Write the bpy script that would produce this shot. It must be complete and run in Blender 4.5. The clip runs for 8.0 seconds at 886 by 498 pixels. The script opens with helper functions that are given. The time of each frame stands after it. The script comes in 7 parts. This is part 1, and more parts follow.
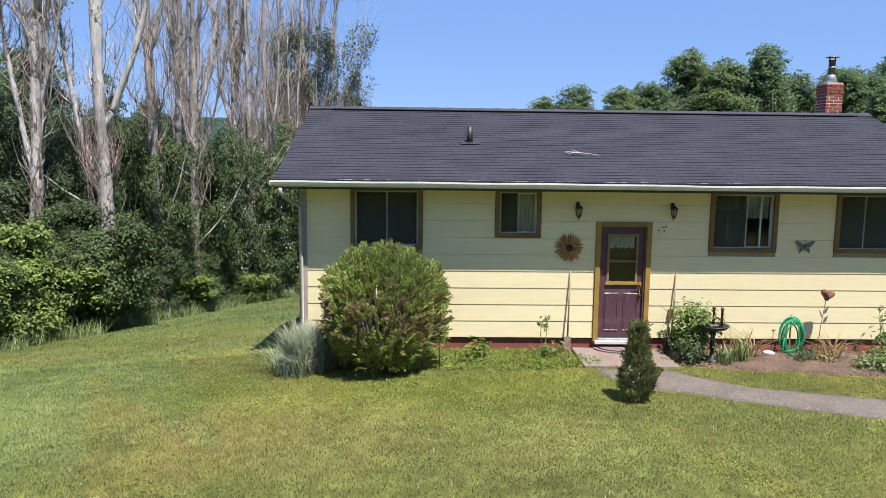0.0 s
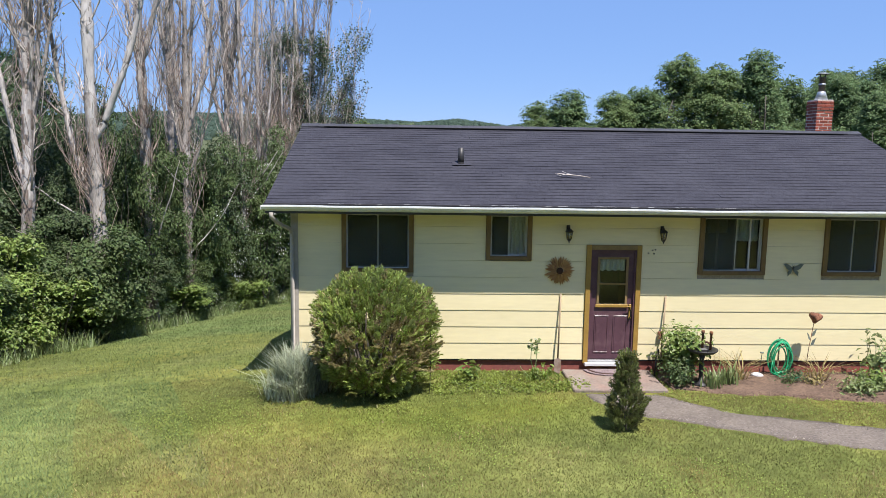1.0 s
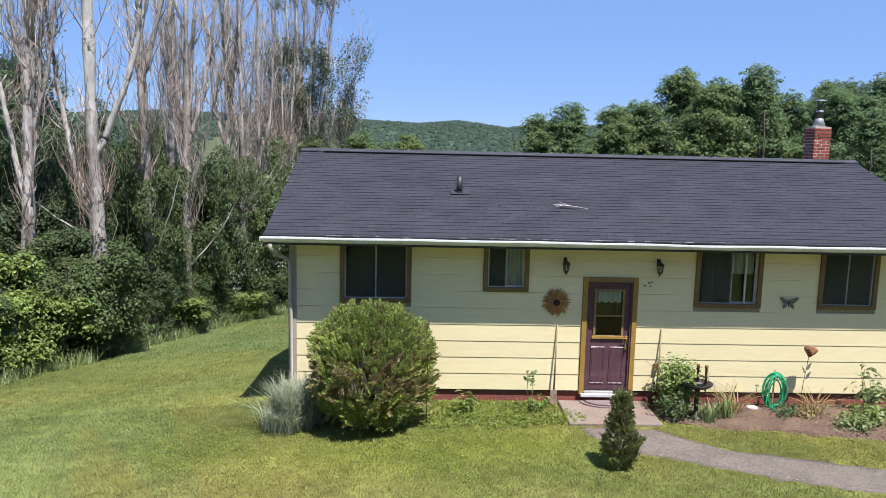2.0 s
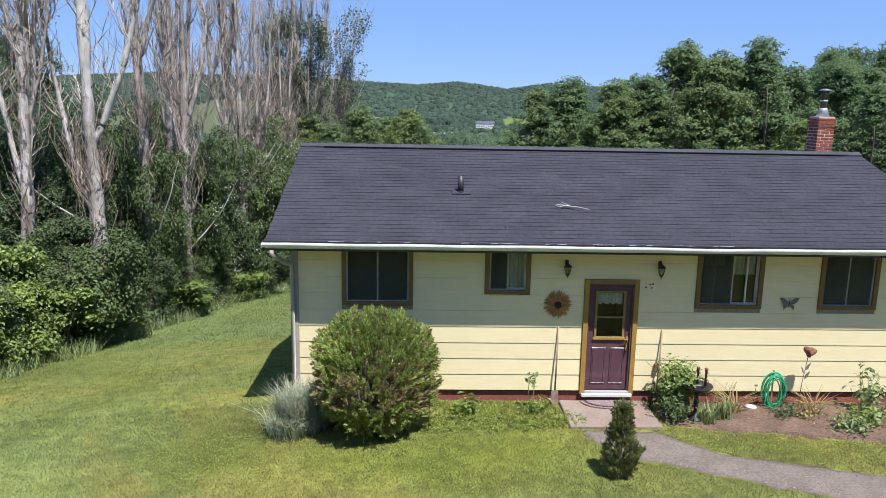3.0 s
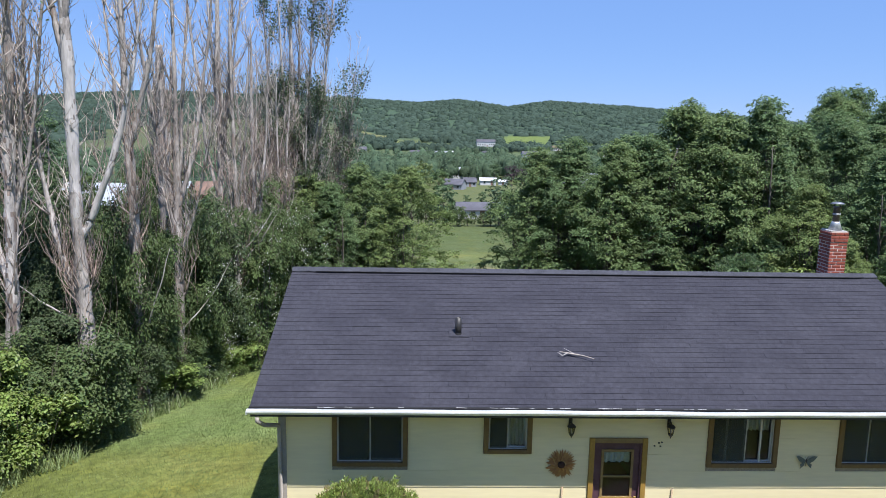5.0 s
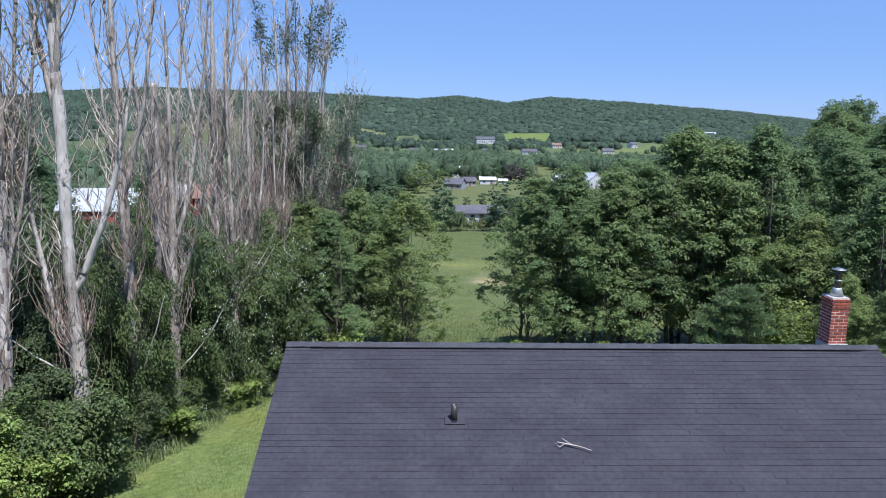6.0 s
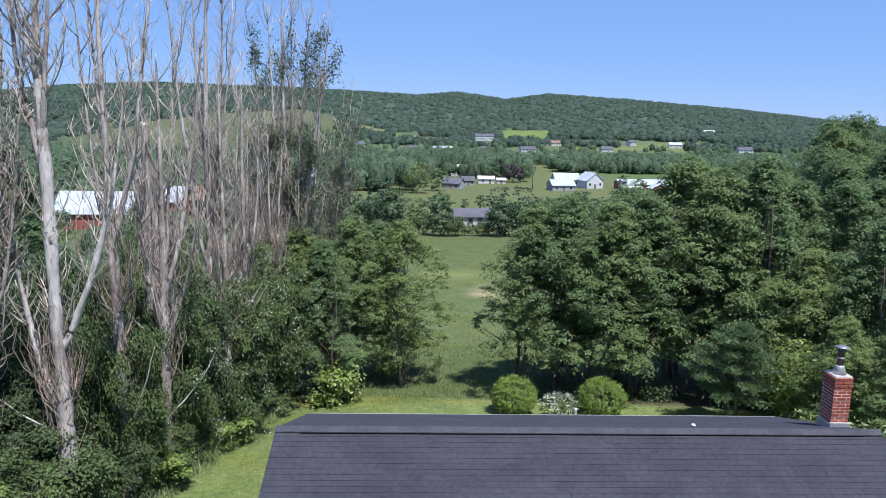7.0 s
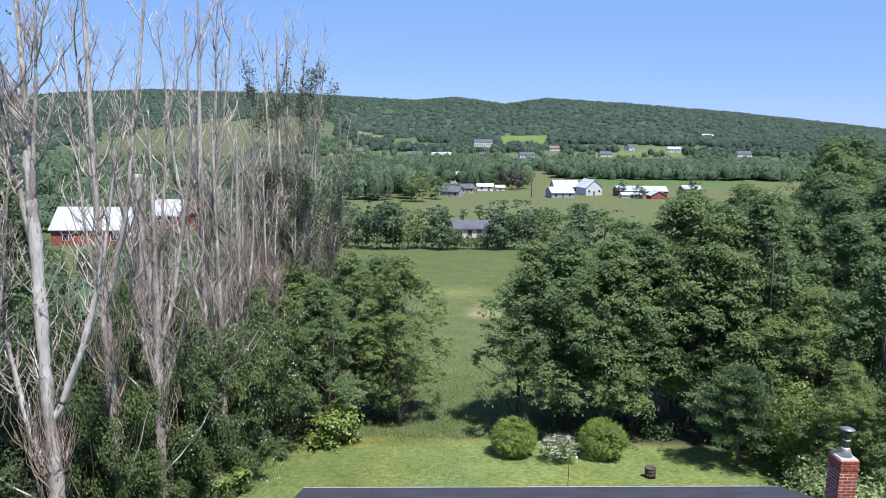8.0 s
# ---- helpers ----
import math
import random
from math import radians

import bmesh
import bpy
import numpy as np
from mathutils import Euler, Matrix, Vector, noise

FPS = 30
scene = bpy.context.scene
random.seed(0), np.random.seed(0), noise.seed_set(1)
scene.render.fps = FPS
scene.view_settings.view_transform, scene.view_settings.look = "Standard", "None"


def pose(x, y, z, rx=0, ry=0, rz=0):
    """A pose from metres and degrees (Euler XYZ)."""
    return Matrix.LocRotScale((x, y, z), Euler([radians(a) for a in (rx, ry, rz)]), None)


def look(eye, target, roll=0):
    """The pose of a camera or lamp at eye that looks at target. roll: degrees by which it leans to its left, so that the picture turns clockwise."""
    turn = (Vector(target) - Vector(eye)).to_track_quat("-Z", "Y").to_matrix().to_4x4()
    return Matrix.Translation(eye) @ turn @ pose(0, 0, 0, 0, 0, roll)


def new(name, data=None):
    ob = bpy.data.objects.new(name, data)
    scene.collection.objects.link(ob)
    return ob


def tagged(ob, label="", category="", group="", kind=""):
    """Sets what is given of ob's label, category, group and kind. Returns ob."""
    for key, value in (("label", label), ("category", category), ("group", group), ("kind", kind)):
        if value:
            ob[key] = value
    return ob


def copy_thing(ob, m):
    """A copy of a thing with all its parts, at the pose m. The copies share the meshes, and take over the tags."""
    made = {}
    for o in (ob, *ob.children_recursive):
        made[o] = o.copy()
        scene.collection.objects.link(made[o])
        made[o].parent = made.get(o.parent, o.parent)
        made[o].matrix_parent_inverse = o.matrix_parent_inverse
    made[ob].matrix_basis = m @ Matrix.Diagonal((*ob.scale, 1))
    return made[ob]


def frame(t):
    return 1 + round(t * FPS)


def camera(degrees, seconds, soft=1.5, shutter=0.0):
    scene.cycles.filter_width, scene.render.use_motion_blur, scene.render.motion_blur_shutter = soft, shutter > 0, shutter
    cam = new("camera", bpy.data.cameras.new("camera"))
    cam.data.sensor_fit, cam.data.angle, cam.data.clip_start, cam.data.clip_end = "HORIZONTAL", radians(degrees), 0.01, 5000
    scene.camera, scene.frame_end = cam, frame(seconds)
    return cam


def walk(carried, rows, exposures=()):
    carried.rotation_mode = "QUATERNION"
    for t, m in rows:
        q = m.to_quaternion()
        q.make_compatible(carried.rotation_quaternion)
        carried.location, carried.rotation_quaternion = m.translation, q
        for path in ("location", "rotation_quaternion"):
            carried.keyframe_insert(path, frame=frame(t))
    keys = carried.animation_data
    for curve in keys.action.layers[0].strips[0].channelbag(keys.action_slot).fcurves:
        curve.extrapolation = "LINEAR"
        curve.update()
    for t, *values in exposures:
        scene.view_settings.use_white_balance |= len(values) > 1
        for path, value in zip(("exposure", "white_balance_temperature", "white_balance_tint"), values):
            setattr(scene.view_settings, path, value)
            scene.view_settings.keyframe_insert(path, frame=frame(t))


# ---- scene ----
cam = camera(62.6, 8.0, soft=0.7)
PATH = [
    (0, (-2.986, -12.577, 3.437), (-2.936, -10.594, 3.178), 0.7),
    (0.5, (-2.948, -12.558, 3.659), (-2.892, -10.576, 3.398), 0.8),
    (1, (-2.922, -12.56, 3.917), (-2.858, -10.58, 3.646), 0.8),
    (1.5, (-2.908, -12.552, 4.167), (-2.839, -10.573, 3.887), 1.1),
    (2, (-2.898, -12.557, 4.444), (-2.833, -10.576, 4.176), 1.3),
    (3.3, (-2.954, -12.3, 5.38), (-2.887, -10.339, 4.995), 1.0),
    (3.5, (-2.955, -12.162, 5.546), (-2.891, -10.195, 5.187), 1.0),
    (4, (-2.95, -11.958, 6.038), (-2.886, -9.994, 5.664), 0.8),
    (4.5, (-2.912, -11.654, 6.641), (-2.848, -9.682, 6.315), 1.1),
    (6, (-2.797, -10.892, 8.871), (-2.733, -8.922, 8.534), 0.9),
    (6.5, (-2.755, -10.576, 9.697), (-2.687, -8.614, 9.316), 1.2),
    (7, (-2.719, -10.212, 10.519), (-2.65, -8.243, 10.17), 1.2),
    (7.5, (-2.669, -9.936, 11.294), (-2.599, -7.965, 10.959), 1.1),
    (8, (-2.649, -9.612, 12.117), (-2.579, -7.641, 11.78), 0.8),
]
walk(cam, [(t, look(eye, target, roll)) for t, eye, target, roll in PATH], [(0, 0.83, 6400, 13), (2, 0.82, 6350, 13), (3.5, 0.81, 6200, 13), (4.5, 0.78, 6150, 13), (6, 0.71, 5950, 13), (6.5, 0.68, 5900, 13), (7, 0.73, 6000, 13), (7.5, 0.79, 6100, 13), (8, 0.84, 6200, 13)])

# ---- world, sun, exposure ----
SUN_FROM = Vector((0.22, -0.398, 1.0)).normalized()
elev = math.asin(SUN_FROM.z)
world = bpy.data.worlds.new("sky")
scene.world = world
world.use_nodes = True
wn = world.node_tree.nodes
sky = wn.new("ShaderNodeTexSky")
sky.sky_type = "NISHITA"
sky.sun_disc = False
sky.sun_elevation = elev
sky.sun_rotation = math.atan2(SUN_FROM.x, SUN_FROM.y)
sky.altitude = 50
sky.air_density = 0.8
sky.dust_density = 0.0
sky.ozone_density = 4.0
even = wn.new("ShaderNodeMix")
even.data_type = "RGBA"
even.inputs["Factor"].default_value = 0.6
even.inputs["B"].default_value = (2.75, 5.05, 10.4, 1)
world.node_tree.links.new(sky.outputs[0], even.inputs["A"])
wn["Background"].inputs["Strength"].default_value = 0.06
world.node_tree.links.new(even.outputs["Result"], wn["Background"].inputs["Color"])
sun_data = bpy.data.lights.new("sun", "SUN")
sun_data.energy = 5.0
sun_data.angle = radians(0.53)
sun_data.color = (1.0, 0.95, 0.87)
sun = new("sun", sun_data)
sun.matrix_world = look(SUN_FROM * 60, (0, 0, 0))


# ---- materials ----
def mat(name, a, b, scale=4.0, rough=0.85, bump=0.0, bscale=60.0, metal=0.0, island=0.0, objrand=0.0,
        fine=0.25, spec=0.3, stretch=(1, 1, 1), attr="", through_light=0.0, local=False, c=None, cscale=0.6, camount=0.5):
    m = bpy.data.materials.new(name)
    m.use_nodes = True
    nt = m.node_tree
    n, l = nt.nodes, nt.links
    bs = n["Principled BSDF"]
    bs.inputs["Roughness"].default_value = rough
    bs.inputs["Metallic"].default_value = metal
    bs.inputs["Specular IOR Level"].default_value = spec
    if local:
        src = n.new("ShaderNodeTexCoord").outputs["Object"]
    else:
        src = n.new("ShaderNodeNewGeometry").outputs["Position"]
    mp = n.new("ShaderNodeMapping")
    mp.inputs["Scale"].default_value = stretch
    l.new(src, mp.inputs["Vector"])

    def nz(s, detail=4.0):
        q = n.new("ShaderNodeTexNoise")
        q.inputs["Scale"].default_value = s
        q.inputs["Detail"].default_value = detail
        l.new(mp.outputs[0], q.inputs["Vector"])
        return q.outputs["Fac"]

    def mixc(fac, x, y, mode="MIX"):
        q = n.new("ShaderNodeMix")
        q.data_type = "RGBA"
        q.blend_type = mode
        for sock, v in ((q.inputs["Factor"], fac), (q.inputs["A"], x), (q.inputs["B"], y)):
            if isinstance(v, (int, float)):
                sock.default_value = v
            elif isinstance(v, tuple):
                sock.default_value = (*v, 1)
            else:
                l.new(v, sock)
        return q.outputs["Result"]

    def ramp(v, lo, hi):
        q = n.new("ShaderNodeMapRange")
        q.inputs["From Min"].default_value = lo
        q.inputs["From Max"].default_value = hi
        l.new(v, q.inputs["Value"])
        return q.outputs["Result"]

    col = mixc(ramp(nz(scale), 0.35, 0.65), a, b)
    if c is not None:
        f = n.new("ShaderNodeMath")
        f.operation = "MULTIPLY"
        f.inputs[1].default_value = camount
        l.new(ramp(nz(cscale, 3.0), 0.5, 0.68), f.inputs[0])
        col = mixc(f.outputs[0], col, c)
    if attr:
        at = n.new("ShaderNodeAttribute")
        at.attribute_name = attr
        col = mixc(1.0, col, at.outputs["Color"], "MULTIPLY")
    fn = nz(scale * 9.0, 5.0)
    hs = n.new("ShaderNodeHueSaturation")
    l.new(col, hs.inputs["Color"])
    val = n.new("ShaderNodeMapRange")
    val.inputs["From Min"].default_value = 0.25
    val.inputs["From Max"].default_value = 0.75
    val.inputs["To Min"].default_value = 1.0 - fine
    val.inputs["To Max"].default_value = 1.0 + fine
    l.new(fn, val.inputs["Value"])
    last = val.outputs["Result"]
    for amount, out in ((island, ("ShaderNodeNewGeometry", "Random Per Island")), (objrand, ("ShaderNodeObjectInfo", "Random"))):
        if amount:
            g = n.new(out[0]).outputs[out[1]]
            r = n.new("ShaderNodeMapRange")
            r.inputs["To Min"].default_value = 1.0 - amount
            r.inputs["To Max"].default_value = 1.0 + amount
            l.new(g, r.inputs["Value"])
            q = n.new("ShaderNodeMath")
            q.operation = "MULTIPLY"
            l.new(last, q.inputs[0])
            l.new(r.outputs["Result"], q.inputs[1])
            last = q.outputs[0]
            if out[1] == "Random Per Island":
                h = n.new("ShaderNodeMapRange")
                h.inputs["To Min"].default_value = 0.5 - amount * 0.045
                h.inputs["To Max"].default_value = 0.5 + amount * 0.03
                l.new(g, h.inputs["Value"])
                l.new(h.outputs["Result"], hs.inputs["Hue"])
    l.new(last, hs.inputs["Value"])
    l.new(hs.outputs["Color"], bs.inputs["Base Color"])
    if bump:
        bp = n.new("ShaderNodeBump")
        bp.inputs["Strength"].default_value = bump
        bp.inputs["Distance"].default_value = 0.02
        l.new(nz(bscale, 6.0), bp.inputs["Height"])
        l.new(bp.outputs["Normal"], bs.inputs["Normal"])
    if through_light:
        tr = n.new("ShaderNodeBsdfTranslucent")
        l.new(hs.outputs["Color"], tr.inputs["Color"])
        ms = n.new("ShaderNodeMixShader")
        ms.inputs[0].default_value = through_light
        l.new(bs.outputs[0], ms.inputs[1])
        l.new(tr.outputs[0], ms.inputs[2])
        l.new(ms.outputs[0], n["Material Output"].inputs["Surface"])
    return m


def glass(name, tint=(0.9, 0.95, 0.93)):
    m = bpy.data.materials.new(name)
    m.use_nodes = True
    bs = m.node_tree.nodes["Principled BSDF"]
    bs.inputs["Base Color"].default_value = (*tint, 1)
    bs.inputs["Transmission Weight"].default_value = 1.0
    bs.inputs["Roughness"].default_value = 0.0
    bs.inputs["IOR"].default_value = 1.38
    return m


def leafy(name, a, b, light=0.35, island=0.4, rough=0.45, spec=0.5):
    return mat(name, a, b, scale=0.9, rough=rough, island=island, fine=0.15, spec=spec, through_light=light)


M = {
    "ground": mat("grass_ground", (1, 1, 1), (0.82, 0.86, 0.7), scale=0.5, rough=0.95, bump=0.9, bscale=28, fine=0.4, spec=0.1, attr="tint",
                  c=(1.25, 1.05, 0.75), cscale=0.35, camount=0.55),
    "blades": mat("lawn_blades", (0.138, 0.16, 0.05), (0.21, 0.19, 0.074), scale=0.45, rough=0.7, island=0.3, fine=0.2, spec=0.2, through_light=0.45, attr="tint",
                  c=(0.27, 0.215, 0.1), cscale=0.33, camount=0.4),
    "blades_back": mat("shaded_lawn_blades", (0.125, 0.175, 0.065), (0.165, 0.195, 0.08), scale=0.45, rough=0.7, island=0.3, fine=0.2, spec=0.2, through_light=0.45, attr="tint",
                       c=(0.2, 0.2, 0.085), cscale=0.4, camount=0.35),
    "siding": mat("pale_yellow_siding", (0.75, 0.665, 0.415), (0.71, 0.625, 0.39), scale=0.7, rough=0.6, bump=0.12, bscale=90, fine=0.05, objrand=0.03, stretch=(0.4, 1, 3)),
    "wallcore": mat("sheathing", (0.35, 0.3, 0.22), (0.3, 0.26, 0.2), rough=0.9),
    "foundation": mat("red_painted_concrete", (0.25, 0.075, 0.06), (0.21, 0.07, 0.06), scale=2, rough=0.8, bump=0.2, fine=0.18),
    "shingle": mat("dark_asphalt_shingle", (0.041, 0.041, 0.053), (0.032, 0.032, 0.043), scale=1.3, rough=0.9, bump=0.5, bscale=160, fine=0.22, objrand=0.05, island=0.04, spec=0.25),
    "ridge": mat("ridge_cap_shingle", (0.056, 0.058, 0.072), (0.043, 0.045, 0.056), scale=2, rough=0.9, bump=0.5, bscale=160, fine=0.25, objrand=0.1),
    "tar": mat("tar_edge", (0.014, 0.014, 0.016), (0.02, 0.02, 0.022), rough=0.8),
    "gutter": mat("white_aluminium", (0.72, 0.73, 0.74), (0.6, 0.62, 0.63), scale=3, rough=0.35, fine=0.1, spec=0.5),
    "soffit": mat("brown_soffit", (0.3, 0.25, 0.17), (0.26, 0.22, 0.15), rough=0.7, fine=0.05),
    "corner": mat("taupe_corner_board", (0.35, 0.32, 0.28), (0.3, 0.275, 0.245), scale=2, rough=0.7, fine=0.1),
    "trim": mat("brown_window_trim", (0.19, 0.12, 0.045), (0.15, 0.095, 0.04), scale=3, rough=0.6, fine=0.12, bump=0.1),
    "ochre": mat("ochre_door_trim", (0.35, 0.21, 0.047), (0.27, 0.17, 0.042), scale=3, rough=0.5, fine=0.12),
    # the same ochre door paint, with the eave's shade mixed into the colour
    "shadeochre": mat("shaded_ochre_paint", (0.24, 0.165, 0.07), (0.19, 0.13, 0.055), scale=5, rough=0.7, fine=0.15),
    "vinyl": mat("white_vinyl", (0.55, 0.54, 0.51), (0.46, 0.45, 0.43), rough=0.4, fine=0.05),
    "door": mat("plum_door_paint", (0.10, 0.05, 0.065), (0.085, 0.042, 0.055), scale=3, rough=0.45, fine=0.1, c=(0.2, 0.13, 0.13), cscale=5, camount=0.25),
    "white": mat("white_paint", (0.62, 0.61, 0.62), (0.52, 0.51, 0.51), rough=0.5, fine=0.08, local=True),
    "worn": mat("worn_white_edge", (0.65, 0.6, 0.58), (0.2, 0.13, 0.14), scale=14, rough=0.7, fine=0.2, local=True),
    "curtain": mat("sheer_curtain", (0.72, 0.78, 0.76), (0.55, 0.63, 0.62), scale=6, rough=0.9, fine=0.2, through_light=0.4, stretch=(6, 1, 1)),
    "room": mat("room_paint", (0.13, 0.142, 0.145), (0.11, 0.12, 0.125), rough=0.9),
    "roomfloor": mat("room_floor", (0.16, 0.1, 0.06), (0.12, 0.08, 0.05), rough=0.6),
    "brick": mat("red_brick", (0.31, 0.082, 0.054), (0.23, 0.066, 0.046), scale=6, rough=0.9, bump=0.4, bscale=80, fine=0.25, objrand=0.22),
    "mortar": mat("mortar", (0.6, 0.48, 0.42), (0.5, 0.4, 0.35), scale=8, rough=0.95, bump=0.4, fine=0.2),
    "concrete": mat("concrete_cap", (0.42, 0.42, 0.42), (0.34, 0.34, 0.35), scale=5, rough=0.85, bump=0.3, fine=0.15),
    "galv": mat("galvanised_steel", (0.55, 0.56, 0.58), (0.45, 0.46, 0.48), scale=7, rough=0.5, metal=0.7, fine=0.12),
    "flue": mat("sooty_flue_steel", (0.16, 0.14, 0.13), (0.1, 0.09, 0.085), scale=6, rough=0.5, metal=0.5, fine=0.2),
    "capsteel": mat("dull_blue_grey_steel", (0.2, 0.22, 0.25), (0.13, 0.14, 0.16), scale=6, rough=0.55, metal=0.5, fine=0.15),
    "iron": mat("black_iron", (0.018, 0.018, 0.02), (0.03, 0.028, 0.028), scale=9, rough=0.5, fine=0.2, spec=0.5),
    "stoop": mat("worn_red_concrete", (0.225, 0.19, 0.16), (0.2, 0.152, 0.127), scale=2.6, rough=0.85, bump=0.3, fine=0.2, c=(0.3, 0.17, 0.14), cscale=1.8, camount=0.45),
    "path": mat("old_grey_asphalt", (0.15, 0.125, 0.105), (0.19, 0.16, 0.135), scale=3, rough=0.95, bump=0.8, bscale=120, fine=0.35),
    "gravel": mat("loose_grey_grit", (0.24, 0.21, 0.19), (0.15, 0.13, 0.118), scale=3, rough=0.95, island=0.45, fine=0.2),
    "soil": mat("dry_garden_soil", (0.155, 0.103, 0.073), (0.108, 0.072, 0.053), scale=2.5, rough=1.0, bump=1.0, bscale=40, fine=0.4),
    "clod": mat("soil_clods", (0.18, 0.12, 0.088), (0.1, 0.067, 0.048), scale=4, rough=1.0, island=0.35, fine=0.3),
    "mat": mat("woven_doormat", (0.3, 0.23, 0.23), (0.12, 0.09, 0.1), scale=45, rough=0.95, bump=0.6, bscale=150, fine=0.3),
    "hose": mat("green_hose", (0.02, 0.33, 0.15), (0.015, 0.27, 0.12), scale=8, rough=0.35, fine=0.1, spec=0.5),
    "wood": mat("weathered_handle", (0.34, 0.26, 0.17), (0.25, 0.19, 0.13), scale=9, rough=0.8, fine=0.25, stretch=(1, 1, 0.1)),
    "rust": mat("rusty_steel", (0.2, 0.09, 0.045), (0.1, 0.055, 0.04), scale=8, rough=0.85, bump=0.3, fine=0.3),
    "terracotta": mat("terracotta", (0.27, 0.12, 0.07), (0.11, 0.05, 0.035), scale=22, rough=0.9, bump=0.6, bscale=60, fine=0.3),
    "spade": mat("worn_spade_steel", (0.24, 0.15, 0.11), (0.34, 0.26, 0.22), scale=9, rough=0.7, metal=0.2, fine=0.2),
    "sunburst": mat("rusty_orange_petals", (0.42, 0.235, 0.085), (0.33, 0.17, 0.06), scale=9, rough=0.8, island=0.25, fine=0.25),
    "darkcentre": mat("dark_brown_centre", (0.06, 0.03, 0.02), (0.04, 0.02, 0.015), scale=20, rough=0.9, fine=0.3),
    "butterfly": mat("dark_green_tin", (0.11, 0.13, 0.11), (0.15, 0.17, 0.14), scale=20, rough=0.7, fine=0.3),
    "lampglass": glass("lantern_glass", (0.8, 0.78, 0.7)),
    "pane": glass("window_glass"),
    "screen": mat("insect_screen", (0.085, 0.095, 0.08), (0.07, 0.08, 0.066), rough=1.0, fine=0.05, spec=0.0),
    "bark": mat("grey_bark", (0.15, 0.13, 0.112), (0.09, 0.077, 0.067), scale=3, rough=0.95, bump=0.8, bscale=30, fine=0.3, stretch=(1, 1, 0.3)),
    "deadbark": mat("dead_poplar_bark", (0.4, 0.362, 0.335), (0.205, 0.183, 0.168), scale=3.2, rough=0.95, bump=1.0, bscale=24, fine=0.38, stretch=(1, 1, 0.22),
                    c=(0.52, 0.495, 0.485), cscale=0.6, camount=0.5),
    "brownbark": mat("flaking_brown_bark", (0.31, 0.25, 0.215), (0.15, 0.12, 0.105), scale=4.5, rough=0.95, bump=1.0, bscale=20, fine=0.35, stretch=(1, 1, 0.22)),
    "bleached": mat("bleached_bare_wood", (0.5, 0.475, 0.46), (0.36, 0.34, 0.325), scale=2.2, rough=0.85, bump=0.4, fine=0.2, stretch=(1, 1, 0.2)),
    "deadtwig": mat("dead_twigs", (0.43, 0.378, 0.34), (0.28, 0.242, 0.215), scale=0.7, rough=0.95, island=0.35, fine=0.2),
    "browntwig": mat("brown_dead_brush", (0.36, 0.28, 0.232), (0.24, 0.183, 0.152), scale=0.7, rough=0.95, island=0.35, fine=0.2),
    "leaf_hedge": leafy("hedge_leaves", (0.11, 0.155, 0.056), (0.085, 0.127, 0.048), light=0.36, spec=0.3, rough=0.55),
    # darker copy of leaf_hedge with the hedgerow's inner shade in its colour
    "leaf_shade": leafy("shaded_hedge_leaves", (0.078, 0.112, 0.046), (0.06, 0.09, 0.04), light=0.26, spec=0.3, rough=0.55),
    "leaf_light": leafy("young_bright_leaves", (0.24, 0.32, 0.082), (0.18, 0.25, 0.066), light=0.45),
    "leaf_maple": leafy("ash_leaves", (0.15, 0.222, 0.096), (0.12, 0.183, 0.08), spec=0.25, rough=0.6, light=0.45, island=0.3),
    "leaf_ash": leafy("pale_ash_leaves", (0.178, 0.246, 0.098), (0.142, 0.204, 0.082), spec=0.25, rough=0.6, light=0.45, island=0.3),
    "leaf_deep": leafy("deep_green_leaves", (0.122, 0.186, 0.09), (0.098, 0.153, 0.075), spec=0.25, rough=0.6, light=0.45, island=0.3),
    "leaf_young": leafy("yellow_green_leaves", (0.205, 0.27, 0.095), (0.155, 0.213, 0.078), spec=0.25, rough=0.6, light=0.45, island=0.3),
    "meadow": leafy("meadow_blades", (0.15, 0.195, 0.072), (0.115, 0.155, 0.06), rough=0.7, spec=0.2),
    "leaf_poplar": leafy("poplar_leaves", (0.11, 0.15, 0.075), (0.085, 0.12, 0.062)),
    "leaf_box": leafy("clipped_yew_leaves", (0.19, 0.27, 0.05), (0.135, 0.205, 0.04)),
    "leaf_cedar": leafy("cedar_sprays", (0.33, 0.4, 0.105), (0.225, 0.295, 0.08), island=0.45, light=0.5),
    "leaf_brown": leafy("brown_cedar_sprays", (0.4, 0.335, 0.17), (0.29, 0.24, 0.125), island=0.4, light=0.5),
    "leaf_dark": leafy("dark_cedar_sprays", (0.24, 0.29, 0.1), (0.27, 0.31, 0.11), island=0.3, light=0.5),
    "leaf_olive": leafy("olive_cedar_sprays", (0.26, 0.29, 0.105), (0.18, 0.215, 0.075), island=0.4, light=0.45),
    "leaf_dull": leafy("dull_cedar_sprays", (0.17, 0.165, 0.075), (0.12, 0.125, 0.055), island=0.35),
    "leaf_blue": leafy("blue_green_blades", (0.5, 0.53, 0.39), (0.38, 0.42, 0.3), island=0.35, light=0.5),
    "leaf_pine": leafy("pine_needles", (0.105, 0.165, 0.075), (0.135, 0.2, 0.09), island=0.3, light=0.45),
    "leaf_weed": leafy("tall_weeds", (0.24, 0.3, 0.12), (0.185, 0.24, 0.095)),
    "clover": leafy("clover_leaves", (0.27, 0.33, 0.075), (0.2, 0.26, 0.06), light=0.5, spec=0.2),
    "leaf_straw": leafy("straw_blades", (0.36, 0.29, 0.12), (0.27, 0.22, 0.09)),
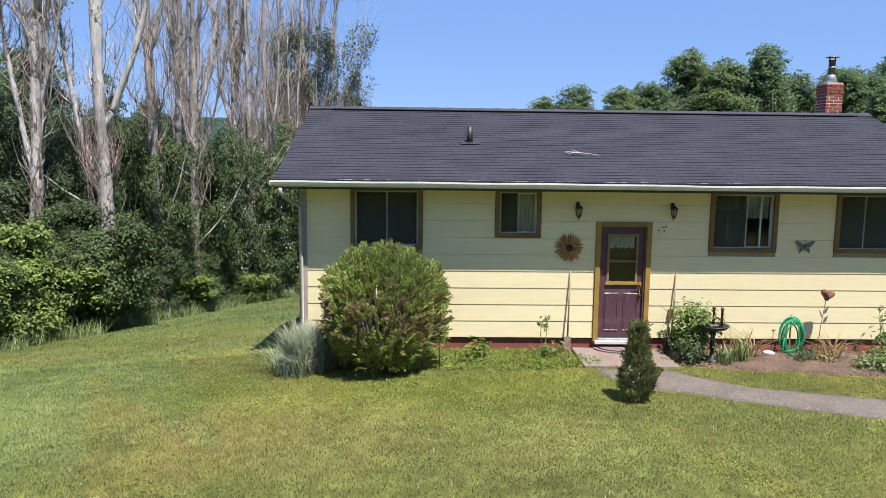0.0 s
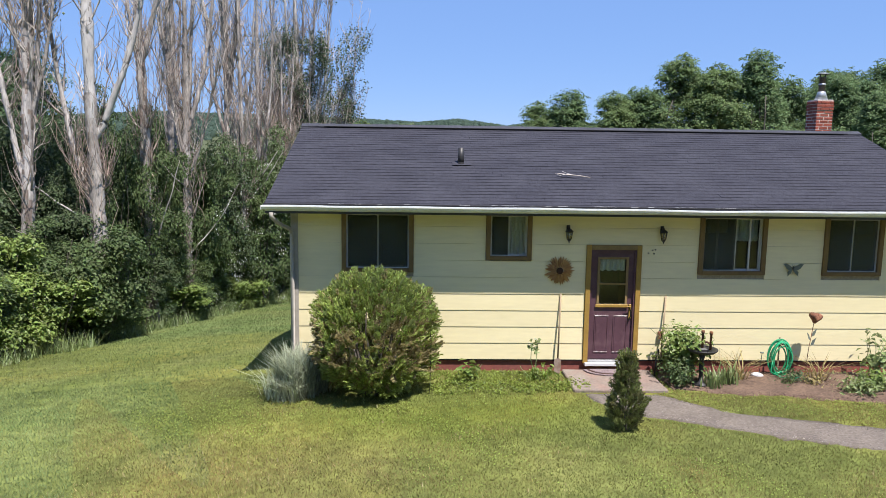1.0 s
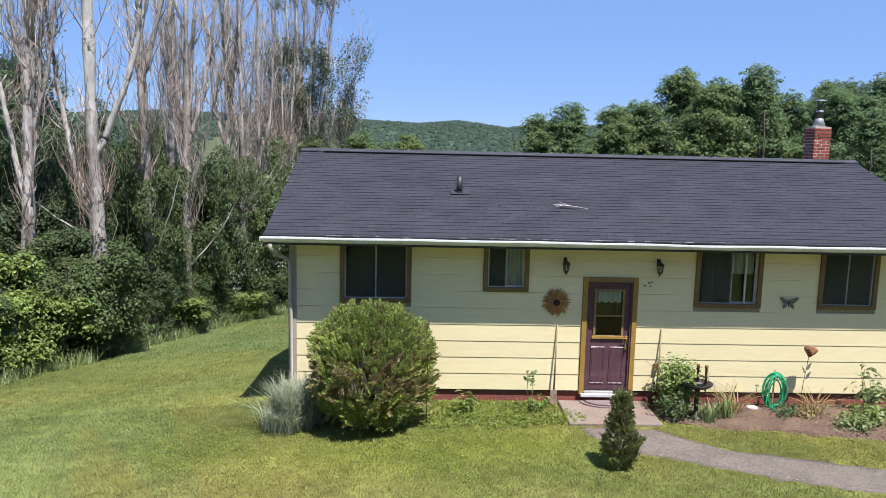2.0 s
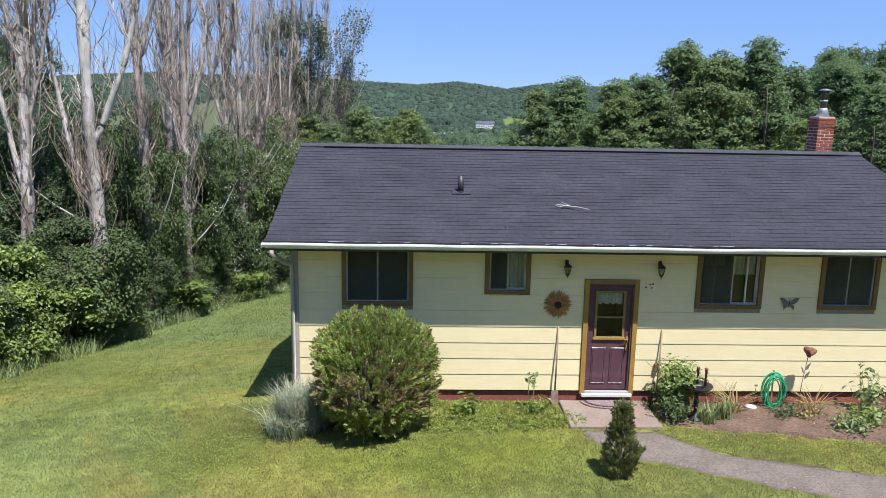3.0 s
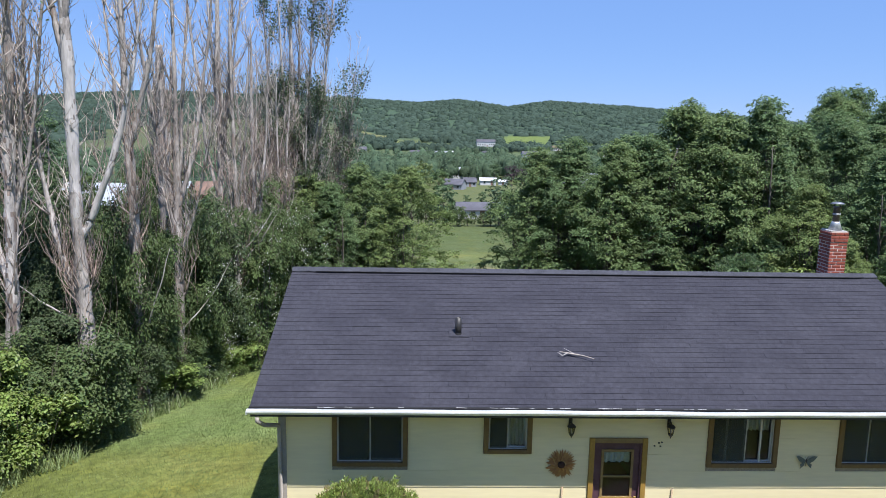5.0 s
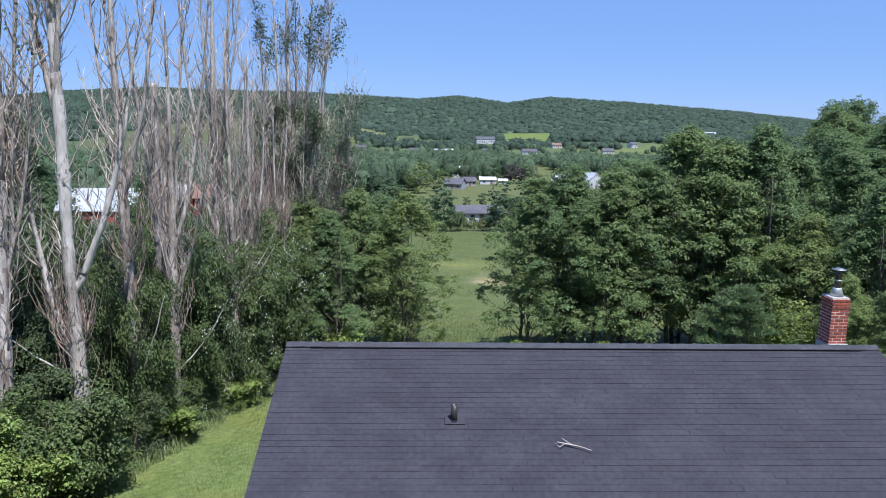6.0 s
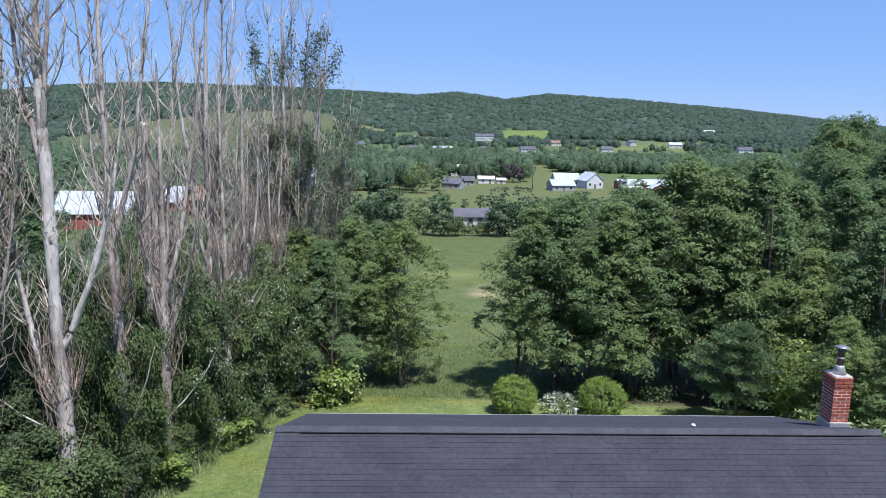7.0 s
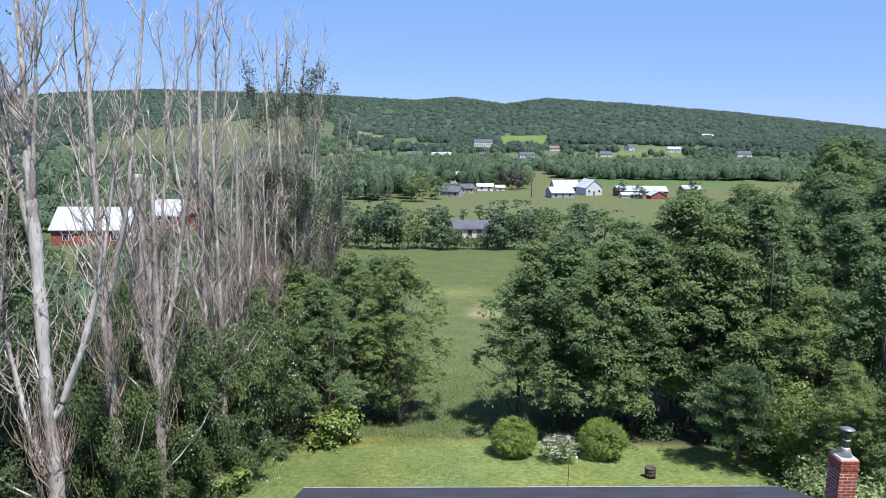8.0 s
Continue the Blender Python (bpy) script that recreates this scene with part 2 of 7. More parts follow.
    "char": mat("burnt_barrel_steel", (0.055, 0.045, 0.042), (0.085, 0.06, 0.05), scale=8, rough=0.85, bump=0.3, fine=0.3),
    "blossom": leafy("white_blossom", (0.62, 0.62, 0.57), (0.5, 0.52, 0.46), island=0.2),
    # far_wood has extra blue in its leaf colour to stand for distance haze
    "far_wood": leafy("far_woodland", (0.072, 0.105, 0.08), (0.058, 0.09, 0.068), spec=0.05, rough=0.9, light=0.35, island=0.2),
    "far_tree": leafy("valley_tree_leaves", (0.1, 0.148, 0.085), (0.066, 0.106, 0.066), spec=0.1, rough=0.8, light=0.35, island=0.3),
    "purple": leafy("purple_leaves", (0.035, 0.02, 0.03), (0.045, 0.028, 0.035), light=0.2),
    "willow": leafy("willow_leaves", (0.135, 0.175, 0.05), (0.11, 0.15, 0.045), light=0.25),
    "farwall": mat("white_clapboard", (0.52, 0.53, 0.55), (0.45, 0.46, 0.48), scale=0.5, rough=0.7, fine=0.06),
    "farwallgrey": mat("grey_boards", (0.3, 0.31, 0.33), (0.25, 0.26, 0.28), scale=0.5, rough=0.8, fine=0.1),
    "farwallred": mat("barn_red_boards", (0.27, 0.085, 0.065), (0.2, 0.068, 0.055), scale=0.5, rough=0.85, fine=0.15),
    "tin": mat("pale_tin_roof", (0.4, 0.43, 0.47), (0.31, 0.34, 0.38), scale=0.3, rough=0.4, fine=0.08, spec=0.5),
    "farroof": mat("dark_far_roof", (0.1, 0.1, 0.12), (0.075, 0.075, 0.09), scale=0.4, rough=0.9, fine=0.15),
    "brownroof": mat("brown_far_roof", (0.2, 0.13, 0.1), (0.15, 0.1, 0.08), scale=0.4, rough=0.9, fine=0.15),
    "farglass": mat("dark_far_panes", (0.02, 0.025, 0.03), (0.03, 0.035, 0.04), rough=0.15, spec=0.5),
}

M["screen"].node_tree.nodes["Principled BSDF"].inputs["Alpha"].default_value = 0.5


# ---- builders ----
def link_mesh(name, me, material, parent=None, label="", loc=None):
    if material is not None:
        me.materials.append(material)
    ob = new(name, me)
    if parent is not None:
        ob.parent = parent
    if loc is not None:
        ob.location = loc
    if label:
        ob["label"] = label
    return ob


def part(name, bm, material, parent, label="", loc=None, smooth=False):
    me = bpy.data.meshes.new(name)
    bm.to_mesh(me)
    bm.free()
    if smooth:
        me.polygons.foreach_set("use_smooth", [True] * len(me.polygons))
    return link_mesh(name, me, material, parent, label, loc)


def raw(name, V, F, material, parent=None, label="", loc=None, smooth=False):
    me = bpy.data.meshes.new(name)
    me.from_pydata(np.asarray(V, dtype=float).tolist() if not isinstance(V, list) else V, [], F.tolist() if not isinstance(F, list) else F)
    if smooth:
        me.polygons.foreach_set("use_smooth", [True] * len(me.polygons))
    return link_mesh(name, me, material, parent, label, loc)


def thing(name, loc, label, category, group="", kind=""):
    ob = new(name)
    ob.location = loc
    ob.empty_display_size = 0.1
    return tagged(ob, label, category, group, kind)


def box(bm, x0, x1, y0, y1, z0, z1, bevel=0.0):
    q = bmesh.new()
    r = bmesh.ops.create_cube(q, size=1.0)
    for v in r["verts"]:
        v.co = Vector((x0 + (v.co.x + 0.5) * (x1 - x0), y0 + (v.co.y + 0.5) * (y1 - y0), z0 + (v.co.z + 0.5) * (z1 - z0)))
    if bevel:
        bmesh.ops.bevel(q, geom=q.edges[:], offset=bevel, segments=1, affect="EDGES")
    tmp = bpy.data.meshes.new("tmp")
    q.to_mesh(tmp)
    q.free()
    bm.from_mesh(tmp)
    bpy.data.meshes.remove(tmp)
    return bm


def boxes(*items, bevel=0.0):
    bm = bmesh.new()
    for it in items:
        box(bm, *it, bevel=bevel)
    return bm


def ring(x0, x1, z0, z1, y0, y1, side, foot=None, head=None):
    """One rectangular frame in the plane of the wall, from y0 to y1, with the widths of its members."""
    foot, head = side if foot is None else foot, side if head is None else head
    bm = bmesh.new()
    loops = []
    for y in (y0, y1):
        loops.append([bm.verts.new((x, y, z)) for x, z in ((x0, z0), (x1, z0), (x1, z1), (x0, z1))])
        loops.append([bm.verts.new((x, y, z)) for x, z in ((x0 + side, z0 + foot), (x1 - side, z0 + foot), (x1 - side, z1 - head), (x0 + side, z1 - head))])
    for a, b in ((0, 1), (1, 3), (3, 2), (2, 0)):
        for i in range(4):
            j = (i + 1) % 4
            bm.faces.new((loops[a][i], loops[a][j], loops[b][j], loops[b][i]))
    bmesh.ops.recalc_face_normals(bm, faces=bm.faces[:])
    return bm


def plate(xs, zs, solid, y0, y1):
    """One upright slab from y0 to y1 over a grid of cells, open where solid(x, z) says so."""
    bm = bmesh.new()
    grid = [[[bm.verts.new((x, y, z)) for z in zs] for x in xs] for y in (y0, y1)]
    full = [[solid((xs[i] + xs[i + 1]) / 2, (zs[k] + zs[k + 1]) / 2) for k in range(len(zs) - 1)] for i in range(len(xs) - 1)]
    there = lambda i, k: 0 <= i < len(xs) - 1 and 0 <= k < len(zs) - 1 and full[i][k]
    f, b = grid
    for i in range(len(xs) - 1):
        for k in range(len(zs) - 1):
            if not full[i][k]:
                continue
            for gr in grid:
                bm.faces.new((gr[i][k], gr[i + 1][k], gr[i + 1][k + 1], gr[i][k + 1]))
            for di, dk, (p, q), (r, s) in ((-1, 0, (i, k), (i, k + 1)), (1, 0, (i + 1, k), (i + 1, k + 1)), (0, -1, (i, k), (i + 1, k)), (0, 1, (i, k + 1), (i + 1, k + 1))):
                if not there(i + di, k + dk):
                    bm.faces.new((f[p][q], f[r][s], b[r][s], b[p][q]))
    bmesh.ops.delete(bm, geom=[v for v in bm.verts if not v.link_faces], context="VERTS")
    bmesh.ops.recalc_face_normals(bm, faces=bm.faces[:])
    return bm


def tube_arrays(paths, sides=6, closed=False):
    """Tapered tubes: each path is a list of (point, radius)."""
    V, F = [], []
    for path in paths:
        pts = [Vector(p) for p, r in path]
        base = len(V)
        for i, (p, r) in enumerate(path):
            a = pts[max(i - 1, 0)]
            b = pts[min(i + 1, len(pts) - 1)]
            d = (b - a).normalized()
            u = d.cross(Vector((0.31, 0.77, 0.2) if abs(d.z) > 0.9 else (0, 0, 1))).normalized()
            w = d.cross(u)
            for k in range(sides):
                ang = 2 * math.pi * k / sides
                V.append(tuple(pts[i] + (u * math.cos(ang) + w * math.sin(ang)) * r))
        for i in range(len(path) - 1):
            for k in range(sides):
                k2 = (k + 1) % sides
                F.append((base + i * sides + k, base + i * sides + k2, base + (i + 1) * sides + k2, base + (i + 1) * sides + k))
        F.append(tuple(base + (len(path) - 1) * sides + k for k in range(sides)))
        F.append(tuple(base + k for k in reversed(range(sides))))
    return V, F


def tubes(name, paths, material, parent=None, label="", sides=6, loc=None):
    V, F = tube_arrays(paths, sides)
    ob = raw(name, V, F, material, parent, label, loc, smooth=True)
    return tagged(ob, kind="stuff") if name.endswith("_mass") else ob


def revolve(profile, n=20):
    """A bmesh turned round z from (radius, height) pairs."""
    bm = bmesh.new()
    rings = []
    for r, z in profile:
        if r < 1e-5:
            rings.append([bm.verts.new((0, 0, z))])
        else:
            rings.append([bm.verts.new((r * math.cos(2 * math.pi * k / n), r * math.sin(2 * math.pi * k / n), z)) for k in range(n)])
    for a, b in zip(rings, rings[1:]):
        for k in range(n):
            k2 = (k + 1) % n
            if len(a) == 1 and len(b) > 1:
                bm.faces.new((a[0], b[k2], b[k]))
            elif len(b) == 1 and len(a) > 1:
                bm.faces.new((a[k], a[k2], b[0]))
            elif len(a) > 1:
                bm.faces.new((a[k], a[k2], b[k2], b[k]))
    bmesh.ops.recalc_face_normals(bm, faces=bm.faces[:])
    return bm


def unit(a):
    return a / np.maximum(np.linalg.norm(a, axis=1, keepdims=True), 1e-6)


def leaf_arrays(rng, P, N, length, width=0.55, fold=0.12):
    """One small folded leaf (a quad) at each place P with the normal N."""
    n = len(P)
    N = unit(N)
    T = unit(np.cross(N, rng.normal(size=(n, 3))))
    B = np.cross(N, T)
    L = (length * rng.uniform(0.6, 1.35, n))[:, None]
    W = L * width
    V = np.empty((n, 4, 3))
    V[:, 0] = P - T * L * 0.5
    V[:, 1] = P + B * W * 0.5 + N * L * fold
    V[:, 2] = P + T * L * 0.5
    V[:, 3] = P - B * W * 0.5 + N * L * fold
    return V.reshape(-1, 3), np.arange(n * 4).reshape(n, 4)


def crown_points(rng, radii, clumps, per, clump_r, inner=0.45, lump=0.25, low=-1.0, flat=0.6):
    """Leaf places and normals, gathered in clumps through an uneven ellipsoid round the origin."""
    d = unit(rng.normal(size=(clumps * 3, 3)))
    d = d[d[:, 2] > low][:clumps]
    ph = rng.uniform(0, 6.28, 6)
    bumpy = 1 + lump * (np.sin(3.1 * d[:, 0] + ph[0]) * np.sin(2.7 * d[:, 1] + ph[1]) + 0.7 * np.sin(6.3 * d[:, 2] + ph[2] + 4 * d[:, 0]) * np.cos(5.2 * d[:, 1] + ph[3]))
    r = rng.uniform(inner, 1.0, len(d)) ** 0.6 * bumpy
    C = d * r[:, None] * np.array(radii)
    k = np.repeat(np.arange(len(C)), per)
    off = rng.normal(size=(len(k), 3)) * clump_r * np.array([1, 1, flat])
    size = rng.uniform(0.55, 1.25, len(C))[k][:, None]
    P = C[k] + off * size
    N = unit(off) * 0.5 + d[k] * 0.5 + np.array([0, 0, 0.7]) + rng.normal(size=(len(k), 3)) * 0.45
    return P, N


def foliage(name, rng, radii, clumps, per, clump_r, leaf, material, parent=None, label="", loc=(0, 0, 0), **kw):
    width = kw.pop("width", 0.55)
    P, N = crown_points(rng, radii, clumps, per, clump_r, **kw)
    V, F = leaf_arrays(rng, P, N, leaf, width)
    return raw(name, V, F, material, parent, label, loc)


# ---- the lie of the land ----
PY = np.array([-4000, -40, -6, -3, 0.5, 3, 7, 14, 21, 30, 45, 68, 110, 150, 230, 320, 480, 700, 1000, 1300, 4000.0])
PZ = np.array([0.2, 0.2, 0.08, 0.05, 0.0, -0.38, -0.9, -1.85, -2.8, -3.9, -5.6, -8.0, -9.6, -12.5, -17, -20, -22, -20, -8, -8, -8.0])
RIDGE_U = np.array([-1.6, -0.75, -0.57, -0.47, -0.35, -0.25, -0.14, -0.002, 0.048, 0.116, 0.172, 0.279, 0.427, 0.513, 0.644, 0.82, 1.6])
RIDGE_Z = np.array([40, 46, 54, 74, 86, 82, 80, 70, 80, 64, 80, 70, 51, 36, 12, -10, -16.0])


def land(x, y):
    x, y = np.asarray(x, float), np.asarray(y, float)
    z = np.interp(y, PY, PZ)
    side = np.clip(-4 - x, 0, 9)
    z = z - 0.085 * side * np.clip(1 - (y - 40) / 60, 0, 1) * np.clip((y + 30) / 25, 0, 1)
    u = x / np.maximum(y + 10, 50)
    s = np.clip((y - 850) / 1150, 0, 1)
    s = s * s * (3 - 2 * s)
    z = z + s * (np.interp(u, RIDGE_U, RIDGE_Z) + 8) * np.clip(1 - (y - 2100) / 1500, 0, 1)
    k = np.clip((y - 430) / 520, 0, 1)
    z = z + 26 * k * k * (3 - 2 * k) * np.clip((-0.06 - u) / 0.1, 0, 1) * np.clip(1 - (y - 1000) / 900, 0, 1)
    return z


def lawn_tint(x, y):
    """Colour multipliers over the lawn: dry, mown and clover-bright patches at several sizes."""
    x, y = np.asarray(x, float), np.asarray(y, float)
    big = np.sin(0.9 * x + 0.4 * y + 1.3) * np.sin(0.5 * x - 1.1 * y + 0.4) + 0.6 * np.sin(1.9 * x + 1.3 * y) * np.cos(1.1 * x - 2.3 * y + 2.0)
    small = np.sin(4.1 * x + 2.2 * y + np.sin(3 * y)) * np.sin(3.3 * y - 2.7 * x + np.sin(2 * x))
    tuft = np.sin(11.3 * x + 4.7 * y + 2 * np.sin(2.9 * y)) * np.sin(9.1 * y - 6.3 * x + 2 * np.sin(3.7 * x))
    cool = np.clip((-6.0 - x) / 3, 0, 1) * np.clip((2 - y) / 4, 0, 1)
    deep = np.exp(-(((x + 1.6) / 0.9) ** 2 + ((y + 5.5) / 0.5) ** 2)) + 0.6 * np.exp(-(((x + 0.9) / 0.8) ** 2 + ((y + 3.1) / 0.35) ** 2))
    v = (1 + 0.11 * big + 0.09 * small + 0.09 * tuft) * (1.12 + 0.3 * cool) * (1 - 0.24 * np.clip(deep, 0, 1))
    dry = np.clip(1.1 * np.exp(-(((x + 5.2) / 2.2) ** 2 + ((y + 3.9) / 1.7) ** 2)) + 0.35 * big + 0.2 * small, 0, 1)
    lush = np.exp(-(((x + 3.6) / 2.4) ** 2 + ((y + 2.5) / 0.9) ** 2)) + 0.8 * np.exp(-(((x + 1.2) / 1.2) ** 2 + ((y + 1.9) / 0.7) ** 2))
    r = v * (1 + 0.2 * dry + 0.12 * lush - 0.05 * cool)
    g = v * (1 + 0.02 * dry + 0.18 * lush)
    b = v * (0.95 + 0.1 * dry - 0.15 * lush + 0.05 * cool)
    return np.stack([r, g, b], -1)


def lz(x, y):
    return float(land(x, y))


# ---- ground ----
def spread(lo, hi, fine_lo, fine_hi, step, grow=1.16):
    out = list(np.arange(fine_lo, fine_hi + 1e-6, step))
    d, v = step, fine_hi
    while v < hi:
        d = min(d * grow, 60 if v < 2500 else 400)
        v += d
        out.append(v)
    d, v = step, fine_lo
    left = []
    while v > lo:
        d = min(d * grow, 60 if v > -1500 else 400)
        v -= d
        left.append(v)
    return np.array(left[::-1] + out)


def smooth01(v, lo, hi):
    t = np.clip((v - lo) / (hi - lo), 0, 1)
    return t * t * (3 - 2 * t)


def build_ground():
    xs = spread(-4200, 4200, -16, 16, 0.5)
    ys = spread(-4200, 4200, -10, 30, 0.5, 1.1)
    X, Y = np.meshgrid(xs, ys)
    Z = land(X, Y)
    nx, ny = len(xs), len(ys)
    V = np.stack([X, Y, Z], -1).reshape(-1, 3)
    i = np.arange(nx * ny).reshape(ny, nx)
    F = np.stack([i[:-1, :-1], i[:-1, 1:], i[1:, 1:], i[1:, :-1]], -1).reshape(-1, 4)
    ob = raw("ground", V, F, M["ground"], smooth=True)
    lawn = np.array([0.118, 0.135, 0.042])
    meadow = np.array([0.092, 0.115, 0.05])
    hay = np.array([0.082, 0.104, 0.044])
    pasture = np.array([0.1, 0.116, 0.055])
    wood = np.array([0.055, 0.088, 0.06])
    x, y = V[:, 0], V[:, 1]
    C = lawn * lawn_tint(x, y)

    def lay(mask, col):
        C[:] = C * (1 - mask[:, None]) + np.asarray(col) * mask[:, None]

    u = x / np.maximum(y + 10, 50)
    lay(smooth01(y + 0.08 * x, 23.5, 24.8), meadow)
    lay(smooth01(y, 7, 9) * (1 - smooth01(y, 23, 24)) * 0.8, (0.13, 0.175, 0.066))
    # leaf litter under the trees, with their dark shade painted into the ground colour
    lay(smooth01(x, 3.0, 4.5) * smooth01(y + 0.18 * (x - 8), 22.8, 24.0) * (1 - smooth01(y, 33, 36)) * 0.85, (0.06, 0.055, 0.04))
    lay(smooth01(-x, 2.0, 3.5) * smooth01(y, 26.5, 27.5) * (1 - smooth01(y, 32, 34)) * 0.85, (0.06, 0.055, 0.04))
    lay(smooth01(y, 74, 80), hay)
    lay(smooth01(y, 118, 128), pasture * 0.85)
    lay(smooth01(y, 175, 190), pasture)
    lay(np.exp(-(((x - 4.6) / 2.0) ** 2 + ((y - 66.5) / 2.6) ** 2) ** 2) * 0.9, (0.3, 0.25, 0.165))
    lay(np.exp(-(((x - 2) / 5) ** 2 + ((y - 78) / 2.5) ** 2) ** 2) * 0.5, (0.2, 0.21, 0.08))
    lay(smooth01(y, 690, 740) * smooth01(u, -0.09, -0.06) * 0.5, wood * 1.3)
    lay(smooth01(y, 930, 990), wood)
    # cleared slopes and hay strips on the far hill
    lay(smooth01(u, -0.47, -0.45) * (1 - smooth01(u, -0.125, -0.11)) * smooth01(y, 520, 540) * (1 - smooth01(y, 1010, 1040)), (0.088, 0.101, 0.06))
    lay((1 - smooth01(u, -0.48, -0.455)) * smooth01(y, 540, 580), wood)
    for u0, u1, y0, y1, col in ((-0.085, -0.045, 900, 1010, (0.21, 0.195, 0.085)), (-0.04, 0.0, 840, 960, (0.13, 0.15, 0.06)), (0.0, 0.04, 800, 900, (0.11, 0.14, 0.055)),
                                (0.11, 0.176, 880, 1040, (0.12, 0.16, 0.055)), (0.2, 0.29, 735, 800, (0.13, 0.15, 0.065)),
                                (0.3, 0.36, 770, 850, (0.12, 0.145, 0.06)), (0.2, 0.45, 400, 480, (0.078, 0.118, 0.05))):
        lay(smooth01(u, u0 - 0.004, u0) * (1 - smooth01(u, u1, u1 + 0.004)) * smooth01(y, y0 - 8, y0) * (1 - smooth01(y, y1, y1 + 8)), col)
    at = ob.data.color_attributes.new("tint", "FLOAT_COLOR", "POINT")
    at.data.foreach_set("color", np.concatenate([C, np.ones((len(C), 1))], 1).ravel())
    return tagged(ob, "sloping grass yard running down to valley fields and a wooded hill", "ground", kind="structure")


ground = build_ground()


def sheet(name, left_edge, right_edge, material, lift, label, category, rng, wobble=0.04, deep=0.12):
    """A thin slab on the ground between two edges, with a ragged rim and real depth."""
    n = len(left_edge)
    V, F = [], []
    for (a, b) in zip(left_edge, right_edge):
        for k in range(7):
            f = k / 6
            x = a[0] + (b[0] - a[0]) * f + rng.normal() * wobble * (k in (0, 6))
            y = a[1] + (b[1] - a[1]) * f + rng.normal() * wobble * (k in (0, 6))
            edge = 0.0 if k in (0, 6) else lift
            V.append((x, y, lz(x, y) + edge + 0.006 + rng.normal() * 0.003))
    for i in range(n - 1):
        for k in range(6):
            a = i * 7 + k
            F.append((a, a + 1, a + 8, a + 7))
    top = len(V)
    V += [(x, y, z - deep) for x, y, z in V[:top]]
    rim = [k for k in range(7)] + [i * 7 + 6 for i in range(1, n)] + [(n - 1) * 7 + k for k in range(5, -1, -1)] + [i * 7 for i in range(n - 2, 0, -1)]
    for a, b in zip(rim, rim[1:] + rim[:1]):
        F.append((b, a, a + top, b + top))
    ob = raw(name, V, F, material, smooth=True)
    return tagged(ob, label, category, kind="structure")


def resample(pts, n):
    p = np.array(pts, float)
    d = np.r_[0, np.cumsum(np.linalg.norm(np.diff(p, axis=0), axis=1))]
    t = np.linspace(0, d[-1], n)
    return np.stack([np.interp(t, d, p[:, 0]), np.interp(t, d, p[:, 1])], 1)


rng = np.random.default_rng(3)
PATH_UP = [(-0.25, -1.28), (0.95, -1.28), (1.4, -1.8), (1.92, -2.22), (2.8, -2.5), (3.7, -2.78), (5.2, -3.1), (9, -3.6)]
PATH_LOW = [(-0.1, -1.75), (0.45, -2.35), (1.05, -2.6), (1.65, -2.93), (2.25, -3.2), (3.15, -3.58), (4.7, -4.0), (9, -4.6)]
sheet("path", resample(PATH_LOW, 60), resample(PATH_UP, 60), M["path"], 0.012, "worn grey asphalt garden path with ragged grassy edges", "path", rng)
BED_BACK = [(1.25, -0.02), (7.4, -0.02)]
BED_FRONT = [(1.3, -1.05), (2.1, -1.3), (3.0, -1.4), (3.8, -1.6), (4.8, -1.72), (7.4, -1.8)]
sheet("garden_bed", resample(BED_FRONT, 40), resample(BED_BACK, 40), M["soil"], 0.03, "bare brown soil of a flower bed along the house", "flower bed", rng, 0.05)

# ---- the house ----
WX0, WX1, WY0, WY1 = -5.13, 6.45, 0.0, 7.2
RX0, RX1, EY, EZ, RY, RZ = -5.5, 6.82, -0.50, 2.985, 3.6, 4.41
BASE, TOP, LAP = 0.22, 2.885, 0.2955
HOLES = [("window", -4.27, -3.03, 1.79, 2.87), ("window", -1.77, -0.97, 2.02, 2.87), ("door", 0.0, 0.975, 0.14, 2.30),
         ("window", 1.985, 3.18, 1.79, 2.87), ("window", 4.21, 5.27, 1.79, 2.87)]
house = thing("house", (0, 0, 0), "single-storey pale yellow clapboard house with a dark shingled gable roof", "house")

xs = sorted({WX0, WX1, *(v for h in HOLES for v in h[1:3])})
zs = sorted({BASE, TOP, *(v for h in HOLES for v in h[3:5] if BASE < v < TOP)})
bm = plate(xs, zs, lambda x, z: not any(a < x < b and c < z < d for _, a, b, c, d in HOLES), 0.012, 0.15)
wall_front = part("wall", bm, M["wallcore"], house, "front wall clad in wide pale yellow lap boards")
part("wall", boxes((WX0 + 0.15, WX1 - 0.15, WY1 - 0.15, WY1, BASE, TOP)), M["siding"], house, "plain rear wall")
for x0, x1 in ((WX0, WX0 + 0.15), (WX1 - 0.15, WX1)):
    bm = bmesh.new()
    A, B = ([bm.verts.new((x, y, z)) for y, z in ((0.151, BASE), (WY1, BASE), (WY1, TOP), (RY, RZ - 0.2), (0.151, TOP))] for x in (x0, x1))
    for i in range(5):
        bm.faces.new((A[i], A[(i + 1) % 5], B[(i + 1) % 5], B[i]))
    bm.faces.new(A[::-1])
    bm.faces.new(B)
    bmesh.ops.recalc_face_normals(bm, faces=bm.faces[:])
    part("wall", bm, M["siding"], house, "plain gable end wall")
bm = boxes((WX0 + 0.15, WX1 - 0.15, 0.152, WY1 - 0.15, 0.1, 0.2))
part("floor", bm, M["roomfloor"], house)
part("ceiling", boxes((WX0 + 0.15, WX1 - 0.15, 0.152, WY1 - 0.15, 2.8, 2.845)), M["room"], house)
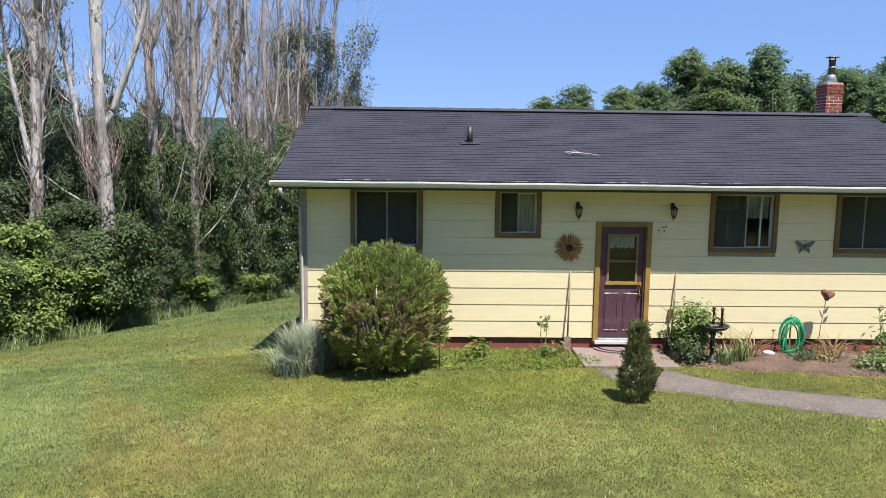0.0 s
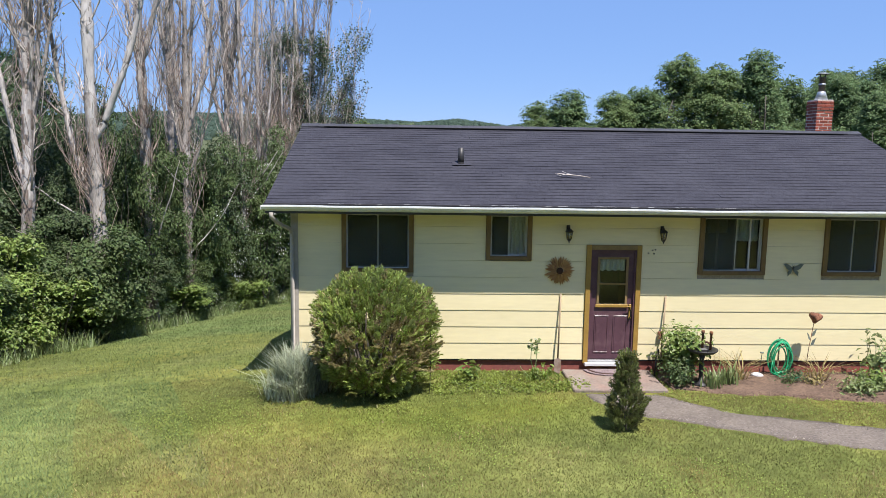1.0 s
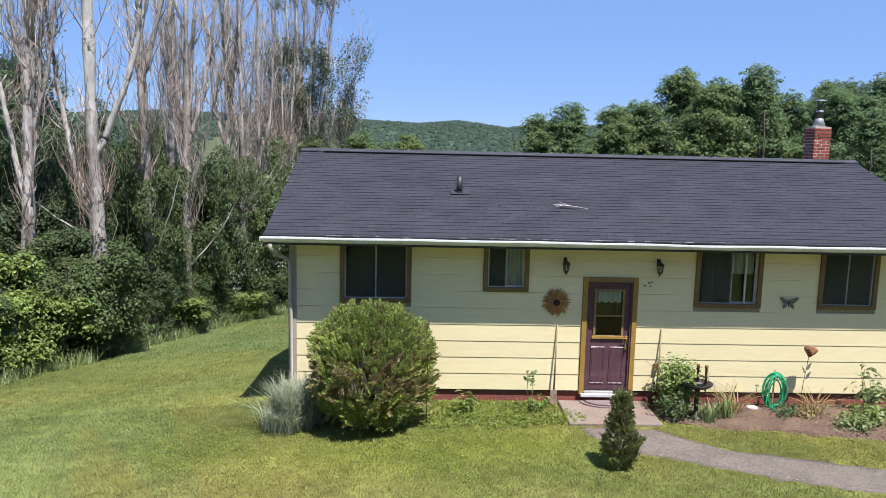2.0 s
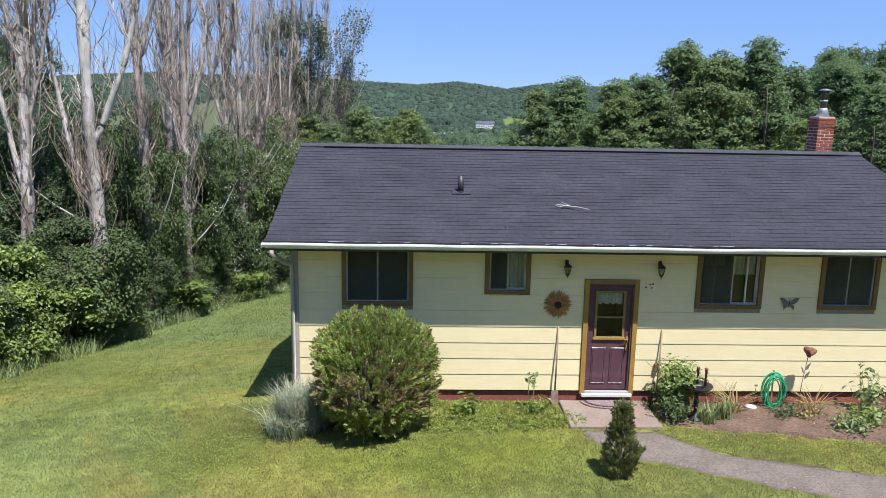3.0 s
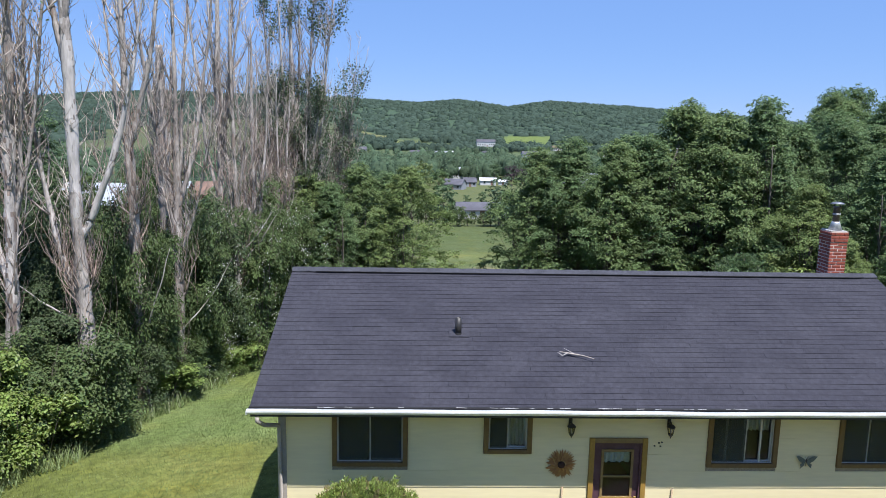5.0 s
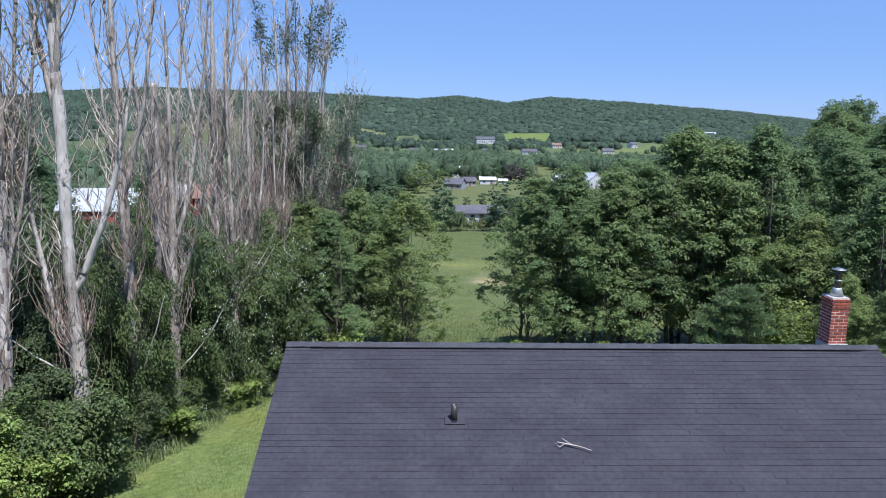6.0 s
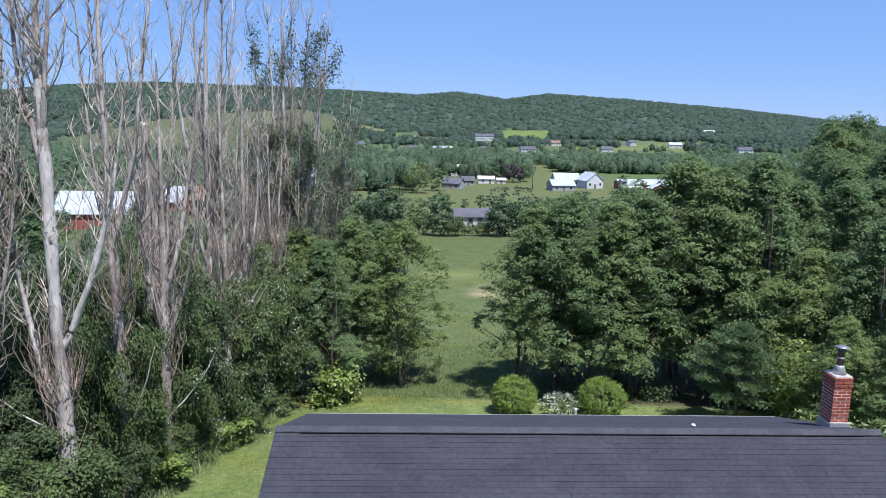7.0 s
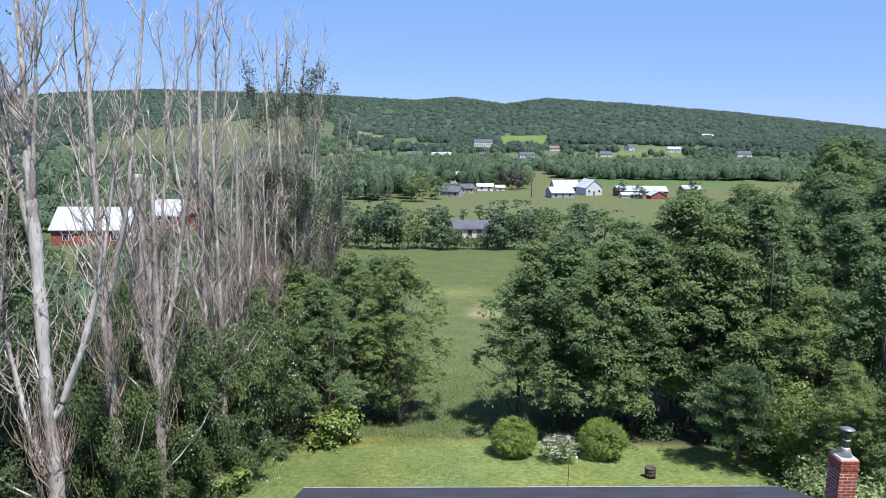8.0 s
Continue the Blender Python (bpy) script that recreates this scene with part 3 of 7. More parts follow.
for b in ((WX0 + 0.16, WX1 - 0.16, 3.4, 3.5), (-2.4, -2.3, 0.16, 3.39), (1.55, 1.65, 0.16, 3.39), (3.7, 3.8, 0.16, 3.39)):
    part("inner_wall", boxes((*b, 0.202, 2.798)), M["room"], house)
bm = boxes((WX0 + 0.02, WX1 - 0.02, 0.03, WY1 - 0.02, -1.6, BASE))
part("foundation", bm, M["foundation"], house, "low red-painted concrete foundation")
bm = boxes((WX0, WX1, -0.008, 0.028, BASE - 0.012, BASE + 0.012))
part("skirt", bm, M["tar"], house, "dark strip under the lowest board")


def siding():
    rows = int((TOP - BASE) / LAP) + 1
    for k in range(rows):
        z0, z1 = BASE + 0.012 + k * LAP, min(BASE + 0.012 + (k + 1) * LAP - 0.004, TOP)
        cuts = [(WX0 + 0.11, WX1 - 0.11)]
        for _, a, b, h0, h1 in HOLES:
            if h0 < z1 - 0.02 and h1 > z0 + 0.02:
                cuts = [c for x0, x1 in cuts for c in ((x0, min(x1, a - 0.004)), (max(x0, b + 0.004), x1)) if c[1] - c[0] > 0.05 and not (x0 > b or x1 < a)] + [c for c in cuts if c[0] > b or c[1] < a]
        for x0, x1 in sorted(set(cuts)):
            bm = bmesh.new()
            sag = 0.002 * math.sin(k * 2.3 + x0)
            prof = [(-0.0145, z0), (-0.0145, z0 + 0.012), (-0.006, z1), (0.011, z1), (0.011, z0 + 0.004), (0.004, z0)]
            L = [bm.verts.new((x0, y, z + sag)) for y, z in prof]
            R = [bm.verts.new((x1, y, z - sag)) for y, z in prof]
            for i in range(6):
                j = (i + 1) % 6
                bm.faces.new((L[i], R[i], R[j], L[j]))
            bm.faces.new(L[::-1])
            bm.faces.new(R)
            bmesh.ops.recalc_face_normals(bm, faces=bm.faces[:])
            part("siding_board", bm, M["siding"], wall_front)


siding()
for x0 in (WX0 - 0.012, WX1 - 0.11):
    part("corner_board", boxes((x0, x0 + 0.122, -0.03, 0.012, BASE - 0.02, TOP - 0.02), bevel=0.004), M["corner"], house, "taupe corner board")

# roof: deck, soffit, fascia, gutter
SL = math.atan2(RZ - EZ, RY - EY)
slope_len = math.hypot(RZ - EZ, RY - EY)
BY = 2 * RY - EY
bm = bmesh.new()
prof = [(EY, EZ - 0.03), (RY, RZ - 0.03), (BY, EZ - 0.03), (BY, EZ - 0.15), (RY, RZ - 0.16), (EY, EZ - 0.15)]
L = [bm.verts.new((RX0 + 0.02, y, z)) for y, z in prof]
R = [bm.verts.new((RX1 - 0.02, y, z)) for y, z in prof]
for i in range(6):
    j = (i + 1) % 6
    bm.faces.new((L[i], L[j], R[j], R[i]))
for S in (L, R):
    bm.faces.new((S[0], S[1], S[4], S[5]))
    bm.faces.new((S[1], S[2], S[3], S[4]))
bmesh.ops.recalc_face_normals(bm, faces=bm.faces[:])
roof = part("roof", bm, M["ridge"], house, "dark grey asphalt shingle gable roof")
part("soffit", boxes((RX0 + 0.05, RX1 - 0.05, EY + 0.03, -0.03, 2.86, 2.872)), M["soffit"], house)
part("soffit", boxes((RX0 + 0.05, RX1 - 0.05, WY1 + 0.02, BY - 0.03, 2.86, 2.872)), M["soffit"], house)
for fy in (EY, BY):
    part("fascia", boxes((RX0 + 0.02, RX1 - 0.02, fy - 0.012, fy + 0.012, 2.875, EZ - 0.03)), M["gutter"], house, "white fascia board")


def gutter():
    prof = [(-0.014, 0.0), (-0.014, -0.062), (-0.06, -0.072), (-0.09, -0.064), (-0.105, -0.035), (-0.12, -0.024), (-0.12, 0.0), (-0.107, 0.0), (-0.107, -0.02), (-0.094, -0.03), (-0.08, -0.056), (-0.06, -0.062), (-0.022, -0.055), (-0.022, 0.0)]
    bm = bmesh.new()
    n = 30
    rings = []
    for i in range(n + 1):
        x = RX0 - 0.02 + (RX1 - RX0 + 0.04) * i / n
        dz = 0.010 * math.sin(i * 1.3) * 0.4 - 0.012 * math.exp(-((x - 2.0) / 1.2) ** 2)
        rings.append([bm.verts.new((x, EY + y, EZ - 0.012 + z + dz)) for y, z in prof])
    for a, b in zip(rings, rings[1:]):
        for k in range(len(prof) - 1):
            bm.faces.new((a[k], a[k + 1], b[k + 1], b[k]))
    bmesh.ops.recalc_face_normals(bm, faces=bm.faces[:])
    g = part("gutter", bm, M["gutter"], house, "white aluminium eaves gutter, slightly sagging")
    for x in (RX0 - 0.02, RX1 + 0.02):
        part("end_cap", boxes((x - 0.003, x + 0.003, EY - 0.119, EY - 0.014, EZ - 0.082, EZ - 0.012)), M["gutter"], g)
    pts = [((-5.36, EY - 0.065, EZ - 0.13), 0.036), ((-5.36, EY - 0.065, EZ - 0.2), 0.036), ((-5.28, EY + 0.08, EZ - 0.32), 0.036), ((-5.13, -0.1, EZ - 0.46), 0.036),
           ((-5.115, -0.085, EZ - 0.55), 0.036), ((-5.115, -0.085, 0.25), 0.036), ((-5.13, -0.2, 0.12), 0.036)]
    tubes("downspout", pts and [pts], M["corner"], house, "taupe metal downspout", 8)
    part("eave_edge", boxes((RX0, RX1, EY - 0.02, EY + 0.035, EZ - 0.012, EZ + 0.016), bevel=0.004), M["tar"], house, "dark rotting shingle edge along the eave")
    g2 = random.Random(9)
    for k in range(26):
        x = RX0 + 0.4 + g2.random() * 7.5
        q = part("flake", boxes((-0.05 - 0.16 * g2.random(), 0.02, -0.005, 0.005, 0, 0.005), bevel=0.0015), M["concrete"], house, "pale flaking scrap on the eave", (x, EY - 0.01, EZ + 0.013))
        q.rotation_euler = (0.2, 0, g2.uniform(-0.15, 0.15))


gutter()
V, F = [], []
for i in range(13):
    x = RX0 - 0.01 + (RX1 - RX0 + 0.02) * i / 12
    V += [(x, BY + p, EZ - 0.012 + q - 0.006 * math.sin(i * 1.7)) for p, q in ((0.014, -0.02), (0.014, -0.07), (0.06, -0.07), (0.08, -0.04), (0.08, -0.022), (0.072, -0.022), (0.072, -0.04), (0.055, -0.06), (0.022, -0.06), (0.022, -0.02))]
for i in range(12):
    F += [(i * 10 + k, i * 10 + k + 1, i * 10 + k + 11, i * 10 + k + 10) for k in range(9)]
raw("gutter", V, F, M["concrete"], house, "weathered white aluminium gutter along the rear eave")


# ridge cap and drip edges
RZ2 = RZ + 0.012
n = 36
for i in range(n):
    x0 = RX0 + (RX1 - RX0) * i / n
    x1 = min(RX0 + (RX1 - RX0) * (i + 1.12) / n, RX1)
    h = 0.009
    bm = bmesh.new()
    lo = RZ2 - 0.15 * math.tan(SL) + 0.006
    v = [bm.verts.new(p) for p in ((x0, RY - 0.15, lo), (x0, RY, RZ2 + 0.012), (x0, RY + 0.15, lo), (x1, RY - 0.15, lo + h), (x1, RY, RZ2 + 0.012 + h), (x1, RY + 0.15, lo + h))]
    w = [bm.verts.new((p.co.x, p.co.y, p.co.z - 0.02)) for p in v]
    for q in ((v[0], v[3], v[4], v[1]), (v[1], v[4], v[5], v[2]), (v[0], w[0], w[3], v[3]), (v[3], w[3], w[4], v[4]), (v[2], v[5], w[5], w[2]), (v[5], v[4], w[4], w[5])):
        bm.faces.new(q)
    part("ridge_shingle", bm, M["ridge"], roof)
sag = [((RX0 + 0.5 + i * (RX1 - RX0 - 0.9) / 24, RY - 0.165, RZ2 - 0.165 * math.tan(SL) + 0.008 - 0.0 * i), 0.011) for i in range(25)]
tubes("cap_edge", [sag], M["tar"], roof, "dark tarred edge of the ridge cap", 5)


def window(x0, x1, z0, z1, kind):
    w = new("window")
    w.parent = house
    w["label"] = "white sliding window in a brown painted wooden trim"
    t = 0.078
    y0, y1 = -0.05, 0.012
    part("trim", boxes((x0, x0 + t, y0, y1, z0, z1), bevel=0.004), M["trim"], w)
    part("trim", boxes((x1 - t, x1, y0, y1, z0, z1), bevel=0.004), M["trim"], w)
    part("trim", boxes((x0 + t, x1 - t, y0, y1, z1 - t, z1), bevel=0.004), M["trim"], w)
    part("sill", boxes((x0 + t, x1 - t, y0 - 0.006, y1, z0, z0 + t * 0.9), bevel=0.004), M["trim"], w)
    a, b, c, d = x0 + t, x1 - t, z0 + t * 0.9, z1 - t
    f = 0.013
    part("frame", ring(a, b, c, d, 0.0, 0.08, f), M["vinyl"], w, "white vinyl frame")
    m = a + (b - a) * (0.5 if kind != "three" else 0.56)
    for s0, s1, yy in ((a + f, m + 0.012, 0.02), (m - 0.012, b - f, 0.05)):
        g = 0.015
        part("sash", ring(s0, s1, c + f, d - f, yy, yy + 0.025, g), M["vinyl"], w)
        p = part("pane", boxes((s0 + g, s1 - g, yy + 0.01, yy + 0.015, c + f + g, d - f - g)), M["pane"], w)
        p.visible_shadow = False
    # the right-hand screen is added only to mute the lawn's reflection
    for s0, s1 in ((a + f + 0.015, m - 0.015), (m + 0.015, b - f - 0.015))[:1 if kind in ("half", "three") else 2]:
        scr = part("insect_screen", boxes((s0, s1, 0.006, 0.009, c + f, d - f)), M["screen"], w, "fine grey insect screen, doubled on some windows to dull reflections")
        scr.visible_shadow = False
    if kind == "three":
        for fx in (0.24, 0.80):
            x = a + (b - a) * fx
            part("mullion", boxes((x - 0.014, x + 0.014, 0.01, 0.04, c + f, d - f)), M["vinyl"], w)

    def drape(xa, xb, za, zb, y, folds):
        V, F = [], []
        nseg = folds * 6
        for i in range(nseg + 1):
            x = xa + (xb - xa) * i / nseg
            yy = y + 0.018 * math.sin(i / nseg * folds * 2 * math.pi)
            V += [(x, yy, zb), (x, yy + 0.004, (za + zb) / 2), (x, yy, za + 0.008 * math.sin(i * 1.1))]
        for i in range(nseg):
            q = i * 3
            F += [(q, q + 1, q + 4, q + 3), (q + 1, q + 2, q + 5, q + 4)]
        raw("curtain", V, F, M["curtain"], w, "sheer pale curtain")

    if kind == "half":
        drape(m + 0.02, b, c, d, 0.16, 5)
        drape(a, a + 0.06, c, d, 0.16, 1)
    if kind == "three":
        drape(m + 0.02, b, d - 0.42, d, 0.17, 6)
        drape(a, m, d - 0.3, d, 0.4, 6)
    if kind == "valance":
        drape(m + 0.1, b, d - 0.28, d, 0.17, 6)
    return w


for (nm, a, b, z0, z1), kind in zip([h for h in HOLES if h[0] == "window"], ("plain", "half", "three", "valance")):
    window(a, b, z0, z1, kind)


def front_door():
    d = new("door")
    d.parent = house
    d["label"] = "closed plum-brown half-glazed door in ochre trim"
    x0, x1, z0, z1 = 0.0, 0.975, 0.14, 2.30
    t = 0.085
    part("trim", boxes((x0, x0 + t, -0.045, 0.012, z0 + 0.03, z1), bevel=0.004), M["ochre"], d)
    part("trim", boxes((x1 - t, x1, -0.045, 0.012, z0 + 0.03, z1), bevel=0.004), M["ochre"], d)
    # head trim and glazing frame use the ochre with shade in its colour
    part("trim", boxes((x0 + t, x1 - t, -0.045, 0.012, z1 - t, z1), bevel=0.004), M["shadeochre"], d)
    for q in ((x0 + t, x0 + t + 0.03, z0 + 0.09, z1 - t - 0.03), (x1 - t - 0.03, x1 - t, z0 + 0.09, z1 - t - 0.03), (x0 + t, x1 - t, z1 - t - 0.03, z1 - t)):
        part("jamb", boxes((q[0], q[1], -0.02, 0.12, q[2], q[3])), M["door"], d)
    part("threshold", boxes((x0 + 0.03, x1 - 0.03, -0.09, 0.1, z0 - 0.01, z0 + 0.05), bevel=0.006), M["white"], d, "white painted threshold")
    part("weather_bar", boxes((x0 + t + 0.005, x1 - t - 0.005, -0.05, 0.1, z0 + 0.051, z0 + 0.09), bevel=0.004), M["concrete"], d, "grey weather bar")
    a, b, c, e = x0 + t + 0.03, x1 - t - 0.03, z0 + 0.1, z1 - t - 0.03
    ga, gb, gc, ge = a + 0.10, b - 0.10, 1.20, e - 0.1
    part("slab", ring(a, b, c, e, 0.02, 0.06, 0.10, gc - c, 0.1), M["door"], d, "plum-brown painted slab")
    f = 0.042
    part("glazing_frame", ring(ga, gb, gc, ge, 0.0, 0.0195, f), M["shadeochre"], d, "glazing frame in ochre darkened to stand for shade")
    part("glazing_bar", boxes((ga + f, gb - f, 0.002, 0.019, 1.585, 1.62), bevel=0.003), M["shadeochre"], d)
    part("glazing_rail", boxes((ga - 0.02, gb + 0.02, -0.012, -0.001, gc - 0.015, gc + f - 0.004), bevel=0.003), M["ochre"], d, "bottom rail in the sunlit ochre colour")
    for q0, q1 in ((gc + f, 1.585), (1.62, ge - f)):
        p = part("pane", boxes((ga + f, gb - f, 0.028, 0.033, q0, q1)), M["pane"], d)
        p.visible_shadow = False
    V, F = [], []
    for i in range(49):
        x = ga + f + (gb - ga - 2 * f) * i / 48
        V += [(x, 0.075 + 0.012 * math.sin(i * 0.8), ge - f), (x, 0.075 + 0.012 * math.sin(i * 0.8), ge - f - 0.19 - 0.03 * abs(math.sin(i * 0.26)))]
    F = [(2 * i, 2 * i + 1, 2 * i + 3, 2 * i + 2) for i in range(48)]
    raw("curtain", V, F, M["curtain"], d, "lace valance")
    for xa, xb in ((a + 0.1, a + 0.31), (b - 0.31, b - 0.1)):
        for za, zb in ((0.38, 1.02),):
            part("panel", boxes((xa, xb, 0.012, 0.03, za, zb), bevel=0.008), M["door"], d, "raised lower panel")
            for q0, q1 in ((zb, zb + 0.018), (za - 0.018, za)):
                part("panel_moulding", boxes((xa - 0.02, xb + 0.02, 0.008, 0.021, q0, q1)), M["worn"], d, "moulding with paint worn to white")
            for q0, q1 in ((xa - 0.02, xa), (xb, xb + 0.02)):
                part("panel_moulding", boxes((q0, q1, 0.008, 0.021, za, zb)), M["door"], d)
    h = part("handle", boxes((b - 0.065, b - 0.02, 0.0, 0.021, 0.98, 1.24), bevel=0.006), M["ochre"], d, "brass handle plate")
    tubes("grip", [[((b - 0.043, 0.0, 1.16), 0.011), ((b - 0.043, -0.05, 1.15), 0.011), ((b - 0.043, -0.055, 1.03), 0.011), ((b - 0.043, 0.0, 1.0), 0.011)]], M["iron"], h, "", 6)
    tubes("lever", [[((b - 0.043, 0.0, 1.2), 0.012), ((b - 0.043, -0.04, 1.2), 0.012), ((b - 0.13, -0.045, 1.21), 0.01)]], M["ochre"], h, "", 6)
    # unreadable small plate marks beside the door
    for k, (dx, dz) in enumerate(((0, 0), (0.07, 0.05), (0.1, -0.01), (0.12, 0.06))):
        part("wall_mark", boxes((1.08 + dx, 1.105 + dx, -0.024, -0.006, 2.15 + dz, 2.172 + dz)), M["iron"], house, "small dark bar mark")


front_door()


def chimney():
    ch = new("chimney")
    ch.parent = house
    ch["label"] = "square red brick chimney with a concrete cap and steel flue"
    x0, x1, y0, y1, z0, z1 = 6.4, 6.79, 4.62, 5.08, 3.7, 5.19
    part("core", boxes((x0 + 0.001, x1 - 0.001, y0 + 0.001, y1 - 0.001, z0, z1)), M["mortar"], ch)
    bl, bh, bd, j = 0.19, 0.056, 0.095, 0.018
    meshes = {}

    def brick(w, d, h):
        key = (round(w, 3), round(d, 3), round(h, 3))
        if key not in meshes:
            me = bpy.data.meshes.new("brick")
            bm = boxes((-w / 2, w / 2, -d / 2, d / 2, 0, h), bevel=0.004)
            bm.to_mesh(me)
            bm.free()
            me.materials.append(M["brick"])
            meshes[key] = me
        return meshes[key]

    rr = random.Random(4)
    courses = int((z1 - z0) / (bh + j))
    for c in range(courses):
        z = z0 + c * (bh + j)
        grow = 0.014 if c >= courses - 3 else 0.0
        for face in range(4):
            along = (x1 - x0) if face in (0, 2) else (y1 - y0) - 2 * 0.02
            half = c % 2
            cuts, p = [], 0.0
            first = (bl / 2 if half else bl)
            while p < along - 0.02:
                q = min(p + first, along)
                cuts.append((p, q - j if q < along else q))
                p = q
                first = bl + j
            for a, b in cuts:
                w = b - a
                if w < 0.03:
                    continue
                ob = new("brick", brick(w + (grow * 2 * w / along), 0.03 + grow, bh))
                ob.parent = ch
                m = (a + b) / 2
                jit = rr.uniform(-0.0025, 0.0025)
                if face == 0:
                    ob.location = (x0 + m, y0 - grow / 2 + 0.01 + jit, z)
                elif face == 2:
                    ob.location = (x1 - m, y1 + grow / 2 - 0.01, z)
                elif face == 1:
                    ob.location = (x1 + grow / 2 - 0.01 + jit, y0 + 0.02 + m, z)
                    ob.rotation_euler = (0, 0, math.pi / 2)
                else:
                    ob.location = (x0 - grow / 2 + 0.01 + jit, y0 + 0.02 + m, z)
                    ob.rotation_euler = (0, 0, math.pi / 2)
    part("cap", boxes((x0 + 0.012, x1 - 0.012, y0 + 0.012, y1 - 0.012, z1, z1 + 0.012), bevel=0.004), M["concrete"], ch, "thin concrete cap")
    cx, cy = (x0 + x1) / 2, (y0 + y1) / 2 - 0.02
    part("flue_cone", revolve([(0.0, 0), (0.15, 0), (0.09, 0.17), (0.085, 0.19), (0.0, 0.19)]), M["galv"], ch, "bright flashing cone", (cx, cy, z1 + 0.016), True)
    part("flue_pipe", revolve([(0.0, 0), (0.075, 0), (0.075, 0.33), (0.085, 0.335), (0.085, 0.36), (0, 0.36)]), M["flue"], ch, "dark steel flue pipe", (cx, cy, z1 + 0.19), True)
    part("flue_collar", revolve([(0.077, 0), (0.082, 0.005), (0.082, 0.03), (0.077, 0.035)]), M["galv"], ch, "", (cx, cy, z1 + 0.36), True)
    for k in range(4):
        a = k * math.pi / 2 + 0.4
        tubes("cap_strut", [[((cx + 0.07 * math.cos(a), cy + 0.07 * math.sin(a), z1 + 0.53), 0.008), ((cx + 0.09 * math.cos(a), cy + 0.09 * math.sin(a), z1 + 0.63), 0.008)]], M["iron"], ch, "", 5)
    part("rain_cap", revolve([(0.0, 0.05), (0.06, 0.044), (0.15, 0.008), (0.15, 0.0), (0.06, 0.034), (0.0, 0.038)]), M["capsteel"], ch, "round steel rain cap", (cx, cy, z1 + 0.61), True)
    zz = RZ - (y0 - RY) * math.tan(SL)
    part("flashing", boxes((x0 - 0.03, x1 + 0.03, y0 - 0.05, y0 - 0.008, zz - 0.06, zz + 0.1), bevel=0.004), M["galv"], ch, "grey metal flashing")
    part("flashing", boxes((x0 - 0.035, x0 - 0.012, y0 - 0.007, y1, zz - 0.25, zz + 0.06), bevel=0.004), M["galv"], ch, "grey metal flashing")


chimney()


def roof_bits():
    zr = lambda y: EZ + (y - EY) * math.tan(SL)
    v = thing("vent_pipe", (-2.15, 1.42, zr(1.42)), "short black plumbing vent pipe with lead flashing on the roof", "vent pipe")
    part("pipe", revolve([(0.0, -0.05), (0.058, -0.05), (0.058, 0.3), (0.048, 0.3), (0.048, 0.25), (0, 0.25)], 14), M["iron"], v, "", None, True)
    part("collar", revolve([(0.07, -0.03), (0.06, 0.02), (0.047, 0.05)], 14), M["tar"], v, "", None, True)
    f = part("flashing", boxes((-0.17, 0.2, -0.1, 0.12, 0.004, 0.009), bevel=0.002), M["shingle"], v, "flat grey flashing")
    f.rotation_euler = (SL, 0, 0)
    t = thing("fallen_branch", (-0.2, 0.82, zr(0.82) + 0.04), "dry grey fallen branch lying on the shingles", "branch")
    d = math.tan(SL)
    tubes("stick", [[((-0.2, 0.05, 0.05 * d), 0.012), ((0, 0, 0), 0.014), ((0.2, -0.07, -0.07 * d + 0.01), 0.01), ((0.37, -0.16, -0.16 * d + 0.015), 0.005)]], M["deadtwig"], t, "", 5)
    tubes("stick", [[((-0.05, 0.02, 0.01), 0.008), ((-0.17, -0.08, -0.08 * d + 0.015), 0.006), ((-0.24, 0.02, 0.02), 0.004)], [((0.05, -0.02, 0), 0.007), ((-0.1, 0.12, 0.12 * d + 0.015), 0.004)]], M["bleached"], t, "", 5)
    s = thing("fallen_twig", (6.35, 0.55, zr(0.55) + 0.03), "dark fallen twig lying on the shingles", "branch")
    tubes("stick", [[((-0.2, 0.1, 0.1 * d), 0.012), ((0.05, -0.02, -0.02 * d), 0.012), ((0.3, -0.1, -0.1 * d + 0.01), 0.006)]], M["bark"], s, "", 5)
    zb = lambda y: EZ + (BY - y) * math.tan(SL)
    b = thing("white_pebble", (3.25, 4.35, zb(4.35)), "small white lump lying on the rear roof slope", "debris")
    bm = bmesh.new()
    bmesh.ops.create_icosphere(bm, subdivisions=2, radius=0.05)
    for q in bm.verts:
        q.co *= 1 + 0.3 * noise.noise(q.co * 30)
        q.co.z *= 0.7
    part("lump", bm, M["white"], b, "", (0, 0, 0.03), True)


roof_bits()


# ---- trees and shrubs ----
def bend(rng, a, b, r0, r1, n=6, wob=0.06):
    a, b = np.array(a, float), np.array(b, float)
    d = np.linalg.norm(b - a)
    out = []
    off = np.zeros(3)
    for i in range(n + 1):
        f = i / n
        if 0 < i < n:
            off = off * 0.5 + rng.normal(size=3) * wob * d / n * 2
        out.append((tuple(a + (b - a) * f + (off if 0 < i < n else 0)), r0 + (r1 - r0) * f))
    return out


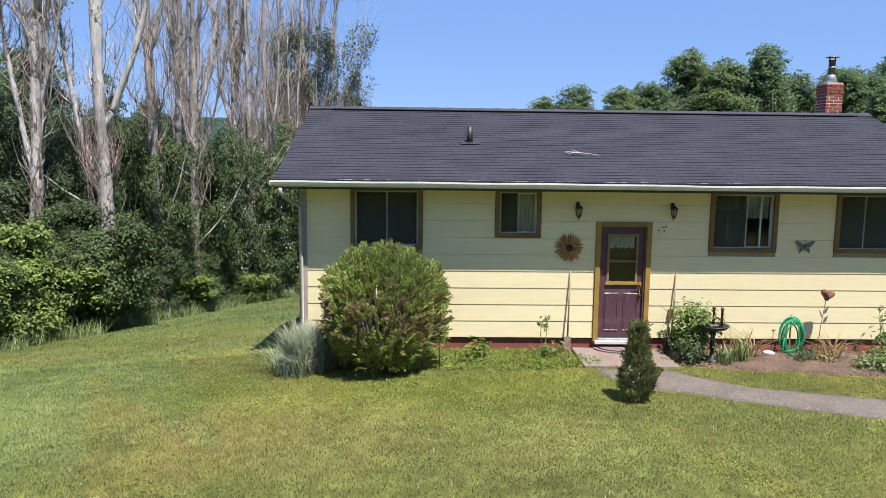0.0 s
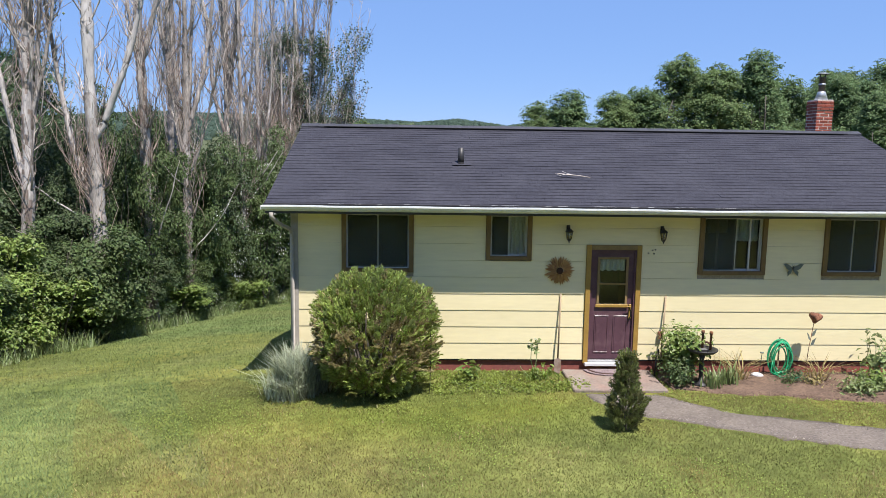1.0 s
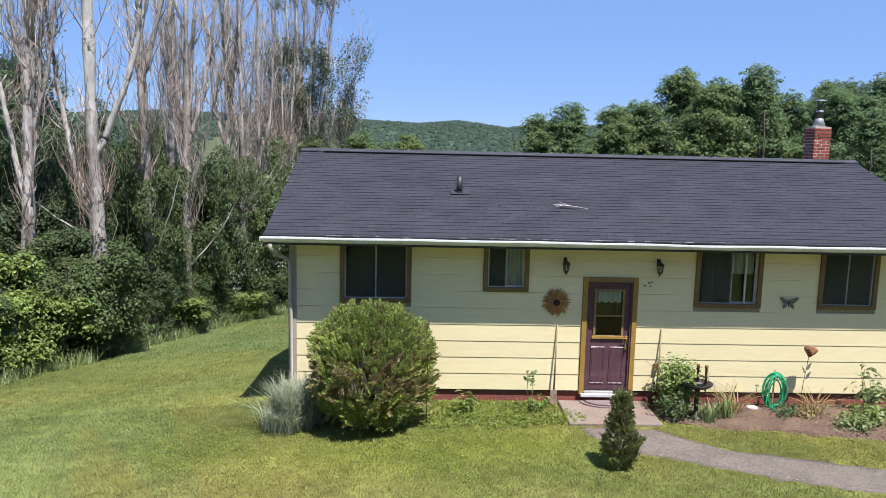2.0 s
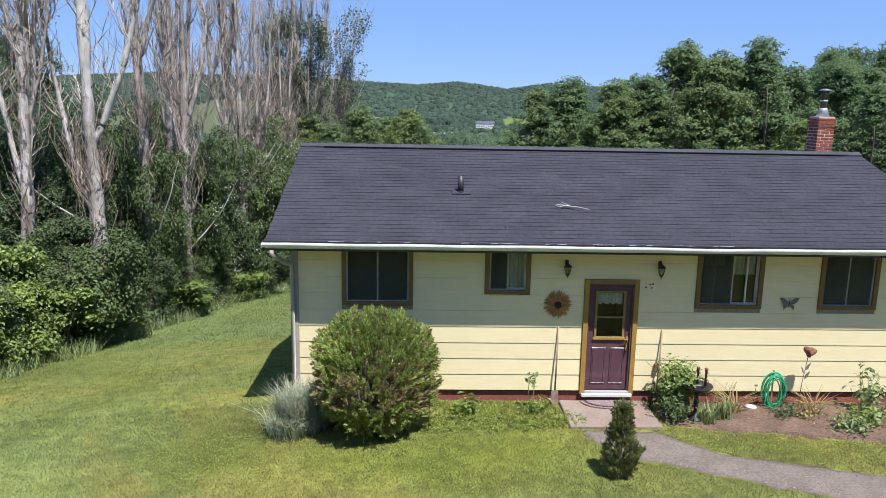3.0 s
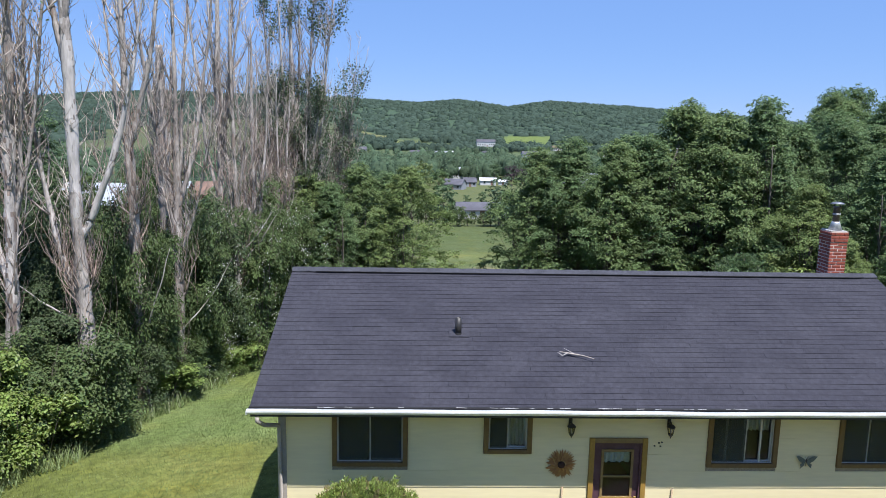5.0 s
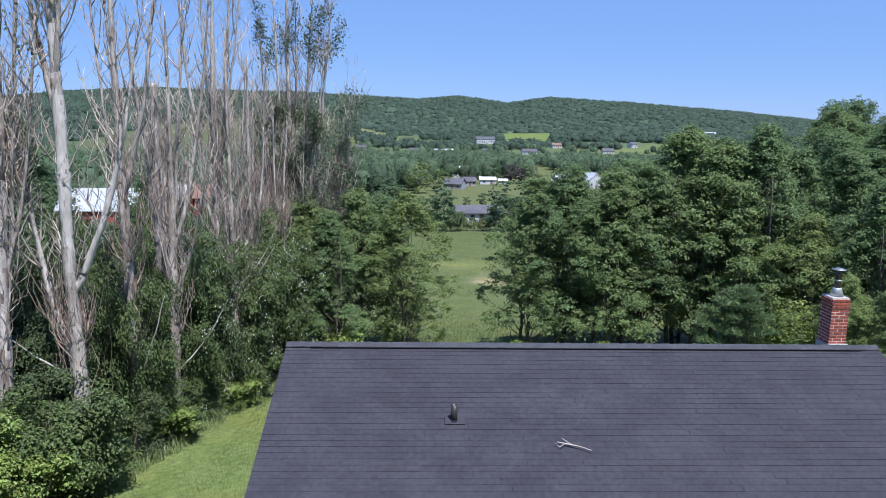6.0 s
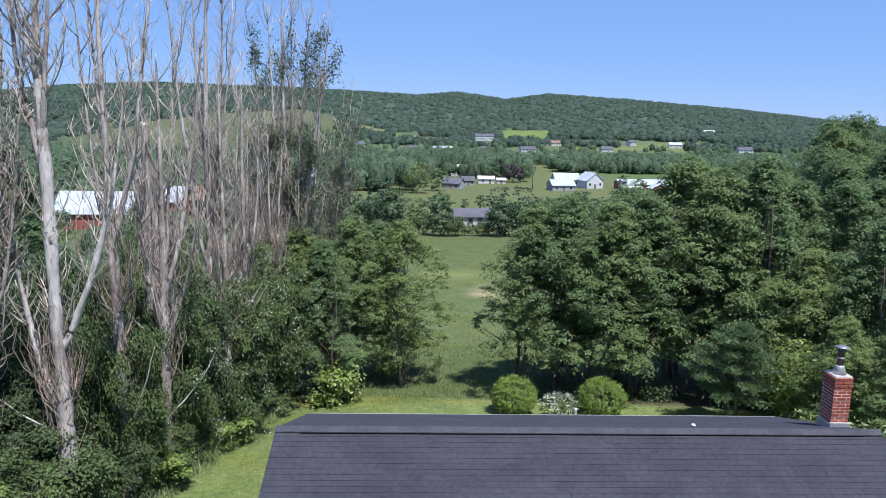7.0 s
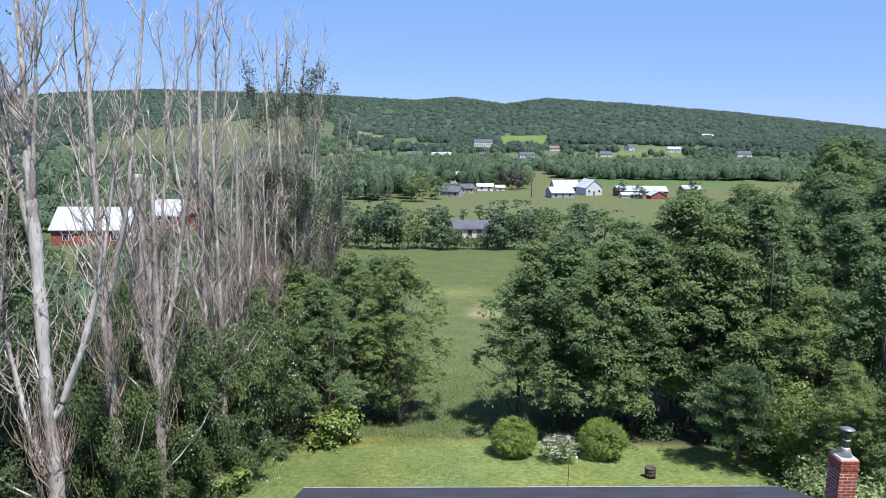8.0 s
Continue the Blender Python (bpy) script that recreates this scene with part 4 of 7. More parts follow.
def broadleaf(name, seed, height, radius, lobes, clumps, per, leaf, material, label, category="tree", trunk_r=0.14, stems=2, low=0.07):
    """A tree at the origin: upright stems, limbs that carry rounded lobes, and each lobe a crowd of small drooping leaf rosettes."""
    g = np.random.default_rng(seed)
    t = thing(name, (0, 0, 0), label, category)
    ph = g.uniform(0, 6.28, 4)
    swell = [(g.uniform(0, 6.28), g.uniform(0.25, 0.85), g.uniform(0.15, 0.4)) for _ in range(7)]

    def envelope(f, ang):
        r = radius * min(1.0, 0.62 + f * 2.0) * math.sqrt(max(1 - f ** 2.6, 0.02))
        for la, lf, ls in swell:
            r *= 1 + ls * math.exp((math.cos(ang - la) - 1) * 2.2 - ((f - lf) / 0.2) ** 2)
        return r * (0.85 + 0.12 * math.sin(3 * ang + ph[0] + f * 7))

    mains = []
    for k in range(stems):
        sx, sy = (g.normal(size=2) * 0.3 if stems > 1 else (0, 0))
        main = bend(g, (sx, sy, -0.3), (sx * 2, sy * 2, height * (0.84 if k == 0 else g.uniform(0.65, 0.8))), trunk_r / math.sqrt(stems), 0.012, 10, 0.05)
        mains.append(main)
        tubes("trunk", [main], M["bark"], t, "", 6)
    limbs, C, S = [], [], []
    for k in range(lobes):
        f = low + (1 - low) * ((k + g.random()) / lobes) ** 0.9
        ang = k * 2.4 + g.normal() * 0.5
        R = envelope(f, ang)
        r = R * (g.uniform(0.35, 0.95) if f < 0.85 else g.uniform(0.0, 0.7))
        c = np.array([math.cos(ang) * r, math.sin(ang) * r, f * height])
        size = g.uniform(0.5, 0.95) * (0.75 + 0.25 * radius / 2.2) * (0.8 if f > 0.85 else 1.0)
        main = mains[int(g.integers(stems))]
        i = min(max(int((f * 0.8) * 10), 1), 9)
        limbs.append(bend(g, main[i][0], c, max(main[i][1] * 0.35, 0.01), 0.006, 4, 0.08))
        d = unit(g.normal(size=(clumps, 3)) + np.array([math.cos(ang) * 0.5, math.sin(ang) * 0.5, 0.65]))
        C.append(c + d * np.array([1.0, 1.0, 0.8]) * size * g.uniform(0.55, 1.08, clumps)[:, None])
        S.append(d)
    tubes("limb_mass", limbs, M["bark"], t, "", 4)
    C, S = np.concatenate(C), np.concatenate(S)
    sz = g.uniform(0.6, 1.35, len(C))
    k = np.repeat(np.arange(len(C)), per)
    off = g.normal(size=(len(k), 3))
    off = off / np.maximum(np.linalg.norm(off, axis=1, keepdims=True), 0.6) * np.array([0.3, 0.3, 0.13]) * sz[k][:, None] * g.random(len(k))[:, None] ** 0.5
    P = C[k] + off - np.array([0, 0, 1.0]) * (off[:, :1] ** 2 + off[:, 1:2] ** 2) * 0.9
    N = np.array([0, 0, 0.8]) + S[k] * 0.7 + off * 1.6 + g.normal(size=off.shape) * 0.4
    V, F = leaf_arrays(g, P, N, leaf, 0.5)
    raw("crown", V, F, M[material], t)
    return t


def place(proto, x, y, s=1.0, rz=0.0, sz=None, dz=0.0, label="", group=""):
    ob = copy_thing(proto, Matrix.Translation((x, y, lz(x, y) + dz)) @ Matrix.Rotation(rz, 4, "Z") @ Matrix.Diagonal((s, s, sz or s, 1)))
    if label:
        ob["label"] = label
    if group:
        ob["group"] = group
    return ob


def discard(proto):
    for o in (*proto.children_recursive, proto):
        bpy.data.objects.remove(o)


rng = np.random.default_rng(11)
ASH = [broadleaf("tree", 20 + i, 8.6, (2.3, 2.0, 2.4, 2.1, 2.3)[i], (58, 52, 60, 54, 60)[i], 20, 24, 0.125, ("leaf_maple", "leaf_deep", "leaf_ash", "leaf_maple", "leaf_young")[i],
                 "leafy green broadleaf tree at the edge of the back lawn", stems=(2, 3, 2, 1, 2)[i], low=(0.22, 0.22, 0.21, 0.22, 0.08)[i]) for i in range(5)]
RIGHT = [(3.3, 26.4, 9.4, 2), (4.9, 25.4, 10.2, 0), (6.9, 25.0, 9.4, 2), (5.2, 28.5, 9.8, 3), (8.5, 25.6, 10.0, 0), (10.6, 26.2, 11.8, 2), (12.3, 25.0, 11.3, 2),
         (14.4, 25.6, 11.7, 0), (16.6, 26.5, 10.9, 3), (18.9, 25.5, 10.8, 0), (12.8, 29.5, 12.2, 2), (9.0, 29.8, 10.6, 3), (17.6, 31.0, 11.6, 2), (21.5, 27.0, 10.8, 3), (22.5, 33.0, 12.8, 3),
         (15.2, 21.8, 7.8, 4), (17.6, 20.4, 8.8, 0), (20.4, 22.0, 10.0, 3), (14.2, 16.9, 5.4, 4), (16.4, 15.2, 6.4, 2), (18.8, 16.6, 8.0, 0),
         (26.5, 41, 13.6, 0), (30.5, 47, 15.4, 2), (34, 54, 17.8, 0), (37.5, 56, 17.2, 3), (42, 58, 16.6, 0), (24.5, 50, 13.6, 3), (28.5, 38, 12.6, 1), (26, 33, 13.6, 0), (8.0, 27.6, 9.2, 1), (14.0, 27.8, 11, 1)]
LEFT = [(-23.5, 27, 13, 1), (-26.5, 31, 13.5, 3), (-20, 36, 10.5, 1), (-30, 36, 13, 3), (-16.5, 38, 8.5, 0), (-3.5, 28.2, 8.9, 4), (-6.3, 28.6, 8.7, 2), (-8.9, 27.4, 8.3, 4), (-5.0, 31.0, 8.6, 0), (-7.6, 26.2, 7.6, 0), (-10.8, 26.2, 7.8, 0), (-12.6, 29.5, 8.6, 2)]
for x, y, h, k in RIGHT + LEFT:
    s = h / 8.6
    wide = s * (1.05 if h < 10 else 0.98 if h < 16 else 0.85)
    place(ASH[k], x, y, wide, rng.uniform(0, 6.28), s * rng.uniform(0.97, 1.04), group="trees round the back lawn")
for p in ASH:
    discard(p)


def lobed(g, radii, lobes, clumps, per, size, low=-0.75):
    """Leaf places and normals for a shrub built of rounded lobes, each a crowd of small rosettes."""
    d = unit(g.normal(size=(lobes * 4, 3)))
    d = d[d[:, 2] > low][:lobes]
    c = d * g.uniform(0.35, 0.92, (len(d), 1)) * np.array(radii)
    sz = size * g.uniform(0.6, 1.3, len(d))
    k = np.repeat(np.arange(len(d)), clumps)
    e = unit(g.normal(size=(len(k), 3)) + d[k] * 0.6 + np.array([0, 0, 0.5]))
    C = c[k] + e * np.array([1.0, 1.0, 0.85]) * (sz[k] * g.uniform(0.5, 1.08, len(k)))[:, None]
    j = np.repeat(np.arange(len(C)), per)
    off = g.normal(size=(len(j), 3)) * np.array([0.13, 0.13, 0.06])
    P = C[j] + off - np.array([0, 0, 1.0]) * (off[:, :1] ** 2 + off[:, 1:2] ** 2) * 1.2
    N = np.array([0, 0, 0.8]) + e[j] * 0.7 + off * 2.5 + g.normal(size=off.shape) * 0.35
    return P, N


def bush(name, seed, r, h, leaves, leaf, material, label, per=24, clump_r=0.22, lump=0.25, blossoms=0, group="hedge shrubs", inner=0.35, lobes=0, size=0.5):
    g = np.random.default_rng(seed)
    t = thing(name, (0, 0, 0), label, "shrub", group)
    paths = []
    for k in range(7):
        a = g.uniform(0, 6.28)
        paths.append(bend(g, (math.cos(a) * 0.1, math.sin(a) * 0.1, -0.1), (math.cos(a) * r * 0.6, math.sin(a) * r * 0.6, h * g.uniform(0.6, 0.85)), 0.025, 0.006, 5, 0.08))
    tubes("stem_mass", paths, M["bark"], t, "", 5)
    if lobes:
        P, N = lobed(g, (r * 0.9, r * 0.9, h * 0.47), lobes, leaves // lobes // per, per, size)
        V, F = leaf_arrays(g, P, N, leaf, 0.52)
        raw("leaves", V, F, M[material], t, "", (0, 0, h * 0.5))
    else:
        foliage("leaves", g, (r, r, h * 0.52), leaves // per, per, clump_r, leaf, M[material], t, "", (0, 0, h * 0.49), inner=inner, lump=lump)
    if blossoms:
        P, N = crown_points(g, (r * 1.04, r * 1.04, h * 0.54), blossoms // 8, 8, 0.15, inner=0.8, lump=lump)
        V, F = leaf_arrays(g, P, N, 0.048, 0.9)
        raw("blossoms", V, F, M["blossom"], t, "small white blossoms", (0, 0, h * 0.49))
    return t


FOOT_Y = [0, 4, 7.5, 11.5, 16, 20, 23, 26]
FOOT_X = [-13.6, -12.9, -12.0, -11.3, -10.6, -9.6, -9.1, -9.0]


def foot(y):
    return float(np.interp(y, FOOT_Y, FOOT_X))


HEDGE = [bush("shrub", 40, 1.3, 2.7, 8000, 0.11, "leaf_light", "bright green leafy shrub at the foot of the hedgerow", per=14, lobes=20, size=0.42),
         bush("shrub", 41, 1.35, 2.9, 8000, 0.105, "leaf_hedge", "dense green shrub at the foot of the hedgerow", per=14, lobes=20, size=0.42),
         bush("shrub", 42, 1.9, 5.4, 13000, 0.115, "leaf_hedge", "tall dense green shrub in the hedgerow", per=16, lobes=38, size=0.55),
         bush("shrub", 43, 1.9, 5.4, 13000, 0.115, "leaf_shade", "tall green hedgerow shrub, leaf colour darkened to stand for shade", per=16, lobes=36, size=0.55),
         bush("shrub", 44, 2.0, 5.2, 13000, 0.11, "leaf_hedge", "tall green shrub dotted with small white blossoms", per=16, lobes=38, size=0.52, blossoms=900)]
g = np.random.default_rng(8)
y = 1.5
while y < 24:
    x = foot(y) - 1.3
    # light-leaved shrubs also stand for the sunlit stretches of the foot
    k = 0 if (y < 8.0 or 11.2 < y < 14.5 or 17.5 < y < 19) else 1
    if not 10.5 < y < 11.9:
        place(HEDGE[k], x + g.normal() * 0.25, y, g.uniform(0.9, 1.25), g.uniform(0, 6), g.uniform(0.7, 0.95) * (0.78 if y > 9 else 1.05))
    y += g.uniform(0.8, 1.15)
y = 3.0
while y < 27:
    # rear rows mostly take the copy with shade in its leaf colour
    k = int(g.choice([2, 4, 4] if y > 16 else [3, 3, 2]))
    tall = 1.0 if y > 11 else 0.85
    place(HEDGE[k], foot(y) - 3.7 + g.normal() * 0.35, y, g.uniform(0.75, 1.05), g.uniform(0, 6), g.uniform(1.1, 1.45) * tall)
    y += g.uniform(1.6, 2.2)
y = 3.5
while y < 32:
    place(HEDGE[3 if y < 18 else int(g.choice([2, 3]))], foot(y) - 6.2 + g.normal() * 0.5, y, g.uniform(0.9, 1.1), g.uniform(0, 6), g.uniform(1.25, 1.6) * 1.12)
    y += g.uniform(1.9, 2.5)
for x, y, k, s, h in ((-9.9, 19.6, 4, 0.95, 1.5), (-9.7, 22.4, 2, 1.0, 1.6), (-9.3, 24.9, 4, 0.95, 1.6), (-11.4, 18.0, 3, 0.9, 1.5), (-11.2, 15.9, 4, 0.8, 1.42), (-9.2, 27.0, 2, 0.9, 1.5), (-10.6, 25.6, 3, 0.9, 1.5),
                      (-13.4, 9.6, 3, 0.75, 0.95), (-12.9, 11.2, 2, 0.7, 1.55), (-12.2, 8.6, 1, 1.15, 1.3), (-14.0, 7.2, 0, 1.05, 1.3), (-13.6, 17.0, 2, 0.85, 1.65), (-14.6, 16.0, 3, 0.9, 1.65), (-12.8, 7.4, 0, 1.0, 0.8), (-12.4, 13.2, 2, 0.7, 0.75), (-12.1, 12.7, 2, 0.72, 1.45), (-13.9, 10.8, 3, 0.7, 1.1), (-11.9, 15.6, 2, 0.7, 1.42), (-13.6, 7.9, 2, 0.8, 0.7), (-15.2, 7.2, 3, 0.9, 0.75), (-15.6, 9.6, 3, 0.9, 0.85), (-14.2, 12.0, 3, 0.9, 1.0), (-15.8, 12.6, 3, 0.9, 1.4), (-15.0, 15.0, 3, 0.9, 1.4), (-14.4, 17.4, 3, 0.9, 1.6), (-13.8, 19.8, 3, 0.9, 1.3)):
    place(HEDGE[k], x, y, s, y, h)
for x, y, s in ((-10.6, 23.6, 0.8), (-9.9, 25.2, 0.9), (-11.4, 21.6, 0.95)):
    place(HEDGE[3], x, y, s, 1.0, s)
for x, y, k, sx, sz in ((-12.3, 12.0, 3, 0.62, 0.66), (-11.6, 14.2, 2, 0.6, 0.56), (-11.0, 18.8, 4, 0.62, 0.66), (-14.4, 8.4, 3, 0.7, 0.62), (-11.6, 16.4, 4, 0.6, 0.66), (-10.5, 21.8, 4, 0.6, 0.6), (-13.9, 5.2, 2, 0.66, 0.56)):
    place(HEDGE[k], x, y, sx, x * 3.0, sz)
for p in HEDGE:
    discard(p)


def bark_tube(name, path, t, seed, sides=9, kinds=("deadbark", "brownbark"), share=None, label=""):
    """A knobbly tapered stem whose bark changes in ragged patches between two kinds."""
    g = np.random.default_rng(seed)
    pts = np.array([p for p, r in path])
    rad = np.array([r for p, r in path])
    ln = np.concatenate([[0], np.cumsum(np.linalg.norm(np.diff(pts, axis=0), axis=1))])
    n = max(int(ln[-1] / 0.14), 4)
    q = np.linspace(0, ln[-1], n)
    fine = np.stack([np.interp(q, ln, pts[:, i]) for i in range(3)], 1)
    fine[1:-1] = fine[1:-1] * 0.5 + (fine[:-2] + fine[2:]) * 0.25
    R = np.interp(q, ln, rad)
    knob = 1 + 0.09 * np.sin(q * 3.1 + seed) + (g.random(n) < 0.05) * g.uniform(0.1, 0.25, n)
    R = R * knob
    V, F = tube_arrays([[(tuple(p), r) for p, r in zip(fine, R)]], sides)
    V = np.array(V)
    mid = np.repeat(fine, sides, 0)
    ph = np.tile(np.arange(sides), n) * 2 * math.pi / sides
    V = mid + (V - mid) * (1 + 0.12 * np.sin(2 * ph + np.repeat(q, sides) * 0.7 + seed) + g.normal(size=len(V)) * 0.05)[:, None]
    ob = raw(name, V, F, M[kinds[0]], t, label, smooth=True)
    ob.data.materials.append(M[kinds[1]])
    for f in ob.data.polygons:
        c = f.center
        lim = share(c.z) if share else 0.25
        v = 0.5 + 0.5 * noise.noise(Vector((c.x * 7 + seed, c.y * 7, c.z * 1.6))) + 0.22 * noise.noise(Vector((c.x * 23, c.y * 23 + seed, c.z * 7)))
        f.material_index = 1 if v < lim else 0
    return ob


def arch(g, p, e, r0, r1, n=12, wob=0.012, out=0.62):
    """A stem that leaves p at an acute angle, swings upright and tapers to e."""
    p, e = np.array(p, float), np.array(e, float)
    d = e - p
    c = p + d * np.array([out, out, 0.3])
    ln = np.linalg.norm(d)
    off = np.zeros(3)
    path = []
    for i in range(n + 1):
        f = i / n
        if 0 < i < n:
            off = off * 0.7 + g.normal(size=3) * wob * ln / n * 3
        q = p * (1 - f) ** 2 + c * 2 * f * (1 - f) + e * f * f + (off if 0 < i < n else 0)
        path.append((tuple(q), r0 * (1 - f) ** 0.65 + r1))
    return path


def along(path, f):
    i = min(int(f * (len(path) - 1)), len(path) - 2)
    u = f * (len(path) - 1) - i
    return np.array(path[i][0]) * (1 - u) + np.array(path[i + 1][0]) * u, path[i][1] * (1 - u) + path[i + 1][1] * u


def poplar(seed, x, y, height, r0, stems, label, lean=(0, 0), bleach=False, second=3.0, twigs=5.0, shoots=0, shoot_z=(1, 7), leaves=0, leaf_z=(0, 99), leaf_top=(0, 0), patchy=-0.1, props=(), snapped=False):
    """A dying Lombardy poplar: a straight trunk, acute upright stems (height, across, depth, top, radius), finer and finer upright branches, and brown dead shoots.
    props are pale dead limbs that lean away from the trunk."""
    g = np.random.default_rng(seed)
    t = thing("poplar_tree", (x, y, lz(x, y)), label, "tree", "row of dying poplars")
    main = arch(g, (0, 0, -0.3), (lean[0], lean[1], height), r0, 0.12 if snapped else 0.016, 22, 0.006, 0.4)
    limbs = []
    for zf, ox, oy, ztop, rr in stems:
        p, r = along(main, (zf + 0.3) / (height + 0.3))
        limbs.append(arch(g, p, (p[0] + ox, p[1] + oy, ztop), min(rr, r * 0.85), 0.014, 14, 0.012))
    if bleach:
        bark_tube("trunk", main, t, seed, 16, ("bleached", "deadbark"), lambda z: 0.85 if z < 6.2 else 0.55 if z < 7.4 else 0.2 if z < 11.5 else 0.5)
    else:
        bark_tube("trunk", main, t, seed, 13, ("deadbark", "brownbark"), lambda z: np.clip(0.6 - z * 0.04, 0.3, 0.5))
    for k, lm in enumerate(limbs):
        bark_tube("limb", lm, t, seed + 7 * k, 7, ("bleached", "deadbark") if bleach and k == 0 else ("deadbark", "brownbark"), lambda z: 0.3)
    for k, (zf, ox, oy, rise) in enumerate(props):
        p, r = along(main, (zf + 0.3) / (height + 0.3))
        bark_tube("dead_limb", arch(g, p, p + np.array([ox, oy, rise]), 0.026, 0.008, 9, 0.03, 0.5), t, seed + 50 + k, 6, ("deadbark", "bleached"), lambda z: 0.4, "pale dead limb")
    big = limbs + [main]
    small = []
    for src in big:
        ln = np.linalg.norm(np.array(src[-1][0]) - np.array(src[0][0]))
        for k in range(int(ln * second)):
            f = g.uniform(0.22 if src is not main else 0.3, 0.97)
            p, r = along(src, f)
            a = g.uniform(0, 6.28)
            up = g.uniform(0.5, 1.1) if g.random() < 0.45 else g.uniform(1.1, 2.9)
            w = up * g.uniform(0.24, 0.62)
            small.append(arch(g, p, p + np.array([math.cos(a) * w, math.sin(a) * w, up]), min(r * 0.55, g.uniform(0.012, 0.034)), 0.006, 5, 0.03))
    V, F = tube_arrays(small, 4)
    tagged(raw("branch_mass", V, F, M["deadtwig"], t, smooth=True), kind="stuff")
    fine = []
    for src in small * 2 + big * 3:
        ln = np.linalg.norm(np.array(src[-1][0]) - np.array(src[0][0]))
        for k in range(int(ln * twigs * g.uniform(0.3, 0.62)) + 1):
            p, r = along(src, g.uniform(0.15, 1.0) if src not in big else g.uniform(0.25, 1.0))
            a, up = g.uniform(0, 6.28), g.uniform(0.15, 0.7)
            w = up * g.uniform(0.3, 1.0)
            fine.append(arch(g, p, p + np.array([math.cos(a) * w, math.sin(a) * w, up]), 0.007, 0.0035, 2, 0.04))
    V, F = tube_arrays(fine, 3)
    tagged(raw("twig_mass", V, F, M["deadtwig"], t), kind="stuff")
    if shoots:
        brush = []
        pool = [q for q in big + small if q[0][0][2] < shoot_z[1]]
        while len(brush) < shoots:
            src = main if g.random() < 0.4 else pool[int(g.integers(len(pool)))]
            p, r = along(src, g.random())
            if not shoot_z[0] < p[2] < shoot_z[1]:
                continue
            a, up = g.uniform(0, 6.28), g.uniform(0.5, 2.0) * (1 if g.random() < 0.85 else -0.6)
            w = abs(up) * g.uniform(0.1, 0.42)
            brush.append(arch(g, p, p + np.array([math.cos(a) * w, math.sin(a) * w, up]), 0.0085, 0.004, 3, 0.05, 0.8))
        V, F = tube_arrays(brush, 3)
        tagged(raw("shoot_mass", V, F, M["browntwig"], t, "brown dead shoots"), kind="stuff")
    if leaves:
        C = []
        for tries in range(60000):
            p = Vector(along(small[int(g.integers(len(small)))], g.uniform(0.3, 1.0))[0])
            if (leaf_z[0] < p[2] < leaf_z[1] or leaf_top[0] < p[2] < leaf_top[1]) and noise.noise(Vector((p[0] * 0.75, p[1] * 0.75, p[2] * 0.5 + seed))) > patchy and noise.noise(p * 1.3) > -0.12:
                C.append(p)
            if len(C) >= leaves // 28:
                break
        C = np.repeat(np.array(C), 28, 0)
        off = g.normal(size=C.shape) * np.array([0.17, 0.17, 0.3])
        V, F = leaf_arrays(g, C + off, off + g.normal(size=C.shape) + np.array([0, 0, 0.4]), 0.1, 0.8)
        raw("leaves", V, F, M["leaf_poplar"], t, "sparse grey-green leaves")
    return t


DEAD = "dead poplar with grey bark and bare upright branches"
poplar(61, -12.5, 9.3, 18.5, 0.245, [(7.8, 2.1, 0.2, 13.0, 0.094), (5.2, -1.6, 0.3, 12.5, 0.086), (12.2, -1.0, 0.3, 18.5, 0.079), (13.4, 0.6, -0.2, 17.5, 0.065), (10.5, -0.5, 0.6, 15.0, 0.043)],
       "dead poplar with bark peeled from its pale trunk", bleach=True, second=1.6, shoots=200, shoot_z=(0.5, 5.5), props=((5.0, -2.2, 0.0, 1.5),))
poplar(62, -14.5, 8.8, 17.0, 0.228, [(6.0, -1.2, 0.3, 14, 0.072), (6.8, 0.9, 0.3, 15, 0.072), (8.5, -0.5, -0.3, 16, 0.058), (8.0, 1.3, 0.5, 15, 0.050)], DEAD, lean=(0.9, 0.1), second=2.0, shoots=210, shoot_z=(3, 12), leaves=540,
       props=((4.2, -1.6, 0.2, 1.3),))
poplar(63, -12.0, 12.0, 18.5, 0.190, [(10.6, 1.7, 0.2, 18.5, 0.079), (10.0, -0.8, 0.2, 16.5, 0.043), (13.0, -0.4, 0.1, 18, 0.043)], DEAD, lean=(-0.1, 0.0), second=1.1, shoots=260, shoot_z=(2.5, 9.5), props=((4.0, 1.2, -0.3, 3.0),))
poplar(64, -11.55, 14.5, 15.0, 0.198, [(8.4, 1.5, 0.2, 15.5, 0.079), (8.0, -1.3, 0.3, 15.0, 0.079), (9.0, 0.6, 0.2, 15.5, 0.058), (7.4, -0.7, -0.3, 12.0, 0.050), (6.6, 1.5, -0.5, 10.5, 0.036)], DEAD, lean=(0.15, 0.2), second=1.2, shoots=200, shoot_z=(0.8, 9), props=((3.6, 1.9, 0.2, 2.7), (6.5, -1.5, 0.2, 1.6)))
poplar(65, -12.7, 17.0, 13.2, 0.25, [(9.0, 0.35, 0.1, 13.0, 0.086), (8.6, -0.35, 0.1, 12.7, 0.086), (8.0, 0.9, 0.2, 14.0, 0.036)], "broken dead poplar stem with a splintered top", second=0.9, twigs=3.5, shoots=160, shoot_z=(4, 12), snapped=True)
